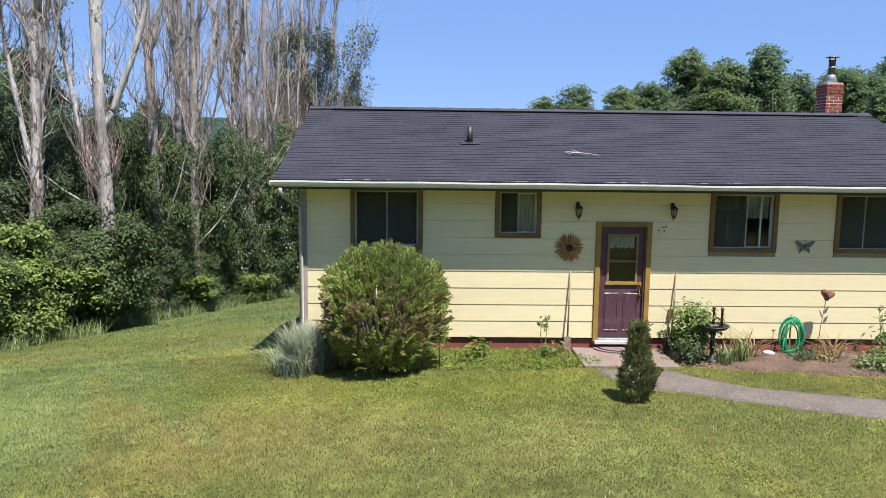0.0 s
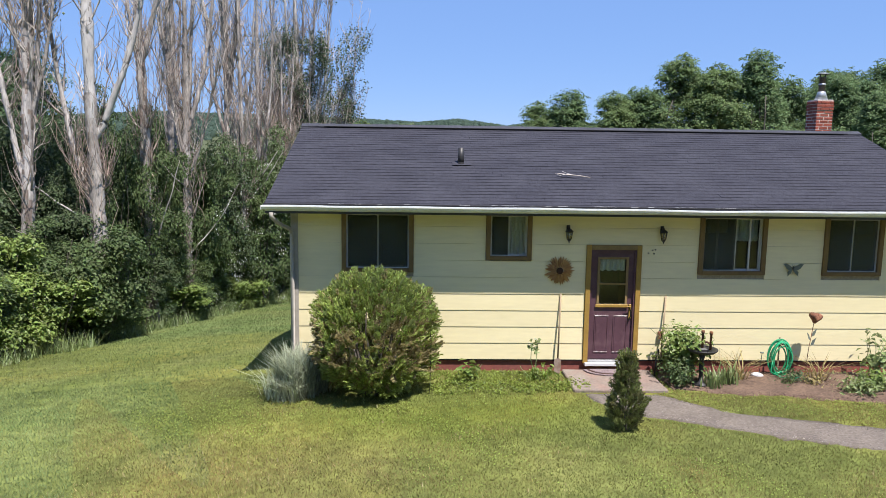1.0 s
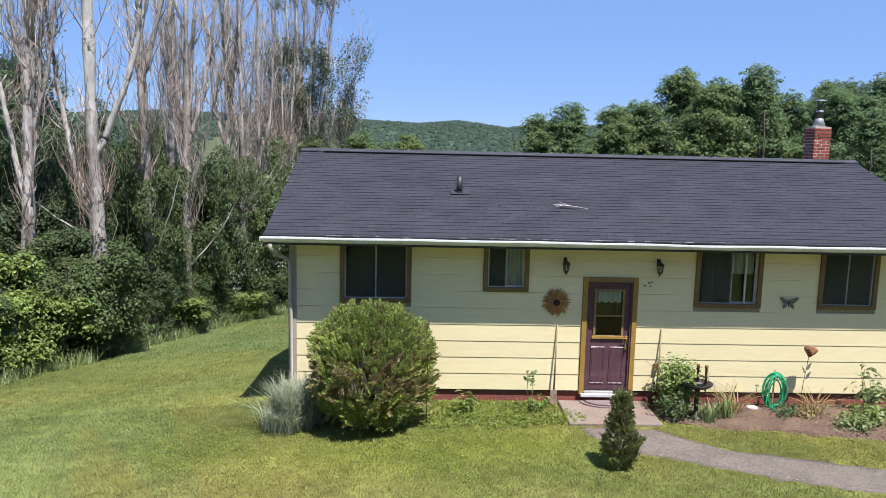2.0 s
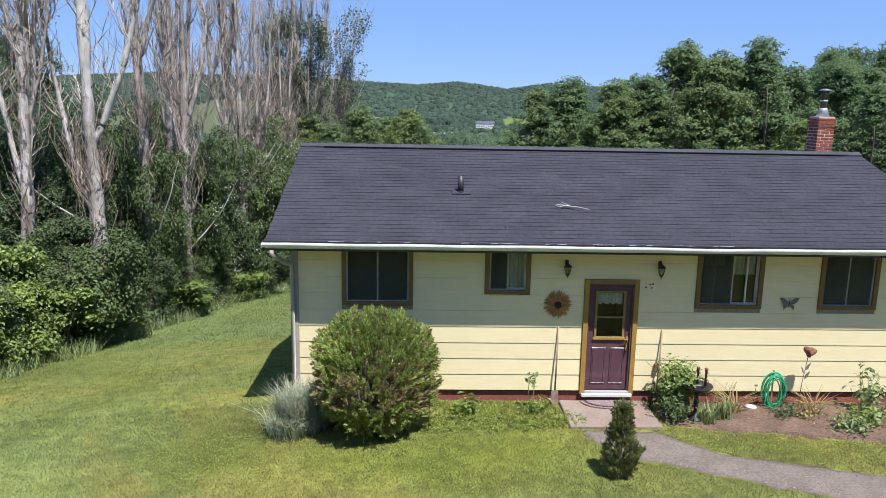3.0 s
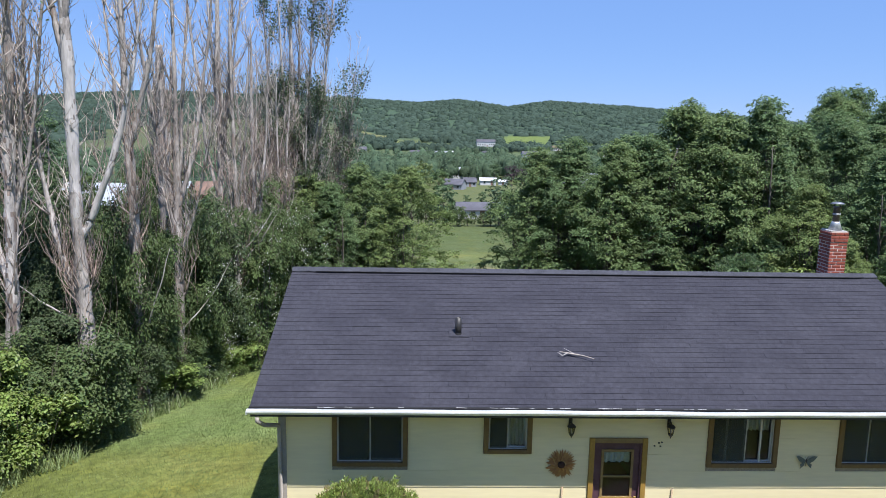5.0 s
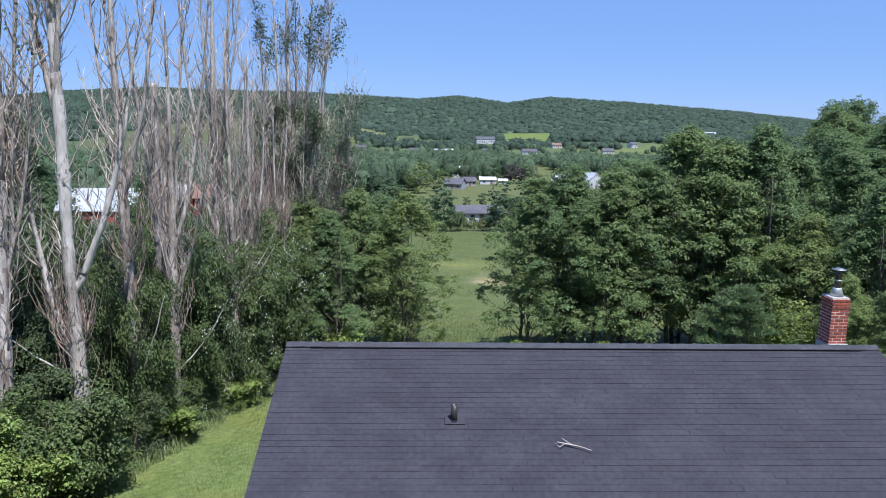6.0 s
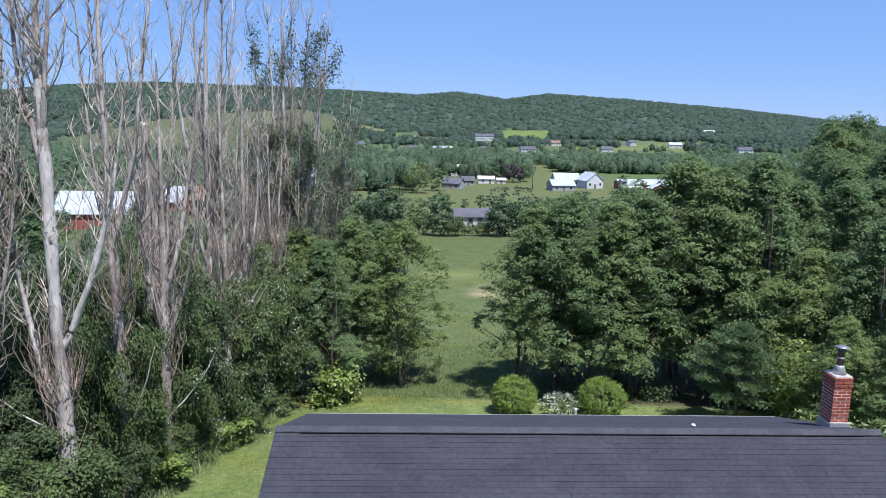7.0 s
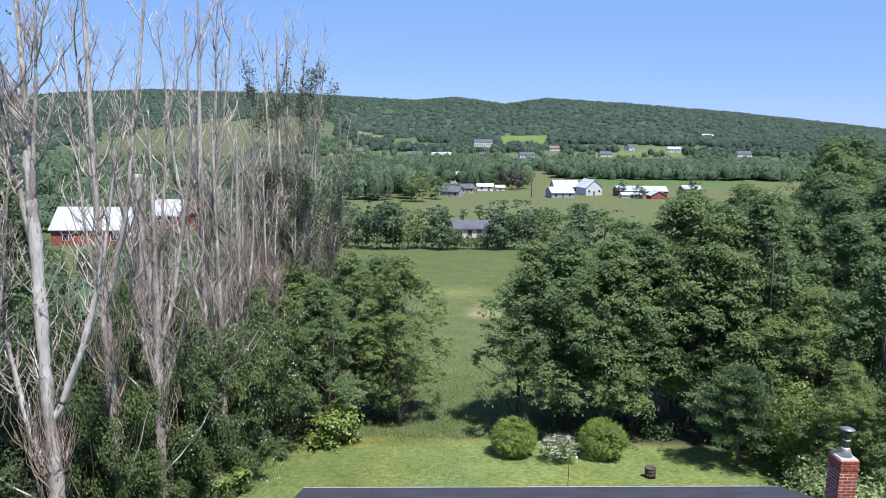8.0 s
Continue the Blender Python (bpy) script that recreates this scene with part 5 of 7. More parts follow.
poplar(66, -11.5, 19.6, 20.5, 0.182, [(9.5, -1.4, 0.2, 19.5, 0.079), (10.5, 0.9, 0.2, 20, 0.079), (11.5, -0.5, 0.5, 19.5, 0.065), (12.0, 1.4, 0.0, 19, 0.050)], DEAD, lean=(0.4, 0.0), second=1.4, shoots=150, shoot_z=(3, 12), props=((7.0, 1.5, 0.0, 2.0),))
poplar(71, -10.6, 19.2, 15.5, 0.152, [(8.0, 0.7, 0.2, 14.0, 0.050), (7.0, -0.5, 0.2, 13.0, 0.043)], DEAD, second=1.3, shoots=200, shoot_z=(3, 9), props=((6.5, 1.5, 0.2, 1.9), (6.0, 1.7, 0.2, 2.3)))
poplar(67, -10.7, 23.2, 15.5, 0.167, [(7.0, 0.8, 0.2, 15, 0.065), (7.0, -0.9, 0.2, 14, 0.065), (9.0, 0.2, 0.3, 14.5, 0.043)], DEAD, second=1.7, shoots=380, shoot_z=(3, 11))
poplar(72, -10.0, 25.4, 13.5, 0.122, [(6.0, 0.6, 0.2, 13, 0.050), (6.0, -0.5, 0.2, 12, 0.043)], "dead poplar choked with brown brushwood", second=1.6, shoots=380, shoot_z=(3, 10))
poplar(68, -9.7, 28.0, 20.5, 0.258, [(6.5, 2.3, 0.2, 19.2, 0.094), (7.0, -1.6, 0.3, 18.6, 0.094), (8.0, 1.3, 0.6, 20.0, 0.086), (8.0, -0.7, -0.5, 20.0, 0.086), (7.0, 1.9, -0.6, 16.5, 0.065), (9.0, 0.5, 0.3, 20.5, 0.072), (6.5, -1.8, -0.3, 15.0, 0.058), (4.6, -1.9, 0.2, 13.2, 0.06), (4.8, 1.9, 0.2, 13.4, 0.06), (5.2, 1.0, -0.8, 14.0, 0.05), (5.2, -1.0, -0.7, 14.0, 0.05)],
       "dying poplar still carrying some grey-green leaves", second=2.2, shoots=420, shoot_z=(8, 17), leaves=26000, leaf_z=(7.5, 14.0), patchy=-0.4, leaf_top=(16.0, 19.0), props=((6.0, 2.6, -0.5, 4.2), (5.0, 2.2, -0.8, 2.3)))
poplar(69, -8.85, 30.6, 12.6, 0.129, [(5.0, 0.9, 0.2, 12.4, 0.058), (4.5, -0.3, 0.2, 10.5, 0.050), (6.0, 1.4, 0.0, 14.6, 0.050)], "slender leaning poplar with tufts of leaves", lean=(1.7, 0), second=3.1, shoots=350, shoot_z=(4, 11), leaves=8775, leaf_z=(5, 15))
poplar(70, -14.4, 22.5, 12.0, 0.152, [(6.0, 0.9, 0.3, 12, 0.065), (6.0, -0.8, 0.3, 11.5, 0.058)], DEAD, second=1.4, shoots=180, shoot_z=(3, 10))


def blades(rng, places, h, w, lean, count):
    """Narrow upright blades: two-piece bent strips from each place."""
    n = len(places) * count
    P = np.repeat(np.array(places, float), count, 0)
    P[:, :2] += rng.normal(size=(n, 2)) * 0.05
    a = rng.uniform(0, 6.28, n)
    out = np.stack([np.cos(a), np.sin(a), np.zeros(n)], 1)
    side = np.stack([-np.sin(a), np.cos(a), np.zeros(n)], 1)
    H = (h * rng.uniform(0.6, 1.15, n))[:, None]
    up = np.array([0, 0, 1.0])
    mid = P + up * H * 0.6 + out * H * lean * 0.25
    tip = P + up * H * 0.95 + out * H * lean * rng.uniform(0.6, 1.4, n)[:, None]
    V = np.stack([P - side * w / 2, P + side * w / 2, mid + side * w / 2, mid - side * w / 2, tip], 1).reshape(-1, 3)
    i = np.arange(n)[:, None] * 5
    F = [tuple(r) for r in (i + np.array([[0, 1, 2, 3]])).tolist()] + [tuple(r) for r in (i + np.array([[3, 2, 4]])).tolist()]
    return V, F


def globe(name, x, y, r, h, seed, material, leaves, label, leaf=0.07):
    g = np.random.default_rng(seed)
    t = thing(name, (x, y, lz(x, y)), label, "shrub", "clipped round shrubs")
    tubes("stem_mass", [bend(g, (0, 0, -0.1), (math.cos(a) * r * 0.5, math.sin(a) * r * 0.5, h * 0.6), 0.03, 0.01, 4) for a in np.linspace(0, 5.3, 6)], M["bark"], t, "", 5)
    foliage("leaves", g, (r, r, h * 0.52), leaves // 20, 20, 0.07, leaf, M[material], t, "", (0, 0, h * 0.5), inner=0.6, lump=0.04)
    return t


globe("round_shrub", 1.85, 21.9, 1.08, 1.75, 81, "leaf_box", 15000, "clipped round yellow-green shrub on the back lawn")
globe("round_shrub", 5.95, 21.6, 1.1, 1.8, 82, "leaf_box", 15000, "clipped round yellow-green shrub on the back lawn")


def spirea():
    g = np.random.default_rng(83)
    x, y = 3.75, 21.0
    t = thing("flowering_shrub", (x, y, lz(x, y)), "low arching shrub covered in white blossom", "shrub")
    foliage("leaves", g, (0.8, 0.7, 0.6), 90, 22, 0.1, 0.08, M["leaf_hedge"], t, "", (0, 0, 0.6), inner=0.4, lump=0.2)
    P, N = crown_points(g, (0.86, 0.76, 0.66), 70, 10, 0.09, inner=0.75, lump=0.2, low=-0.3)
    V, F = leaf_arrays(g, P, N, 0.06, 0.9)
    raw("blossoms", V, F, M["blossom"], t, "white blossom", (0, 0, 0.62))


spirea()
b = bush("shrub", 84, 1.1, 2.0, 1900, 0.21, "leaf_light", "bright light-green young maple shrub by the trees", clump_r=0.28, group="back lawn shrubs")
b.location = (-6.6, 24.2, lz(-6.6, 24.2))
for i, (x, y, r, h) in enumerate(((13.9, 19.6, 1.5, 3.8), (15.2, 18.0, 1.5, 3.4), (13.2, 16.4, 1.3, 1.7), (10.6, 14.8, 1.0, 1.0), (9.2, 12.6, 1.0, 1.1), (12.2, 13.0, 1.4, 2.2), (14.6, 20.6, 1.4, 3.0))):
    b = bush("shrub", 90 + i, r, h, int(2600 * r * h / 3) + 900, 0.15, "leaf_light" if i in (0, 1, 3) else "leaf_weed", "leafy green shrub crowding the lawn edge behind the house", clump_r=0.25, group="back lawn shrubs")
    b.location = (x, y, lz(x, y))


for i, (x, y, r, h) in enumerate(((9.4, 24.6, 0.8, 1.0), (12.8, 23.4, 1.0, 1.5))):
    b = bush("shrub", 300 + i, r, h, 1500, 0.15, "leaf_deep", "dark green undergrowth in the shade of the trees", clump_r=0.25, group="undergrowth shrubs")
    b.location = (x, y, lz(x, y))


def pine():
    g = np.random.default_rng(85)
    x, y = 11.55, 20.2
    t = thing("pine_tree", (x, y, lz(x, y)), "bushy young white pine beside the back lawn", "tree")
    tubes("trunk", [bend(g, (0, 0, -0.2), (0.1, 0, 4.7), 0.1, 0.015, 8, 0.02)], M["bark"], t, "", 7)
    paths, C, D = [], [], []
    for lvl in range(6):
        z = 1.45 + lvl * 0.52
        L = (1.55, 1.85, 1.7, 1.35, 0.95, 0.5)[lvl]
        for k in range(7):
            a = k * math.pi * 2 / 7 + lvl * 0.7 + g.normal() * 0.2
            ln = L * g.uniform(0.7, 1.2)
            e = np.array([math.cos(a) * ln, math.sin(a) * ln, z + (0.1 + 0.12 * lvl) * ln])
            paths.append(bend(g, (0, 0, z), e, 0.025, 0.007, 4, 0.05))
            for s in np.linspace(0.4, 1.0, 8):
                C.append(np.array([e[0] * s, e[1] * s, z + (e[2] - z) * s]))
                D.append(np.array([math.cos(a), math.sin(a), 0.7]))
    C += [np.array([0.1, 0, 4.3 + 0.07 * k]) for k in range(6)]
    D += [np.array([0, 0, 1.0])] * 6
    tagged(tubes("limb_mass", paths, M["bark"], t, "", 4), kind="stuff")
    C, D = np.repeat(np.array(C), 34, 0), np.repeat(np.array(D), 34, 0)
    dirs = unit(D + g.normal(size=C.shape) * 0.75)
    P = C + g.normal(size=C.shape) * np.array([0.17, 0.17, 0.05]) + dirs * 0.09
    V, F = leaf_arrays(g, P, np.cross(dirs, g.normal(size=C.shape)), 0.24, 0.2, 0.0)
    raw("needles", V, F, M["leaf_pine"], t, "soft blue-green needle tufts")


pine()


# ---- the front yard ----
def sprays(g, P, out, length, per, fat=0.3, leaflet=0.0525):
    """Flat fern-like cedar sprays: leaflets set along and beside an axis that runs outward and up from each place."""
    n = len(P)
    A = unit(out)
    S = unit(np.cross(A, g.normal(size=(n, 3))))
    k = np.repeat(np.arange(n), per)
    u = g.random(len(k)) ** 0.8
    side = g.uniform(-1, 1, len(k))
    L = (length * g.uniform(0.65, 1.3, n))[k]
    spread_ = side * fat * (1 - 0.55 * u) * (0.35 + u)
    N0 = np.cross(A, S)
    C = P[k] + A[k] * (u * L)[:, None] + S[k] * (spread_ * L)[:, None] + N0[k] * (g.normal(size=len(k)) * 0.05 * L)[:, None]
    T = unit(A[k] + S[k] * (side * 0.8)[:, None] + g.normal(size=(len(k), 3)) * 0.15)
    B = unit(np.cross(T, N0[k] + g.normal(size=(len(k), 3)) * 0.35))
    ll = (leaflet * g.uniform(0.67, 1.33, len(k)))[:, None]
    V = np.stack([C - T * ll * 0.5, C + B * ll * 0.2, C + T * ll * 0.5, C - B * ll * 0.2], 1).reshape(-1, 3)
    return V, np.arange(len(k) * 4).reshape(-1, 4)


def cedar_bush():
    g = np.random.default_rng(101)
    x, y, r, h = -3.64, -1.2, 0.95, 1.9
    t = thing("cedar_bush", (x, y, lz(x, y)), "large rounded cedar bush, browned and thin in the middle", "shrub")
    tubes("stem_mass", [bend(g, (math.cos(a) * 0.15, math.sin(a) * 0.15, -0.1), (math.cos(a) * r * 0.55, math.sin(a) * r * 0.55, h * 0.75), 0.035, 0.008, 5, 0.06) for a in np.linspace(0, 5.8, 15)], M["bark"], t, "", 5)
    n = 2900
    d = unit(g.normal(size=(n, 3)))
    d = d[d[:, 2] > -0.93]
    n = len(d)
    lump = np.array([0.7 * noise.noise(Vector(q) * 3.1 + Vector((7, 3, 1))) + 1.1 * noise.noise(Vector(q) * 8.0) for q in d])
    depth = g.random(n)
    rad = (0.98 + 0.13 * lump) * np.where(depth < 0.3, 0.68 + depth, 1.0) - 0.1
    shape = np.stack([d[:, 0], d[:, 1], np.sign(d[:, 2]) * np.abs(d[:, 2]) ** 0.85], 1) * np.array([r, r, h * 0.5])
    shape[:, :2] *= (1.0 + 0.05 * np.sin(3 * np.arctan2(d[:, 1], d[:, 0]) + 1.0))[:, None] * (1.04 - 0.1 * np.clip(-d[:, 2], 0, 1))[:, None]
    P = shape * rad[:, None] + np.array([0, 0, h * 0.49])
    zf = P[:, 2] / h
    out = d * 0.75 + np.array([0, 0, 0.75]) + g.normal(size=d.shape) * 0.28
    patch = np.array([noise.noise(Vector(q) * 2.6 + Vector((1, 9, 4))) for q in P])
    bare = (0.6 - np.abs(zf - 0.45) * 2.3) + 0.5 * patch - np.clip(d[:, 1], 0, 1)
    brown = (g.random(n) < np.clip(bare + 0.1, 0.03, 0.7)) | ((depth < 0.3) & (g.random(n) < 0.4))
    gone = g.random(n) < np.clip(bare * 0.6 - 0.05, 0, 0.34)
    dark = ~brown & (g.random(n) < 0.2)
    for nm, msk, ma in (("green_sprays", ~brown & ~dark & ~gone, "leaf_cedar"), ("brown_sprays", brown & ~gone, "leaf_brown"), ("dark_sprays", dark & ~gone, "leaf_dark")):
        V, F = sprays(g, P[msk], out[msk], 0.21, 40)
        raw(nm, V, F, M[ma], t)


cedar_bush()


s = thing("garden_stake", (-2.74, -1.3, lz(-2.74, -1.3)), "thin dark iron stake standing against the cedar bush", "stake")
tubes("rod", [[((0, 0, -0.1), 0.006), ((0.01, 0, 0.7), 0.006), ((0.0, 0, 1.3), 0.005)]], M["iron"], s, "", 5)


def small_cedar():
    g = np.random.default_rng(102)
    x, y, h = -0.02, -2.85, 1.12
    t = thing("small_cedar", (x, y, lz(x, y)), "small upright dark green cedar standing in the lawn", "shrub")
    tubes("stem", [bend(g, (0, 0, -0.1), (0.02, 0, h * 0.9), 0.025, 0.006, 5, 0.02)], M["bark"], t, "", 6)
    n = 560
    z = g.random(n) * 0.94
    a = g.uniform(0, 6.28, n)
    rad = 0.2 * np.minimum(0.62 + z * 1.5, 1.35 * (1.02 - z) + 0.12) * (0.72 + 0.28 * g.random(n)) * (1 + 0.22 * np.sin(a * 2 + z * 9) + 0.12 * np.sin(z * 23 + a))
    P = np.stack([np.cos(a) * rad, np.sin(a) * rad, z * h], 1)
    out = np.stack([np.cos(a) * 0.5, np.sin(a) * 0.5, np.ones(n)], 1) + g.normal(size=(n, 3)) * 0.25
    dull = g.random(n) < 0.35
    for nm, msk, ma in (("green_sprays", ~dull, "leaf_olive"), ("dull_sprays", dull, "leaf_dull")):
        V, F = sprays(g, P[msk], out[msk], 0.12, 40, 0.34, 0.034)
        raw(nm, V, F, M[ma], t)


small_cedar()


def clump(name, x, y, rad, n, h, w, lean, material, label, category, seed, count=5):
    g = np.random.default_rng(seed)
    t = thing(name, (x, y, lz(x, y)), label, category)
    a, r = g.uniform(0, 6.28, n), np.sqrt(g.random(n)) * rad
    P = np.stack([np.cos(a) * r, np.sin(a) * r * 0.8, np.full(n, -0.02)], 1)
    V, F = blades(g, P, h, w, lean, count)
    tagged(raw("blade_mass", V, F, M[material], t), kind="stuff")
    return t


clump("ornamental_grass", -4.8, -0.98, 0.4, 200, 0.74, 0.017, 0.5, "leaf_blue", "clump of tall blue-green ornamental grass by the house corner", "grass clump", 110, 8)
clump("ornamental_grass", -4.95, -1.2, 0.4, 90, 0.46, 0.014, 1.0, "leaf_blue", "low spill of blue-green grass beside the tall clump", "grass clump", 111, 6)


def leafy_plant(name, x, y, r, h, n, leaf, material, label, seed, stems=6, clump_r=0.1):
    g = np.random.default_rng(seed)
    t = thing(name, (x, y, lz(x, y) + 0.01), label, "plant", "flower bed plants")
    tubes("stem_mass", [bend(g, (g.normal() * r * 0.3, g.normal() * r * 0.3, -0.03), (g.normal() * r * 0.55, g.normal() * r * 0.55, h * g.uniform(0.75, 1.0)), 0.009, 0.004, 4, 0.06) for _ in range(stems)], M["leaf_weed"], t, "", 5)
    foliage("leaves", g, (r, r, h * 0.5), max(n // 14, 3), 14, clump_r, leaf, M[material], t, "", (0, 0, h * 0.52), inner=0.25, lump=0.25)
    return t


leafy_plant("phlox_clump", 1.6, -0.5, 0.32, 0.98, 2000, 0.085, "leaf_light", "tall bushy green perennial beside the stoop", 120, 14)
leafy_plant("phlox_clump", 1.45, -0.85, 0.2, 0.42, 500, 0.07, "leaf_hedge", "low leafy plant beside the stoop", 121, 8)
clump("iris_clump", 2.28, -0.78, 0.17, 13, 0.44, 0.03, 0.35, "leaf_weed", "clump of upright iris leaves in the bed", "plant", 122, 4)
clump("iris_clump", 1.92, -0.98, 0.14, 10, 0.36, 0.03, 0.3, "leaf_weed", "clump of upright iris leaves in the bed", "plant", 123, 4)
clump("daylily", 2.62, -0.5, 0.08, 12, 0.5, 0.016, 1.3, "leaf_straw", "arching straw-coloured daylily leaves in the bed", "plant", 124, 4)
clump("daylily", 4.0, -0.55, 0.1, 12, 0.46, 0.014, 1.3, "leaf_straw", "arching straw-coloured daylily leaves in the bed", "plant", 125, 4)
leafy_plant("hollyhock", 5.05, -0.5, 0.19, 0.85, 230, 0.11, "leaf_weed", "leggy green plant growing against the wall", 126, 6)
leafy_plant("hollyhock", 4.75, -0.95, 0.28, 0.3, 360, 0.09, "leaf_light", "spreading green plant in the bed", 127, 8)
leafy_plant("bed_plant", 4.35, -1.25, 0.26, 0.26, 420, 0.07, "leaf_weed", "low grey-green plant in the bed", 128)
leafy_plant("bed_plant", 3.5, -0.62, 0.13, 0.24, 160, 0.06, "leaf_deep", "small dark plant in the bed", 129)
leafy_plant("bed_plant", 3.78, -0.72, 0.15, 0.14, 160, 0.06, "leaf_straw", "small yellowing plant in the bed", 130)
leafy_plant("bed_plant", 3.35, -0.8, 0.12, 0.12, 110, 0.05, "leaf_hedge", "small green seedling in the bed", 131)
leafy_plant("bed_plant", 5.7, -0.8, 0.4, 0.5, 700, 0.09, "leaf_light", "bright leafy plant in the bed", 132, 8)
leafy_plant("bed_plant", 6.3, -1.1, 0.4, 0.42, 600, 0.09, "leaf_weed", "leafy plant at the end of the bed", 133, 8)
leafy_plant("rhubarb", -2.05, -0.62, 0.2, 0.26, 40, 0.16, "leaf_light", "broad-leaved weed by the foundation", 134, 5, 0.08)
leafy_plant("rhubarb", -0.85, -0.6, 0.24, 0.27, 80, 0.12, "leaf_light", "leafy green weed by the foundation", 135, 6, 0.1)
leafy_plant("thistle", -0.92, -0.4, 0.07, 0.68, 40, 0.09, "leaf_weed", "single tall weed stalk by the foundation", 136, 2, 0.04)
for i in range(26):
    g = np.random.default_rng(140 + i)
    x = -2.5 + 2.1 * i / 25 + g.normal() * 0.12
    leafy_plant("ground_cover", x, -0.62 - g.random() * 0.6, 0.19, 0.05, 120, 0.05, "clover", "low leafy ground cover along the foundation", 140 + i, 3, 0.06)


def stoop():
    bm = boxes((-0.38, 1.17, -1.2, -0.09, -0.12, 0.075), bevel=0.015)
    bmesh.ops.subdivide_edges(bm, edges=bm.edges[:], cuts=3, use_grid_fill=True)
    for v in bm.verts:
        v.co += Vector((0.02 * noise.noise(v.co * 3), 0.02 * noise.noise(v.co * 3 + Vector((5, 0, 0))), 0.006 * noise.noise(v.co * 4)))
    s = part("stoop", bm, M["stoop"], None)
    tagged(s, "worn concrete stoop slab with flaking red paint", "stoop", kind="structure")
    d = thing("doormat", (0.46, -0.16, 0.083), "half-round woven dark doormat with a striped border", "doormat")
    for k, (r, z, ma) in enumerate(((0.47, 0.0, "mat"), (0.40, 0.006, "darkcentre"), (0.36, 0.010, "mat"))):
        bm = bmesh.new()
        pts = [bm.verts.new((r * math.cos(a), -0.72 * r * math.sin(a), z + 0.012)) for a in np.linspace(0, math.pi, 28)]
        f = bm.faces.new(pts)
        ext = bmesh.ops.extrude_face_region(bm, geom=[f])
        for v in ext["geom"]:
            if isinstance(v, bmesh.types.BMVert):
                v.co.z -= 0.012
        bmesh.ops.recalc_face_normals(bm, faces=bm.faces[:])
        part(("backing", "border", "pile")[k], bm, M[ma], d)


stoop()


def lantern(x, z):
    t = thing("wall_lantern", (x, -0.02, z), "black iron carriage lantern with glass panes on the wall", "wall lamp", "lanterns beside the door")
    part("back_plate", boxes((-0.035, 0.035, -0.015, 0.012, 0.02, 0.16), bevel=0.008), M["iron"], t)
    tubes("arm", [[((0, -0.01, 0.1), 0.01), ((0, -0.06, 0.14), 0.01), ((0, -0.11, 0.13), 0.01), ((0, -0.12, 0.1), 0.01)]], M["iron"], t, "", 6)
    part("roof", revolve([(0, 0.135), (0.012, 0.13), (0.015, 0.105), (0.05, 0.085), (0.085, 0.045), (0.08, 0.04), (0, 0.045)], 8), M["iron"], t, "", (0, -0.12, 0))
    part("glass", revolve([(0.066, 0.042), (0.045, -0.09), (0.04, -0.09), (0.06, 0.042)], 6), M["lampglass"], t, "", (0, -0.12, 0))
    for k in range(6):
        a = k * math.pi / 3
        tubes("bar", [[((0.068 * math.cos(a), -0.12 + 0.068 * math.sin(a), 0.045), 0.006), ((0.046 * math.cos(a), -0.12 + 0.046 * math.sin(a), -0.095), 0.006)]], M["iron"], t, "", 4)
    part("base", revolve([(0.0, -0.19), (0.008, -0.18), (0.012, -0.15), (0.035, -0.125), (0.052, -0.095), (0.0, -0.09)], 8), M["iron"], t, "", (0, -0.12, 0))
    part("candle", revolve([(0.0, -0.09), (0.014, -0.09), (0.014, 0.0), (0, 0.01)], 8), M["white"], t, "", (0, -0.12, 0))
    t.scale = (0.88, 0.88, 0.88)


lantern(-0.34, 2.5)
lantern(1.31, 2.5)


def sunburst():
    g = np.random.default_rng(150)
    t = thing("sunburst_ornament", (-0.47, -0.03, 1.84), "round rusty-orange straw sunflower ornament hung on the wall", "wall ornament")
    V, F = [], []
    for ring, (n, r0, r1, w, y) in enumerate(((34, 0.07, 0.262, 0.05, -0.005), (30, 0.06, 0.22, 0.045, -0.02), (22, 0.05, 0.15, 0.036, -0.032))):
        for k in range(n):
            a = 2 * math.pi * k / n + g.normal() * 0.04
            d, s = np.array([math.cos(a), 0, math.sin(a)]), np.array([-math.sin(a), 0, math.cos(a)])
            R = r1 * g.uniform(0.9, 1.08)
            yo = np.array([0, y + g.normal() * 0.004, 0])
            b = len(V)
            V += [tuple(d * r0 + yo), tuple(d * (r0 + R) / 2 + s * w / 2 + yo + np.array([0, -0.01, 0])), tuple(d * R + yo * 0.6), tuple(d * (r0 + R) / 2 - s * w / 2 + yo)]
            F.append((b, b + 1, b + 2, b + 3))
    raw("petals", V, F, M["sunburst"], t)
    bm = bmesh.new()
    bmesh.ops.create_icosphere(bm, subdivisions=3, radius=0.06)
    for v in bm.verts:
        v.co *= 1 + 0.12 * noise.noise(v.co * 60)
        v.co.y *= 0.55
    part("centre", bm, M["darkcentre"], t, "dark seed centre", (0, -0.035, 0), True)


sunburst()


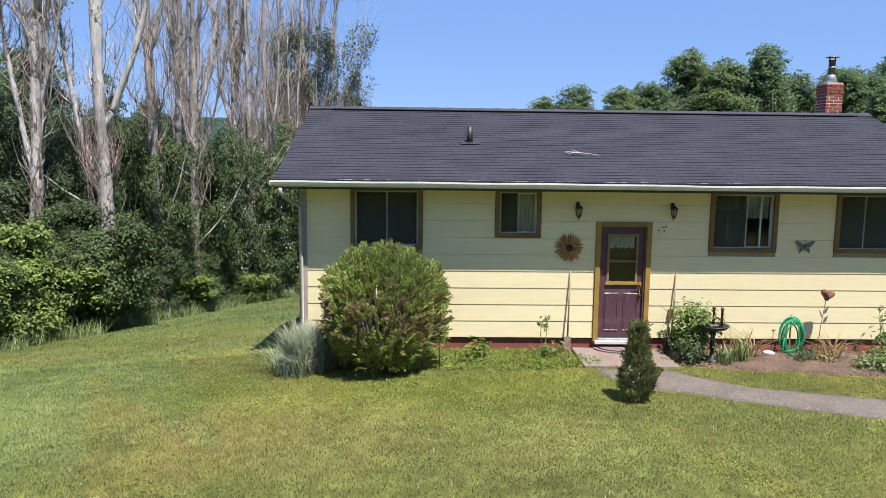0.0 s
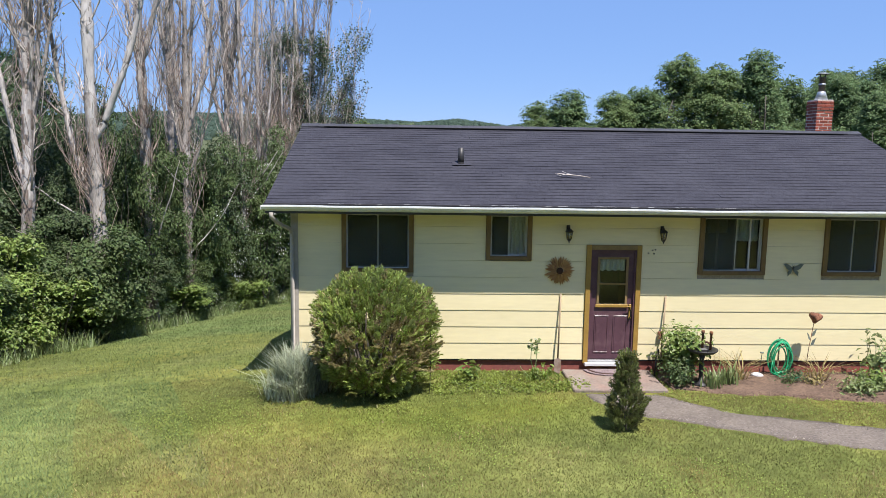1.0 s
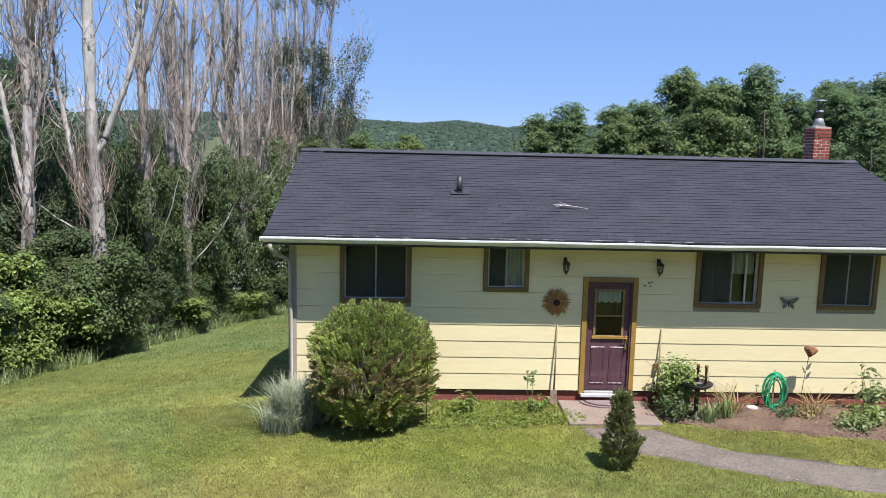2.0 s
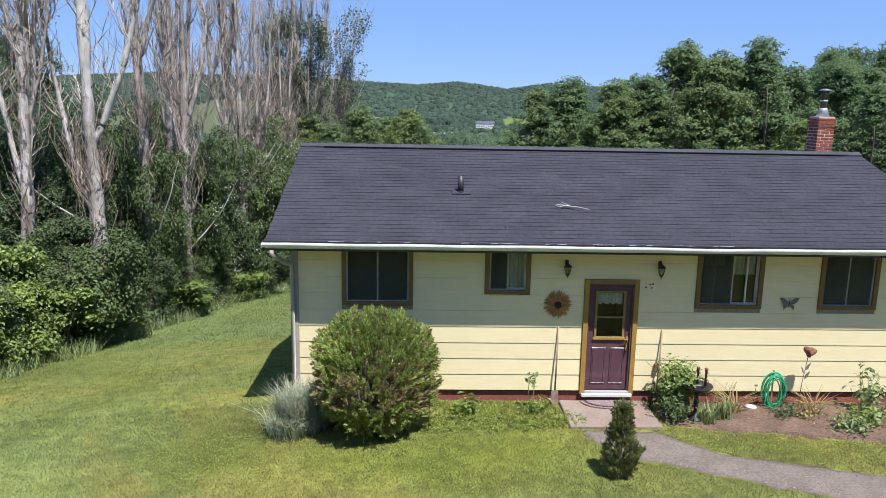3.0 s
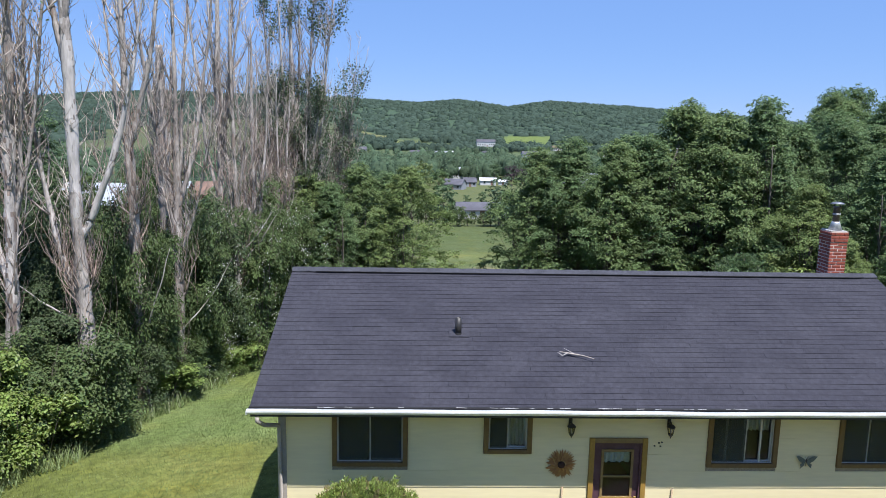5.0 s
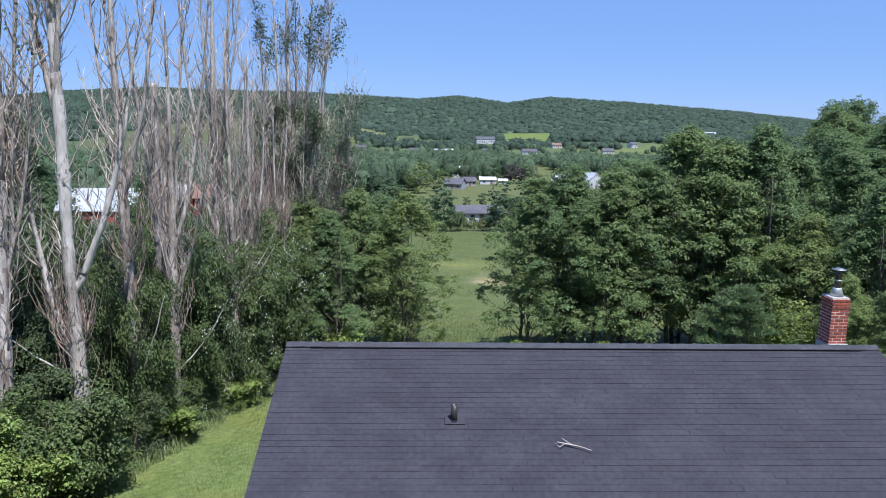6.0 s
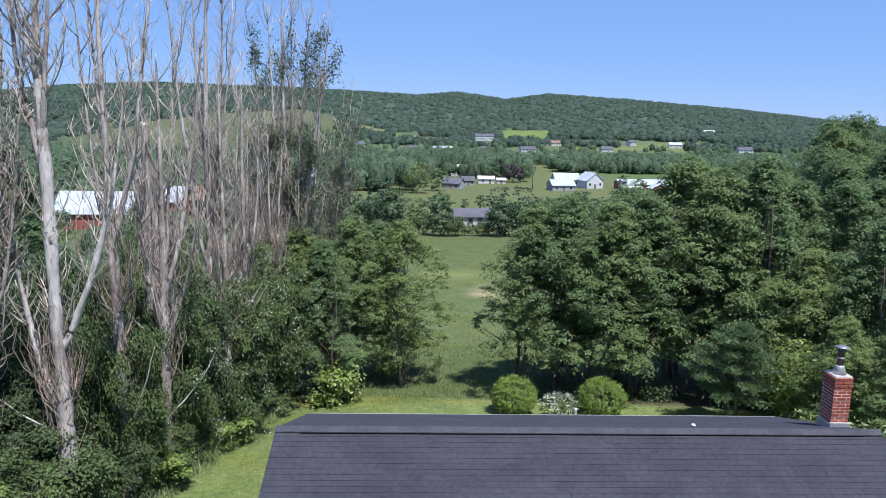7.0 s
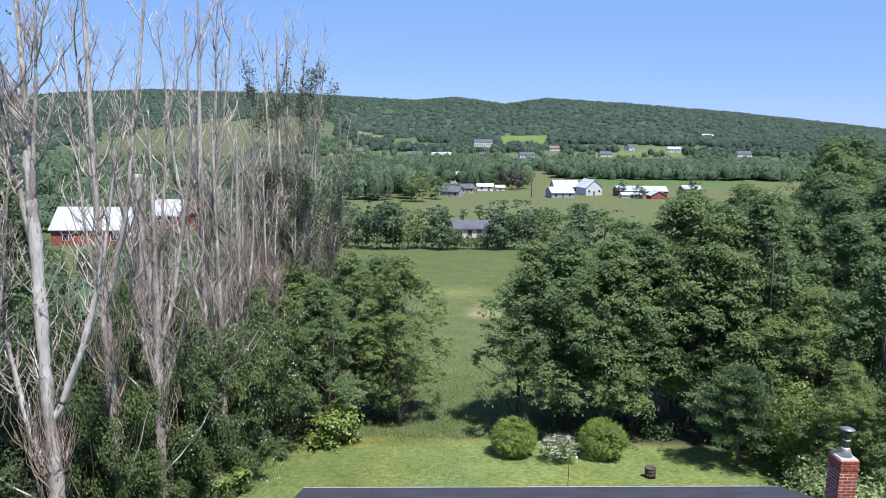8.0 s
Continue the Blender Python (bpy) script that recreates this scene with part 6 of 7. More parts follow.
def butterfly():
    t = thing("butterfly_ornament", (3.68, -0.03, 1.9), "dark tin butterfly ornament fixed to the wall", "wall ornament")
    for s in (-1, 1):
        for nm, pts in (("upper_wing", [(0.01, 0.02), (0.05, 0.06), (0.12, 0.1), (0.18, 0.1), (0.15, 0.05), (0.12, 0.01), (0.07, -0.02), (0.015, -0.01)]),
                        ("lower_wing", [(0.012, -0.01), (0.06, -0.02), (0.1, -0.05), (0.09, -0.09), (0.1, -0.13), (0.07, -0.1), (0.035, -0.07)])):
            bm = bmesh.new()
            f = bm.faces.new([bm.verts.new((s * x, -0.01 - 0.25 * x * 0.4, z)) for x, z in pts])
            ext = bmesh.ops.extrude_face_region(bm, geom=[f])
            for v in ext["geom"]:
                if isinstance(v, bmesh.types.BMVert):
                    v.co.y += 0.004
            bmesh.ops.recalc_face_normals(bm, faces=bm.faces[:])
            part(nm, bm, M["butterfly"], t)
    tubes("body", [[((0, -0.012, 0.05), 0.004), ((0, -0.014, 0.02), 0.011), ((0, -0.012, -0.08), 0.004)]], M["iron"], t, "", 6)
    tubes("feelers", [[((0, -0.012, 0.05), 0.002), ((-0.03, -0.015, 0.1), 0.002)], [((0, -0.012, 0.05), 0.002), ((0.03, -0.015, 0.1), 0.002)]], M["iron"], t, "", 4)


butterfly()


def long_tool(name, foot_at, head_at, label, blade):
    t = thing(name, foot_at, label, "garden tool")
    f, h = Vector(foot_at), Vector(head_at) - Vector(foot_at)
    up = h.normalized()
    tubes("handle", [[(up * 0.25, 0.016), (h * 0.6, 0.015), (h, 0.014)]], M["wood"], t, "weathered wooden handle", 7)
    if blade == "spade":
        bm = bmesh.new()
        outline = [(-0.06, 0.27), (-0.064, 0.12), (-0.045, 0.03), (0, -0.01), (0.045, 0.03), (0.064, 0.12), (0.06, 0.27), (0.02, 0.29), (-0.02, 0.29)]
        f = bm.faces.new([bm.verts.new((x, -0.02 + 2.0 * x * x, z)) for x, z in outline])
        ext = bmesh.ops.extrude_face_region(bm, geom=[f])
        for v in ext["geom"]:
            if isinstance(v, bmesh.types.BMVert):
                v.co.y += 0.005
        bmesh.ops.recalc_face_normals(bm, faces=bm.faces[:])
        part("blade", bm, M["spade"], t, "worn steel blade")
    else:
        for dx in (-0.06, 0, 0.06):
            tubes("tine", [[((dx, -0.01, 0.0), 0.005), ((dx, 0.0, 0.2), 0.006), ((0, 0.0, 0.27), 0.007)]], M["iron"], t, "", 5)


long_tool("shovel", (-0.475, -0.17, 0.01), (-0.43, -0.03, 1.43), "long-handled shovel leaning against the wall", "spade")
long_tool("garden_fork", (1.36, -0.16, 0.02), (1.44, -0.03, 1.40), "long-handled garden fork leaning against the wall", "fork")
o = thing("outlet_box", (1.37, -0.02, 0.63), "small brown weatherproof outlet box on the wall", "outlet box")
part("box", boxes((-0.035, 0.035, -0.045, 0.005, 0, 0.13), bevel=0.006), M["terracotta"], o)
part("lid", boxes((-0.04, 0.04, -0.052, -0.045, 0.005, 0.125), bevel=0.003), M["terracotta"], o)
for k, (x, h) in enumerate(((1.28, 0.42), (1.24, 0.3))):
    s = thing("edging_stake", (x, -0.25, 0.02), "short dark iron stake beside the stoop", "stake")
    tubes("rod", [[((0, 0, -0.05), 0.013), ((0.01, 0.01, h), 0.011)]], M["iron"], s, "", 6)
    part("finial", revolve([(0, 0.06), (0.012, 0.04), (0.02, 0.02), (0.01, 0)], 8), M["iron"], s, "", (0.01, 0.01, h))


def birdbath():
    x, y = 1.82, -0.86
    t = thing("birdbath", (x, y, lz(x, y) + 0.03), "dark cast-iron birdbath with an old hand pump top", "birdbath")
    part("pedestal", revolve([(0, 0), (0.13, 0), (0.12, 0.03), (0.045, 0.07), (0.03, 0.2), (0.045, 0.3), (0.03, 0.42), (0.06, 0.54), (0, 0.54)], 14), M["iron"], t, "", None, True)
    part("bowl", revolve([(0, 0.53), (0.08, 0.535), (0.2, 0.57), (0.245, 0.61), (0.25, 0.63), (0.235, 0.625), (0.19, 0.59), (0.08, 0.56), (0, 0.555)], 22), M["iron"], t, "shallow round bowl", None, True)
    part("pump_base", boxes((-0.09, 0.09, -0.05, 0.05, 0.56, 0.64), bevel=0.015), M["iron"], t)
    for dx, h in ((0.0, 0.94), (0.14, 0.92)):
        part("pump_post", revolve([(0, 0.6), (0.022, 0.6), (0.02, h - 0.06), (0.03, h - 0.05), (0.03, h - 0.01), (0.02, h), (0, h)], 10), M["rust"], t, "rusty upright pipe", (dx, 0.02, 0), True)
    tubes("pump_spout", [[((0.0, 0.02, 0.72), 0.018), ((0.07, 0.02, 0.74), 0.018), ((0.14, 0.02, 0.7), 0.018)]], M["rust"], t, "", 7)


birdbath()


def hose():
    x, y = 3.45, -0.28
    t = thing("garden_hose", (x, y, lz(x, y) + 0.02), "coil of bright green garden hose hung on a stake", "hose")
    g = np.random.default_rng(160)
    for k in range(9):
        rx, rz = 0.165 + g.normal() * 0.025, 0.285 + g.normal() * 0.025
        cx, cz = g.normal() * 0.02, 0.315 + g.normal() * 0.02
        yy = -0.05 + 0.018 * k * 0.7
        loop = [((cx + rx * math.sin(a), yy + 0.01 * math.sin(a * 2 + k), cz + rz * math.cos(a) * (1.05 if math.cos(a) < 0 else 1)), 0.0125) for a in np.linspace(0.05 * k, 6.28 + 0.05 * k, 28)]
        tubes("coil", [loop], M["hose"], t, "", 6)
    tubes("loose_end", [[((-0.16, -0.05, 0.3), 0.0125), ((-0.2, -0.1, 0.1), 0.0125), ((-0.05, -0.16, 0.02), 0.0125), ((0.2, -0.2, 0.015), 0.0125), ((0.3, -0.12, 0.015), 0.0125)]], M["hose"], t, "", 6)
    part("stake", boxes((-0.012, 0.012, 0.06, 0.08, -0.03, 0.68), bevel=0.003), M["wood"], t, "pale wooden stake")
    tubes("hook", [[((0, 0.06, 0.6), 0.008), ((0, -0.04, 0.57), 0.008), ((0, -0.07, 0.6), 0.008)]], M["iron"], t, "", 5)


hose()


def heart_stake():
    x, y = 3.95, -0.32
    t = thing("heart_stake", (x, y, lz(x, y)), "terracotta tulip-like bowl ornament, simplified to a heart, on a thin garden stake", "garden ornament")
    tubes("rod", [[((-0.06, 0, 0.0), 0.006), ((-0.03, 0, 0.5), 0.006), ((0.03, 0, 1.0), 0.006)]], M["rust"], t, "", 5)
    # a heart outline stands in for the tulip-like bowl with its pebbly top
    bm = bmesh.new()
    ring = []
    for k in range(32):
        a = 2 * math.pi * k / 32
        ring.append((0.0068 * 16 * math.sin(a) ** 3, 0.0068 * (13 * math.cos(a) - 5 * math.cos(2 * a) - 2 * math.cos(3 * a) - math.cos(4 * a))))
    layers = []
    for yy, s in ((-0.05, 0.55), (-0.035, 0.9), (0.0, 1.0), (0.035, 0.9), (0.05, 0.55)):
        layers.append([bm.verts.new((px * s, yy, pz * s + 0.003 * noise.noise(Vector((px * 60, yy * 60, pz * 60))))) for px, pz in ring])
    for a, b in zip(layers, layers[1:]):
        for k in range(32):
            bm.faces.new((a[k], a[(k + 1) % 32], b[(k + 1) % 32], b[k]))
    bm.faces.new(layers[0][::-1])
    bm.faces.new(layers[-1])
    bmesh.ops.recalc_face_normals(bm, faces=bm.faces[:])
    h = part("heart", bm, M["terracotta"], t, "rough terracotta heart shape standing in for a tulip-like bowl", (0.05, 0, 1.09), True)
    h.scale = (1.05, 1.4, 0.98)
    h.rotation_euler = (0, 0.2, 0.15)
    for s, z in ((1, 0.62), (-1, 0.72), (1, 0.78)):
        bm = bmesh.new()
        f = bm.faces.new([bm.verts.new(p) for p in ((0, 0, 0), (0.05 * s, -0.02, 0.04), (0.09 * s, -0.02, 0.16), (0.03 * s, 0.0, 0.1))])
        ext = bmesh.ops.extrude_face_region(bm, geom=[f])
        for v in ext["geom"]:
            if isinstance(v, bmesh.types.BMVert):
                v.co.y += 0.004
        bmesh.ops.recalc_face_normals(bm, faces=bm.faces[:])
        part("tin_leaf", bm, M["butterfly"], t, "dark tin leaf", (-0.005, 0, z - 0.05))


heart_stake()
w = thing("white_stone", (3.03, -0.33, 0.03), "flat white stone lying in the flower bed", "stone")
bm = bmesh.new()
bmesh.ops.create_icosphere(bm, subdivisions=2, radius=0.1)
for v in bm.verts:
    v.co = Vector((v.co.x * 1.1, v.co.y * 0.8, v.co.z * 0.45)) * (1 + 0.2 * noise.noise(v.co * 9))
part("stone", bm, M["white"], w, "", (0, 0, 0.03), True)
p = thing("garden_pick", (3.08, -0.3, 0.02), "thin dark garden pick with a small flower head", "garden ornament")
tubes("rod", [[((0, 0, 0), 0.006), ((0.03, 0, 0.42), 0.005)]], M["iron"], p, "", 5)
part("head", revolve([(0, 0.03), (0.03, 0.025), (0.035, 0.01), (0.0, 0.0)], 9), M["butterfly"], p, "", (0.03, 0, 0.42), True)


# ---- behind the house ----
def fire_barrel():
    x, y = 7.28, 18.9
    t = thing("burn_barrel", (x, y, lz(x, y)), "rusty steel burn barrel standing on the back lawn", "barrel")
    part("shell", revolve([(0.0, 0.0), (0.3, 0.0), (0.3, 0.2), (0.312, 0.215), (0.3, 0.23), (0.3, 0.42), (0.312, 0.435), (0.3, 0.45), (0.3, 0.6), (0.31, 0.62), (0.29, 0.62), (0.28, 0.2), (0, 0.2)], 20), M["char"], t, "", None, True)
    part("rim", revolve([(0.312, 0.6), (0.322, 0.62), (0.312, 0.635), (0.3, 0.62)], 20), M["char"], t, "", None, True)
    t.scale = (0.75, 0.75, 0.72)


fire_barrel()
x, y = 3.35, 17.0
t = thing("shepherd_hook", (x, y, lz(x, y)), "thin iron shepherd's hook with a hanging feeder", "plant hook")
tubes("pole", [[((0, 0, -0.1), 0.013), ((0.02, 0, 1.5), 0.012), ((0.06, 0, 1.75), 0.011), ((0.2, 0, 1.82), 0.01), ((0.3, 0, 1.72), 0.009), ((0.3, 0, 1.64), 0.008)]], M["iron"], t, "", 6)
part("feeder", revolve([(0, 0), (0.06, 0.01), (0.065, 0.03), (0.045, 0.04), (0.045, 0.2), (0.07, 0.21), (0.0, 0.28)], 10), M["galv"], t, "small hanging feeder", (0.3, 0, 1.36))
x, y = 7.2, 15.2
t = thing("board_pile", (x, y, lz(x, y)), "few pale boards lying on the back lawn", "boards")
for k in range(3):
    q = part("board", boxes((-0.8, 0.8, -0.06, 0.06, 0, 0.03), bevel=0.004), M["wood"], t, "", (0.1 * k, 0.15 * k - 0.1, 0.01 + 0.02 * (k == 1)))
    q.rotation_euler = (0, 0, 0.08 * k - 0.05)


# ---- the valley and the hill ----
def stand(name, seed, X, Y, height, radius, quads, leaf, material, label, category="trees", sink=0.0, core=0.9, uneven=0.3):
    """Many far trees in one mesh: each a handful of leaf clumps over a rounded, uneven crown."""
    g = np.random.default_rng(seed)
    n = len(X)
    H = height * g.uniform(0.65, 1.25, n)
    R = radius * g.uniform(1 - uneven, 1 + uneven, n)
    Z = land(X, Y) - sink * H
    # a lumpy rounded mass for each crown, roughened by the leaf clumps outside it
    rings = [(0.98, -0.6, 5), (1.0, -0.05, 6), (0.72, 0.62, 5)]
    base, faces = [], []
    for r, h, m in rings:
        base += [(r * math.cos(6.2832 * (j + 0.5 * (m == 6)) / m), r * math.sin(6.2832 * (j + 0.5 * (m == 6)) / m), h) for j in range(m)]
    base.append((0, 0, 1.0))
    for (s0, m0), (s1, m1) in (((0, 5), (5, 6)), ((5, 6), (11, 5))):
        i = j = 0
        while i < m0 or j < m1:
            if j >= m1 or (i < m0 and i / m0 <= j / m1):
                faces.append((s0 + i % m0, s0 + (i + 1) % m0, s1 + j % m1))
                i += 1
            else:
                faces.append((s0 + i % m0, s1 + (j + 1) % m1, s1 + j % m1))
                j += 1
    faces += [(11 + j, 11 + (j + 1) % 5, 16) for j in range(5)]
    base, faces = np.array(base), np.array(faces)
    turn = g.uniform(0, 6.28, n)
    c, q = np.cos(turn)[:, None], np.sin(turn)[:, None]
    jit = g.uniform(0.7, 1.15, (n, len(base)))
    bx = (base[:, 0] * c - base[:, 1] * q) * jit * R[:, None] * core
    by = (base[:, 0] * q + base[:, 1] * c) * jit * R[:, None] * core
    bz = base[:, 2] * jit * H[:, None] * 0.46
    V0 = np.stack([X[:, None] + bx, Y[:, None] + by, (Z + H * 0.5)[:, None] + bz], 2).reshape(-1, 3)
    F0 = (np.arange(n)[:, None, None] * len(base) + faces[None]).reshape(-1, 3)
    k = np.repeat(np.arange(n), quads)
    d = unit(g.normal(size=(len(k), 3)) + np.array([0, -0.25, 0.35]))
    rr = g.uniform(0.82, 1.08, len(k))
    P = np.stack([X[k] + d[:, 0] * R[k] * rr, Y[k] + d[:, 1] * R[k] * rr, Z[k] + H[k] * 0.52 + d[:, 2] * H[k] * 0.5 * rr], 1)
    N = d * 1.0 + np.array([0, -0.1, 0.5]) + g.normal(size=d.shape) * 0.35
    V, F = leaf_arrays(g, P, N, leaf, 0.8, 0.18)
    ob = raw(name, V0.tolist() + V.tolist(), F0.tolist() + (F + len(V0)).tolist(), M[material], smooth=True)
    return tagged(ob, label, category, kind="stuff")


def scatter(seed, n, x0, x1, y0, y1, keep=None):
    g = np.random.default_rng(seed)
    X, Y = g.uniform(x0, x1, n), g.uniform(y0, y1, n)
    if keep is not None:
        m = keep(X, Y)
        X, Y = X[m], Y[m]
    return X, Y


def hill_mask(X, Y):
    u = X / (Y + 10)
    m = np.abs(u) < 0.68
    for u0, u1, y0, y1 in ((-0.46, -0.115, 500, 1030), (-0.087, -0.043, 895, 1015), (-0.04, 0.0, 840, 960), (0.0, 0.04, 800, 900), (0.108, 0.178, 875, 1045), (0.2, 0.29, 735, 800), (0.3, 0.36, 770, 850)):
        m &= ~((u > u0) & (u < u1) & (Y > y0) & (Y < y1))
    return m


X, Y = scatter(201, 15000, -1500, 1450, 960, 2080, hill_mask)
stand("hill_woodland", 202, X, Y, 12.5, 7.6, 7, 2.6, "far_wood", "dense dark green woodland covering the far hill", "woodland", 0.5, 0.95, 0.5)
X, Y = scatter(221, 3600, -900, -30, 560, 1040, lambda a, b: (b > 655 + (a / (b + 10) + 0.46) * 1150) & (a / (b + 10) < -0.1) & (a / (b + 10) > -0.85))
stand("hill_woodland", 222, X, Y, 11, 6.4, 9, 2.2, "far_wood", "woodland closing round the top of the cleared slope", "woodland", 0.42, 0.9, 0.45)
FAR_HOUSES = [(17.5, 698), (28, 702), (61, 708), (105, 717), (243, 838), (287, 815), (150, 816), (345, 766), (190, 742), (74.6, 868)]


def open_view(X, Y):
    """True off the gardens in front of the far houses."""
    return ~np.any([(np.abs(X / Y - a / b) < 13 / b) & (Y < b + 6) & (Y > b - 90) for a, b in FAR_HOUSES], axis=0)


X, Y = scatter(203, 3800, -700, 700, 765, 960, hill_mask)
keep = (np.sin(X * 0.013 + 1) + np.sin(Y * 0.04 + X * 0.006) > -0.55) & open_view(X, Y)
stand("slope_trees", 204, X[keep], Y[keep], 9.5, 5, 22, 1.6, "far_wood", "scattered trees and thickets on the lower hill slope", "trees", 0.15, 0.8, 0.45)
X, Y = scatter(223, 420, -120, 480, 640, 770, lambda a, b: (np.sin(a * 0.05) + np.sin(b * 0.09 + a * 0.02) > -0.2) & open_view(a, b))
stand("slope_trees", 224, X, Y, 8, 4.2, 30, 1.2, "far_tree", "garden trees and hedges among the hillside houses", "trees", 0.1, 0.75, 0.45)
X, Y = scatter(205, 1500, 90, 520, 462, 560)
stand("valley_belt", 206, X, Y, 10.5, 5, 44, 1.15, "far_tree", "long dark belt of trees across the valley floor", "trees", 0.1, 0.78, 0.45)
X, Y = scatter(207, 1100, -140, 420, 545, 630, lambda a, b: np.sin(a * 0.03) + np.cos(b * 0.05 + a * 0.01) > -0.5)
stand("valley_belt", 208, X, Y, 6.5, 4.6, 34, 1.1, "far_tree", "broad belt of trees below the hillside houses", "trees", 0.0, 0.78, 0.45)
X, Y = scatter(209, 420, -95, 4, 288, 470, lambda a, b: (a < -6) | (b > 330))
stand("valley_copse", 210, X, Y, 12, 4.6, 80, 0.85, "far_tree", "mixed leafy copse in the valley", "trees", 0.0, 0.75, 0.4)
X, Y = scatter(211, 240, -2, 62, 385, 560)
stand("valley_copse", 212, X, Y, 12, 4.6, 76, 0.9, "far_tree", "leafy copse behind the white farm buildings", "trees", 0.0, 0.75, 0.4)
X, Y = scatter(213, 700, -330, -70, 250, 520, lambda a, b: b > 230 - 0.2 * a)
stand("valley_copse", 214, X, Y, 11, 4.6, 48, 1.0, "far_tree", "leafy copse beyond the red barns", "trees", 0.0, 0.75, 0.4)
X, Y = scatter(215, 160, -110, -36, 150, 240)
stand("valley_thicket", 216, X, Y, 7, 3.2, 60, 0.8, "far_tree", "thicket round the red barns", "trees")


X, Y = scatter(217, 150, -48, -13.5, 33, 112, lambda a, b: a < -13.5 - 0.16 * (b - 33))
stand("field_thicket", 218, X, Y, 4.6, 2.4, 120, 0.45, "far_tree", "thicket of bushes beyond the dead poplars", "bushes")


# unseen trees behind the camera, added to cut sky light on the front wall
X, Y = scatter(219, 46, -46, 46, -38, -25)
stand("roadside_trees", 220, X, Y, 13, 3.4, 640, 0.42, "far_tree", "unseen row of leafy trees facing the house, added to block low sky light", "trees")


def valley_tree(seed, h, r, n, leaf, material, label):
    g = np.random.default_rng(seed)
    t = thing("valley_tree", (0, 0, 0), label, "tree", "valley trees")
    tubes("trunk", [bend(g, (0, 0, -0.3), (0, 0, h * 0.7), 0.16, 0.04, 4, 0.04)] + [bend(g, (0, 0, h * 0.25), (math.cos(a) * r * 0.6, math.sin(a) * r * 0.6, h * 0.6), 0.07, 0.02, 3) for a in (0.3, 2.2, 4.4)], M["bark"], t, "", 5)
    foliage("crown", g, (r, r, h * 0.5), n // 16, 16, r * 0.13, leaf, M[material], t, "", (0, 0, h * 0.54), inner=0.4, lump=0.28, low=-0.9)
    return t


VT = [valley_tree(301, 7.5, 3.0, 1100, 0.55, "far_tree", "leafy tree in the hedgerow below the hay field"),
      valley_tree(302, 6.5, 2.6, 1000, 0.55, "leaf_maple", "rounded green tree in the hedgerow below the hay field"),
      valley_tree(303, 8.5, 2.2, 1000, 0.55, "leaf_deep", "dark pointed tree in the hedgerow below the hay field"),
      valley_tree(304, 4.2, 2.6, 1000, 0.42, "leaf_hedge", "low bushy tree in the hedgerow below the hay field"),
      valley_tree(305, 13, 5.2, 1500, 0.9, "willow", "large pale willow in the valley"),
      valley_tree(306, 10, 3.6, 1000, 0.8, "purple", "dark purple-leaved tree by the farm")]
g = np.random.default_rng(17)
for x, y, k, s in ((-19, 122, 0, 1.0), (-16, 125, 3, 1.0), (-13.5, 124, 1, 1.0), (-10, 122, 0, 1.15), (-7.3, 121, 2, 1.0), (-4.6, 123, 3, 1.2), (-1.8, 125, 3, 1.1), (1.0, 121, 2, 0.98), (3.0, 122, 3, 1.0),
                   (4.9, 124, 3, 0.6), (6.6, 123, 3, 0.62), (8.4, 123, 3, 0.6), (10.2, 123, 3, 0.62), (12.2, 122, 0, 1.05), (14.3, 124, 1, 1.15), (16.6, 123, 0, 1.1), (20, 126, 3, 1.2), (24, 128, 1, 1.1), (28, 125, 0, 1.1), (33, 128, 1, 1.2),
                   (-23, 124, 1, 1.1), (-27, 121, 0, 1.1), (-31, 124, 3, 1.4), (-8.5, 135, 0, 1.05), (-12, 150, 1, 1.0), (-15, 140, 2, 0.9), (2.2, 137, 0, 0.9), (-20, 150, 0, 1.1), (19, 150, 1, 0.9), (22, 140, 2, 0.8)):
    place(VT[k], x + g.normal() * 0.3, y, s, g.uniform(0, 6), s * g.uniform(0.9, 1.1))
for x, y, k, s in ((-6, 178, 1, 0.75), (-2.5, 180, 1, 0.7), (0.5, 183, 2, 0.6), (15, 196, 2, 0.6), (21, 199, 2, 0.55), (10, 190, 2, 0.5), (26, 176, 3, 0.9), (30, 170, 1, 0.9), (34, 200, 3, 1.0), (40, 180, 1, 1.0), (46, 210, 3, 1.1),
                   (-3.5, 284, 4, 1.0), (5, 300, 1, 1.5), (44, 366, 5, 1.0), (48, 362, 5, 0.85), (36, 372, 2, 1.3), (52, 372, 1, 1.5), (98, 318, 1, 1.0), (93, 330, 0, 0.9), (112, 300, 3, 1.5), (120, 310, 0, 1.2)):
    place(VT[k], x, y, s, g.uniform(0, 6), s)
for p in VT:
    discard(p)


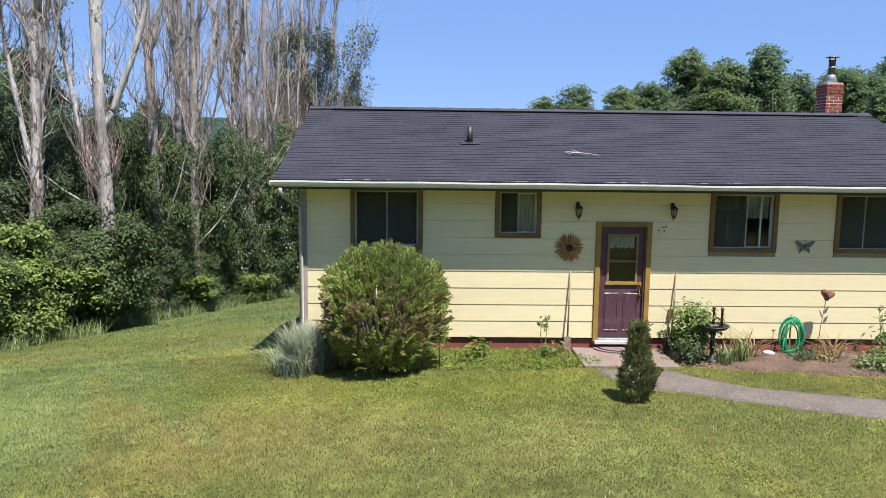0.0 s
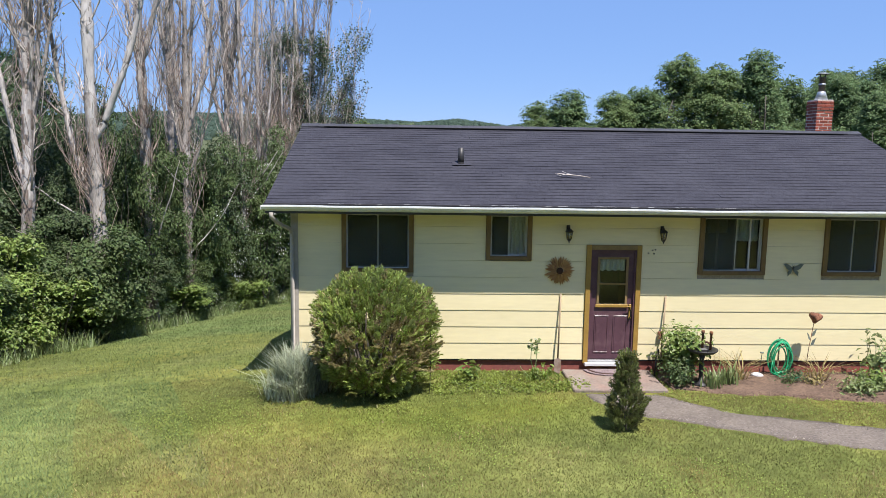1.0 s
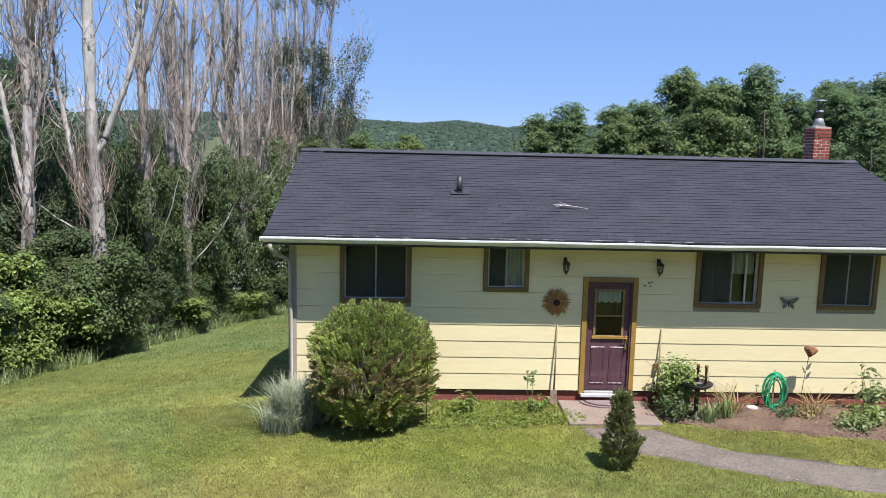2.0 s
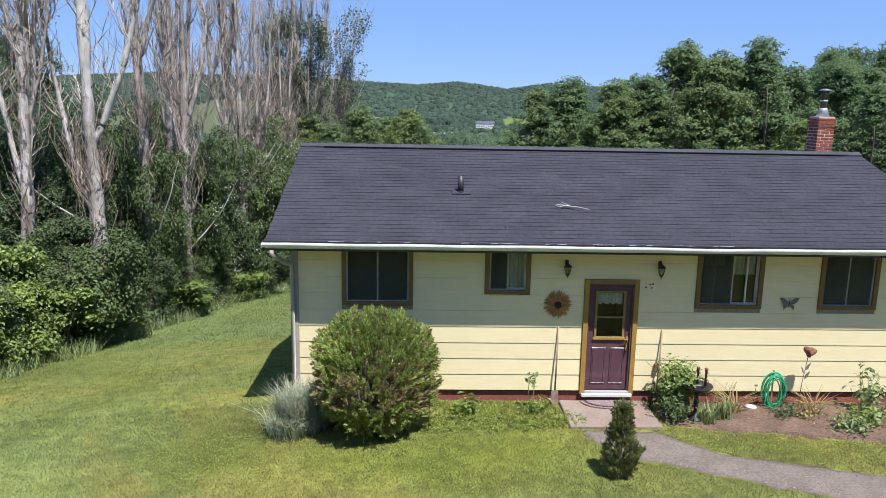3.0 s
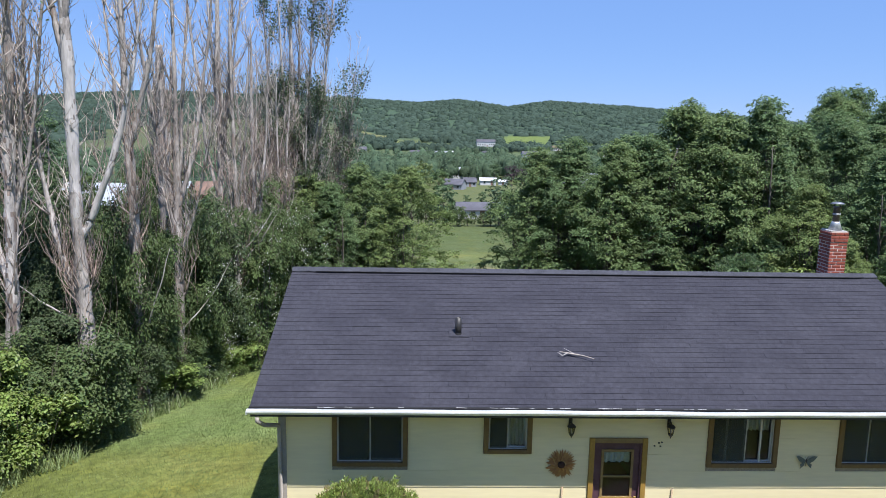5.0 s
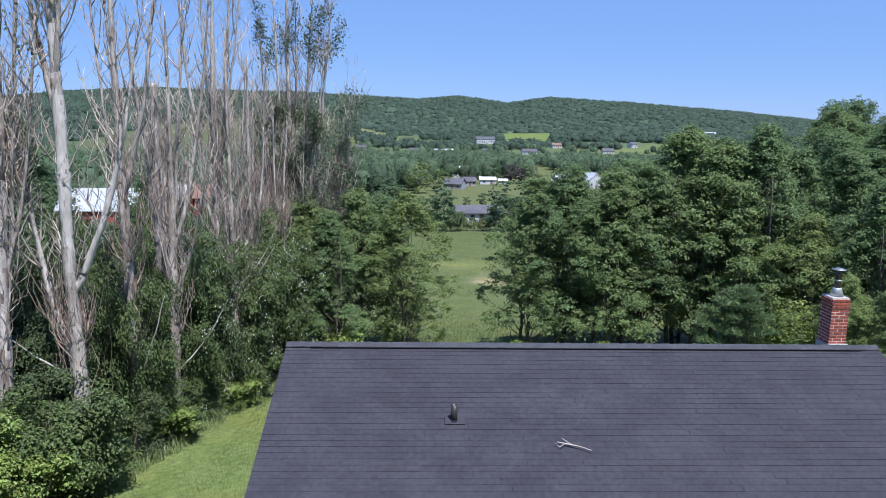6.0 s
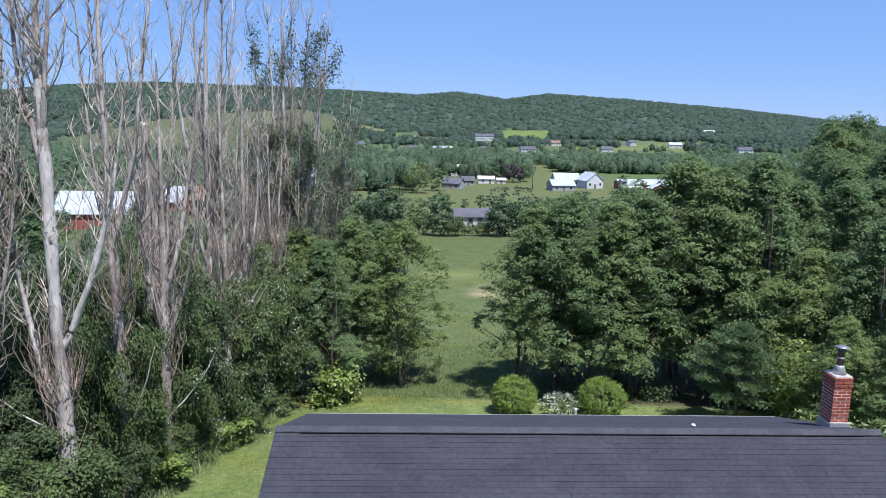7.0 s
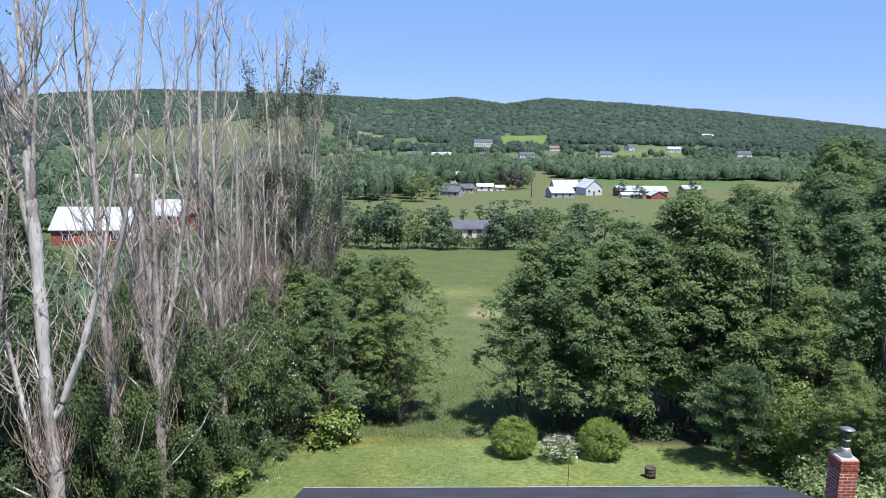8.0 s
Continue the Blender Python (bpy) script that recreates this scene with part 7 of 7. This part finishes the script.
def farm_building(name, x, y, w, d, h, rise, wall, roof, label, rot=0.0, along="x", windows=3, door=True, category="house"):
    """A gabled building at a distance: walls, an overhanging roof, windows and a door as parts."""
    t = thing(name, (x, y, lz(x, y) - 0.2), label, category, "valley buildings")
    t.rotation_euler = (0, 0, rot)
    a, b = (w / 2, d / 2)
    bm = bmesh.new()
    if along == "x":
        ring = lambda xx: [bm.verts.new((xx, yy, zz)) for yy, zz in ((-b, 0), (b, 0), (b, h), (0, h + rise), (-b, h))]
        A, B = ring(-a), ring(a)
    else:
        ring = lambda yy: [bm.verts.new((xx, yy, zz)) for xx, zz in ((-a, 0), (a, 0), (a, h), (0, h + rise), (-a, h))]
        A, B = ring(-b), ring(b)
    for i in range(5):
        bm.faces.new((A[i], A[(i + 1) % 5], B[(i + 1) % 5], B[i]))
    bm.faces.new(A[::-1])
    bm.faces.new(B)
    bmesh.ops.recalc_face_normals(bm, faces=bm.faces[:])
    body = part("wall", bm, M[wall], t)
    half = b if along == "x" else a
    ln = (a if along == "x" else b) + 0.35
    th = 0.18
    for s in (-1, 1):
        bm = bmesh.new()
        pts = [(s * (half + 0.4), h - 0.4 * rise / half), (0, h + rise), (0, h + rise + th), (s * (half + 0.4), h - 0.4 * rise / half + th)]
        if along == "x":
            A = [bm.verts.new((-ln, p, z)) for p, z in pts]
            B = [bm.verts.new((ln, p, z)) for p, z in pts]
        else:
            A = [bm.verts.new((p, -ln, z)) for p, z in pts]
            B = [bm.verts.new((p, ln, z)) for p, z in pts]
        for i in range(4):
            bm.faces.new((A[i], A[(i + 1) % 4], B[(i + 1) % 4], B[i]))
        bm.faces.new(A[::-1])
        bm.faces.new(B)
        bmesh.ops.recalc_face_normals(bm, faces=bm.faces[:])
        part("roof", bm, M[roof], t)
    spots = windows + (1 if door else 0)
    for i in range(spots):
        cx = -a + w * (i + 0.6) / (spots + 0.2)
        if door and i == spots // 2:
            part("door", boxes((cx - 0.55, cx + 0.55, -b - 0.06, -b + 0.02, 0.2, 2.3)), M["brownroof"], t)
        else:
            wd = part("window", boxes((cx - 0.6, cx + 0.6, -b - 0.08, -b + 0.02, h * 0.4, h * 0.4 + 1.3)), M["farwall"], t)
            part("pane", boxes((cx - 0.48, cx + 0.48, -b - 0.11, -b - 0.075, h * 0.4 + 0.12, h * 0.4 + 1.18)), M["farglass"], wd)
    return t


farm_building("barn", -62.5, 128, 13.5, 9, 3.6, 3.4, "farwallred", "tin", "red barn with a pale tin roof", 0.05, windows=2, category="barn")
farm_building("shed", -58.5, 138, 4.2, 5, 2.2, 1.4, "farwallgrey", "tin", "small tin-roofed shed beside the barn", 0.3, windows=0, category="shed")
farm_building("barn", -60.5, 163, 6.5, 8, 4.2, 3.0, "farwallred", "tin", "red barn with a grey tin roof", -0.1, windows=1, category="barn")
farm_building("barn", -53.5, 166, 6.0, 8, 4.6, 2.6, "farwallred", "brownroof", "red barn with a brown roof", 0.1, windows=1, category="barn")
farm_building("house", -43.5, 178, 5.0, 7, 5.2, 3.0, "farwall", "farroof", "white two-storey farmhouse behind the dead trees", 0.2, "y", windows=2)
farm_building("house", -40.5, 226, 7, 8, 5.0, 3.0, "farwall", "tin", "white gabled farmhouse behind the dead trees", 0.3, "y", windows=2)
farm_building("ranch_house", 10.6, 152, 11.0, 7, 2.5, 1.3, "farwall", "farroof", "low white ranch house with a dark roof below the field", 0.08, windows=4)
farm_building("barn", 22.5, 414, 14.5, 9, 3.6, 3.0, "farwall", "tin", "white barn with a pale tin roof", 0.1, category="barn")
farm_building("house", 12.8, 320, 8.5, 8, 2.8, 2.2, "farwallgrey", "farroof", "grey house with a blue-grey roof by the pasture", -0.35, windows=2)
farm_building("house", 20.8, 343, 6.0, 6, 2.6, 1.8, "farwallgrey", "farroof", "small grey house by the pasture", 0.1, windows=2)
farm_building("shed", 31, 356, 8.0, 5, 2.6, 1.2, "farwall", "farwall", "long white shed by the pasture", 0.0, windows=1, category="shed")
farm_building("shed", 38.8, 358, 4.4, 4, 2.0, 0.8, "farwall", "farwall", "small white shed by the pasture", 0.0, windows=0, category="shed")
farm_building("barn", 62.0, 320, 10.5, 10, 2.8, 2.2, "farwallgrey", "tin", "grey board barn with a pale tin roof", 0.1, windows=2, category="barn")
farm_building("barn", 69.0, 345, 12, 9, 3.8, 2.8, "farwall", "tin", "white dairy barn with a tin roof", 0.05, windows=3, category="barn")
farm_building("barn", 79.5, 338, 9, 9, 4.0, 3.6, "farwall", "tin", "white gable-fronted barn with a tin roof", 0.35, "y", windows=2, category="barn")
farm_building("barn", 103.5, 335, 24, 8, 2.8, 2.0, "farwallred", "tin", "long low red barn with a white tin roof", 0.05, windows=4, category="barn")
farm_building("barn", 106, 318, 7.4, 7, 2.0, 2.0, "farwallred", "tin", "small red gable-fronted barn", 0.0, "y", windows=0, category="barn")
farm_building("shed", 95, 322, 9.0, 4, 1.8, 0.8, "farwall", "farwall", "low white trailer beside the red barn", 0.05, windows=0, category="shed")
farm_building("barn", 134, 352, 9, 7, 2.6, 1.6, "farwallred", "tin", "small barn with a pale roof among trees", 0.0, windows=0, category="barn")
farm_building("mansion", 74.6, 868, 22, 10, 6.0, 2.6, "farwall", "farroof", "large white columned house on the hillside", 0.0, windows=7)
for x, y, w, h, wl, rf, rot in ((17.5, 698, 14, 3.4, "farwall", "tin", 0.0), (28, 702, 8, 3.4, "farwall", "farwall", 0.3), (61, 708, 8, 3.6, "farwall", "farroof", 0.2), (105, 717, 15, 3.4, "farwall", "farroof", 0.1),
                                (243, 838, 9, 4.4, "farwall", "farroof", 0.5), (287, 815, 14, 4.0, "farwall", "tin", -0.2), (150, 816, 11, 3.4, "farwall", "brownroof", 0.2), (421, 1060, 16, 4, "farwallgrey", "tin", 0.0),
                                (345, 766, 16, 3.4, "farwall", "farroof", 0.1), (-6, 707, 15, 3.4, "farwallgrey", "farroof", 0.0), (190, 742, 12, 3.2, "farwall", "farroof", 0.1), (-60, 690, 10, 3.4, "farwall", "farroof", 0.2)):
    farm_building("house", x, y, w, 8, h, 2.4, wl, rf, "distant pale house on the far side of the valley", rot, windows=3)
x, y = -36.6, 226
t = thing("belfry_tower", (x, y, lz(x, y) - 0.2), "slim white board belfry with a pale pointed spire", "tower", "valley buildings")
part("tower", boxes((-1.1, 1.1, -1.1, 1.1, 0, 8.8), bevel=0.05), M["farwall"], t)
part("cornice", boxes((-1.3, 1.3, -1.3, 1.3, 8.8, 9.05), bevel=0.03), M["farwall"], t)
part("spire", revolve([(1.25, 9.05), (0.95, 9.6), (0.0, 13.4)], 8), M["tin"], t, "pale tin spire")
part("louvre", boxes((-0.4, 0.4, -1.14, -1.08, 7.0, 8.3)), M["farglass"], t)
x, y = 49.3, 322
t = thing("utility_pole", (x, y, lz(x, y)), "tall wooden utility pole by the farm lane", "utility pole")
tubes("pole", [[((0, 0, -0.5), 0.2), ((0, 0, 11), 0.14)]], M["bark"], t, "", 6)
part("crossarm", boxes((-1.2, 1.2, -0.08, 0.08, 10.0, 10.2)), M["bark"], t)


# ---- grasses and loose ground cover ----
def lawn_blades(name, seed, n, x0, x1, y0, y1, keep, h, w, material, label, category="grass"):
    g = np.random.default_rng(seed)
    X, Y = g.uniform(x0, x1, n), g.uniform(y0, y1, n)
    m = keep(X, Y)
    X, Y = X[m], Y[m]
    n = len(X)
    a = g.uniform(0, 6.28, n)
    H = h * g.uniform(0.45, 1.2, n)
    tilt = g.uniform(0.2, 1.1, n)
    out = np.stack([np.cos(a), np.sin(a), np.zeros(n)], 1)
    side = np.stack([-np.sin(a), np.cos(a), np.zeros(n)], 1)
    P = np.stack([X, Y, land(X, Y) - 0.004], 1)
    tip = P + out * (H * tilt)[:, None] + np.array([0, 0, 1.0]) * H[:, None]
    ww = (w * g.uniform(0.7, 1.3, n))[:, None]
    V = np.stack([P - side * ww, P + side * ww, tip], 1).reshape(-1, 3)
    ob = raw(name, V, np.arange(n * 3).reshape(n, 3), M[material])
    if material.startswith("blades"):
        at = ob.data.color_attributes.new("tint", "FLOAT_COLOR", "POINT")
        T = np.repeat(lawn_tint(X, Y), 3, 0)
        at.data.foreach_set("color", np.concatenate([T, np.ones((len(T), 1))], 1).ravel())
    return tagged(ob, label, category, kind="stuff")


UPX, UPY = np.array(PATH_UP).T
LOX, LOY = np.array(PATH_LOW).T
BFX, BFY = np.array(BED_FRONT).T


def on_lawn(X, Y):
    on_path = (X > -0.2) & (Y < np.interp(X, UPX, UPY) + 0.03) & (Y > np.interp(X, LOX, LOY) - 0.03)
    in_bed = (X > 1.25) & (Y > np.interp(X, BFX, BFY) - 0.02)
    in_house = (X > WX0) & (X < WX1) & (Y > -0.02) & (Y < WY1)
    on_stoop = (X > -0.4) & (X < 1.2) & (Y > -1.22)
    return ~(on_path | in_bed | in_house | on_stoop) & (X > np.interp(Y, FOOT_Y, FOOT_X) - 0.6)


lawn_blades("lawn_grass", 401, 290000, -10.5, 6.5, -6.6, 0.2, lambda X, Y: on_lawn(X, Y) & (X > -7.0 + 1.6 * np.sin(Y * 1.7 + X * 3.0)), 0.033, 0.0065, "blades", "short mown lawn with clover and dry patches")
lawn_blades("lawn_grass", 407, 80000, -11.0, -5.2, -6.6, 0.2, lambda X, Y: on_lawn(X, Y) & (X <= -7.0 + 1.6 * np.sin(Y * 1.7 + X * 3.0)), 0.036, 0.0075, "blades_back", "short mown green lawn beside the hedgerow")
lawn_blades("lawn_grass", 402, 80000, -14.5, -4.5, 0.0, 23, on_lawn, 0.042, 0.0095, "blades_back", "mown lawn running down beside the house")
lawn_blades("lawn_grass", 403, 60000, -9.5, 13, 7.4, 24.5, lambda X, Y: on_lawn(X, Y) & ((X < 4) | (Y + 0.18 * (X - 8) < 23.2)), 0.06, 0.012, "blades_back", "mown back lawn behind the house")
lawn_blades("dry_grass", 409, 26000, -8.5, 6.3, -6.6, -1.8, lambda X, Y: on_lawn(X, Y) & (np.sin(X * 2.3 + np.sin(Y * 3)) * np.cos(Y * 2.9 - X) + 1.3 * np.exp(-(((X + 5.0) / 2.0) ** 2 + ((Y + 3.9) / 1.5) ** 2)) > 0.25 + ((X * 71.3 + Y * 37.7) % 1.0) * 0.9), 0.042, 0.006, "leaf_straw", "dry straw-coloured stalks scattered through the lawn", "dry grass")
lawn_blades("meadow_grass", 404, 52000, -7, 9, 24.1, 46, lambda X, Y: (Y + 0.08 * X > 24.2) & ((X * 57.3 + Y * 91.7) % 1.0 > (Y - 25) / 20), 0.2, 0.012, "meadow", "long rough grass below the back lawn", "meadow grass")
lawn_blades("hedge_weeds", 405, 34000, -15, -8.2, 0.5, 24, lambda X, Y: np.abs(X - np.interp(Y, FOOT_Y, FOOT_X) + 0.3) < 0.42 + 0.18 * np.sin(Y * 2.1 + np.sin(Y * 5)), 0.46, 0.011, "leaf_weed", "tall weeds and grass along the foot of the hedgerow", "weeds")
lawn_blades("wall_weeds", 406, 9000, -5.0, -0.5, -0.75, -0.02, lambda X, Y: Y > -0.3 - 0.35 * np.abs(np.sin(X * 5)), 0.05, 0.01, "clover", "low weeds along the foundation", "weeds")



def clover():
    g = np.random.default_rng(408)
    X, Y = g.uniform(-7.5, 6.3, 110000), g.uniform(-6.4, -0.3, 110000)
    field = np.sin(X * 1.9 + 0.7 * np.sin(Y * 2.3)) + np.cos(Y * 1.6 + X * 0.7 + 1.0) + 1.6 * np.exp(-((Y + 1.7) / 0.9) ** 2) + 0.7 * np.sin(X * 5.1 + Y * 3.7) + g.normal(size=len(X)) * 1.1
    m = on_lawn(X, Y) & (field > 2.2)
    X, Y = X[m], Y[m]
    P = np.stack([X, Y, land(X, Y) + g.uniform(0.018, 0.034, len(X))], 1)
    V, F = leaf_arrays(g, P, np.array([0, 0, 1.0]) + g.normal(size=P.shape) * 0.3, 0.022, 0.85)
    tagged(raw("lawn_clover", V, F, M["clover"]), "patches of bright yellow-green clover in the lawn", "clover", kind="stuff")


clover()


def crumbs(name, seed, n, x0, x1, y0, y1, keep, size, material, label, category):
    g = np.random.default_rng(seed)
    X, Y = g.uniform(x0, x1, n), g.uniform(y0, y1, n)
    m = keep(X, Y)
    X, Y = X[m], Y[m]
    n = len(X)
    s = size * g.uniform(0.4, 1.4, n)
    base = np.array([[-1, -0.6, 0], [1, -0.7, 0], [0.1, 1, 0], [0.1, 0, 1.0]])
    a = g.uniform(0, 6.28, n)
    c, q = np.cos(a), np.sin(a)
    V = np.empty((n, 4, 3))
    for i in range(4):
        bx, by, bz = base[i]
        V[:, i, 0] = X + s * (bx * c - by * q)
        V[:, i, 1] = Y + s * (bx * q + by * c)
        V[:, i, 2] = land(X, Y) + 0.012 + s * bz * 0.8
    V[:, 3] += g.normal(size=(n, 3)) * s[:, None] * 0.2
    i = np.arange(n)[:, None] * 4
    F = np.concatenate([i + np.array([[0, 1, 3]]), i + np.array([[1, 2, 3]]), i + np.array([[2, 0, 3]])])
    ob = raw(name, V.reshape(-1, 3), F, M[material])
    return tagged(ob, label, category, kind="stuff")


crumbs("path_grit", 410, 15000, -0.2, 7, -4.3, -1.25, lambda X, Y: (Y < np.interp(X, UPX, UPY) - 0.03) & (Y > np.interp(X, LOX, LOY) + 0.03), 0.011, "gravel", "loose grit on the worn asphalt path", "grit")
crumbs("soil_crumbs", 411, 9000, 1.3, 7, -1.8, -0.05, lambda X, Y: Y > np.interp(X, BFX, BFY) + 0.05, 0.022, "clod", "crumbly clods of garden soil", "soil")


# ---- roof shingles, last ----
def shingles():
    g = np.random.default_rng(5)
    exp = 0.142
    strip = 0.94
    rows = int(slope_len / exp)
    cs, sn = math.cos(SL), math.sin(SL)
    prof = []
    for tab in range(3):
        x0, x1 = tab * strip / 3 + 0.0014, (tab + 1) * strip / 3 - 0.0014
        prof.append((x0, x1))

    def strip_arrays(w):
        V, F = [], []
        for x0, x1 in prof:
            x1 = min(x1, w)
            if x1 - x0 < 0.02:
                continue
            b = len(V)
            for x in (x0, x1):
                for v, hgt in ((-0.004, 0.0), (-0.006, 0.009), (exp + 0.02, 0.002), (exp + 0.02, -0.004)):
                    V.append((x, v * cs - hgt * sn, v * sn + hgt * cs))
            F += [(b, b + 4, b + 5, b + 1), (b + 1, b + 5, b + 6, b + 2), (b, b + 1, b + 2, b + 3), (b + 4, b + 7, b + 6, b + 5)]
        return V, F

    shared = bpy.data.meshes.new("shingle")
    V0, F0 = strip_arrays(strip)
    shared.from_pydata(V0, [], F0)
    shared.materials.append(M["shingle"])
    made = 0
    VV, FF = [], []
    for r in range(rows):
        s = r * exp
        y, z = EY - 0.008 + s * cs, EZ - 0.024 + s * sn
        x = RX0 - (r % 6) * strip / 6
        while x < RX1 - 0.02:
            full = x >= RX0 and x + strip <= RX1
            jx, jz = g.normal() * 0.002, abs(g.normal()) * 0.0012
            if full and made < 300 and r < rows - 4 and -4.6 < x < 5.9:
                ob = new("shingle", shared)
                ob.parent = roof
                ob.location = (x + jx, y + g.normal() * 0.0015, z + jz)
                made += 1
            else:
                V, F = strip_arrays(strip)
                b = len(VV)
                VV += [(min(max(p[0] + x, RX0), RX1), p[1] + y, p[2] + z + jz) for p in V]
                FF += [tuple(b + i for i in f) for f in F]
            x += strip
    for r in range(rows):
        s = r * exp
        y, z = BY + 0.008 - s * cs, EZ - 0.024 + s * sn
        b = len(VV)
        VV += [(RX0, y, z), (RX1, y, z), (RX0, y, z + 0.009), (RX1, y, z + 0.009), (RX0, y - (exp + 0.02) * cs, z + (exp + 0.02) * sn + 0.002), (RX1, y - (exp + 0.02) * cs, z + (exp + 0.02) * sn + 0.002)]
        FF += [(b, b + 2, b + 3, b + 1), (b + 2, b + 4, b + 5, b + 3)]
    ob = raw("shingle_rest", VV, FF, M["shingle"], roof)
    tagged(ob, kind="stuff")


shingles()
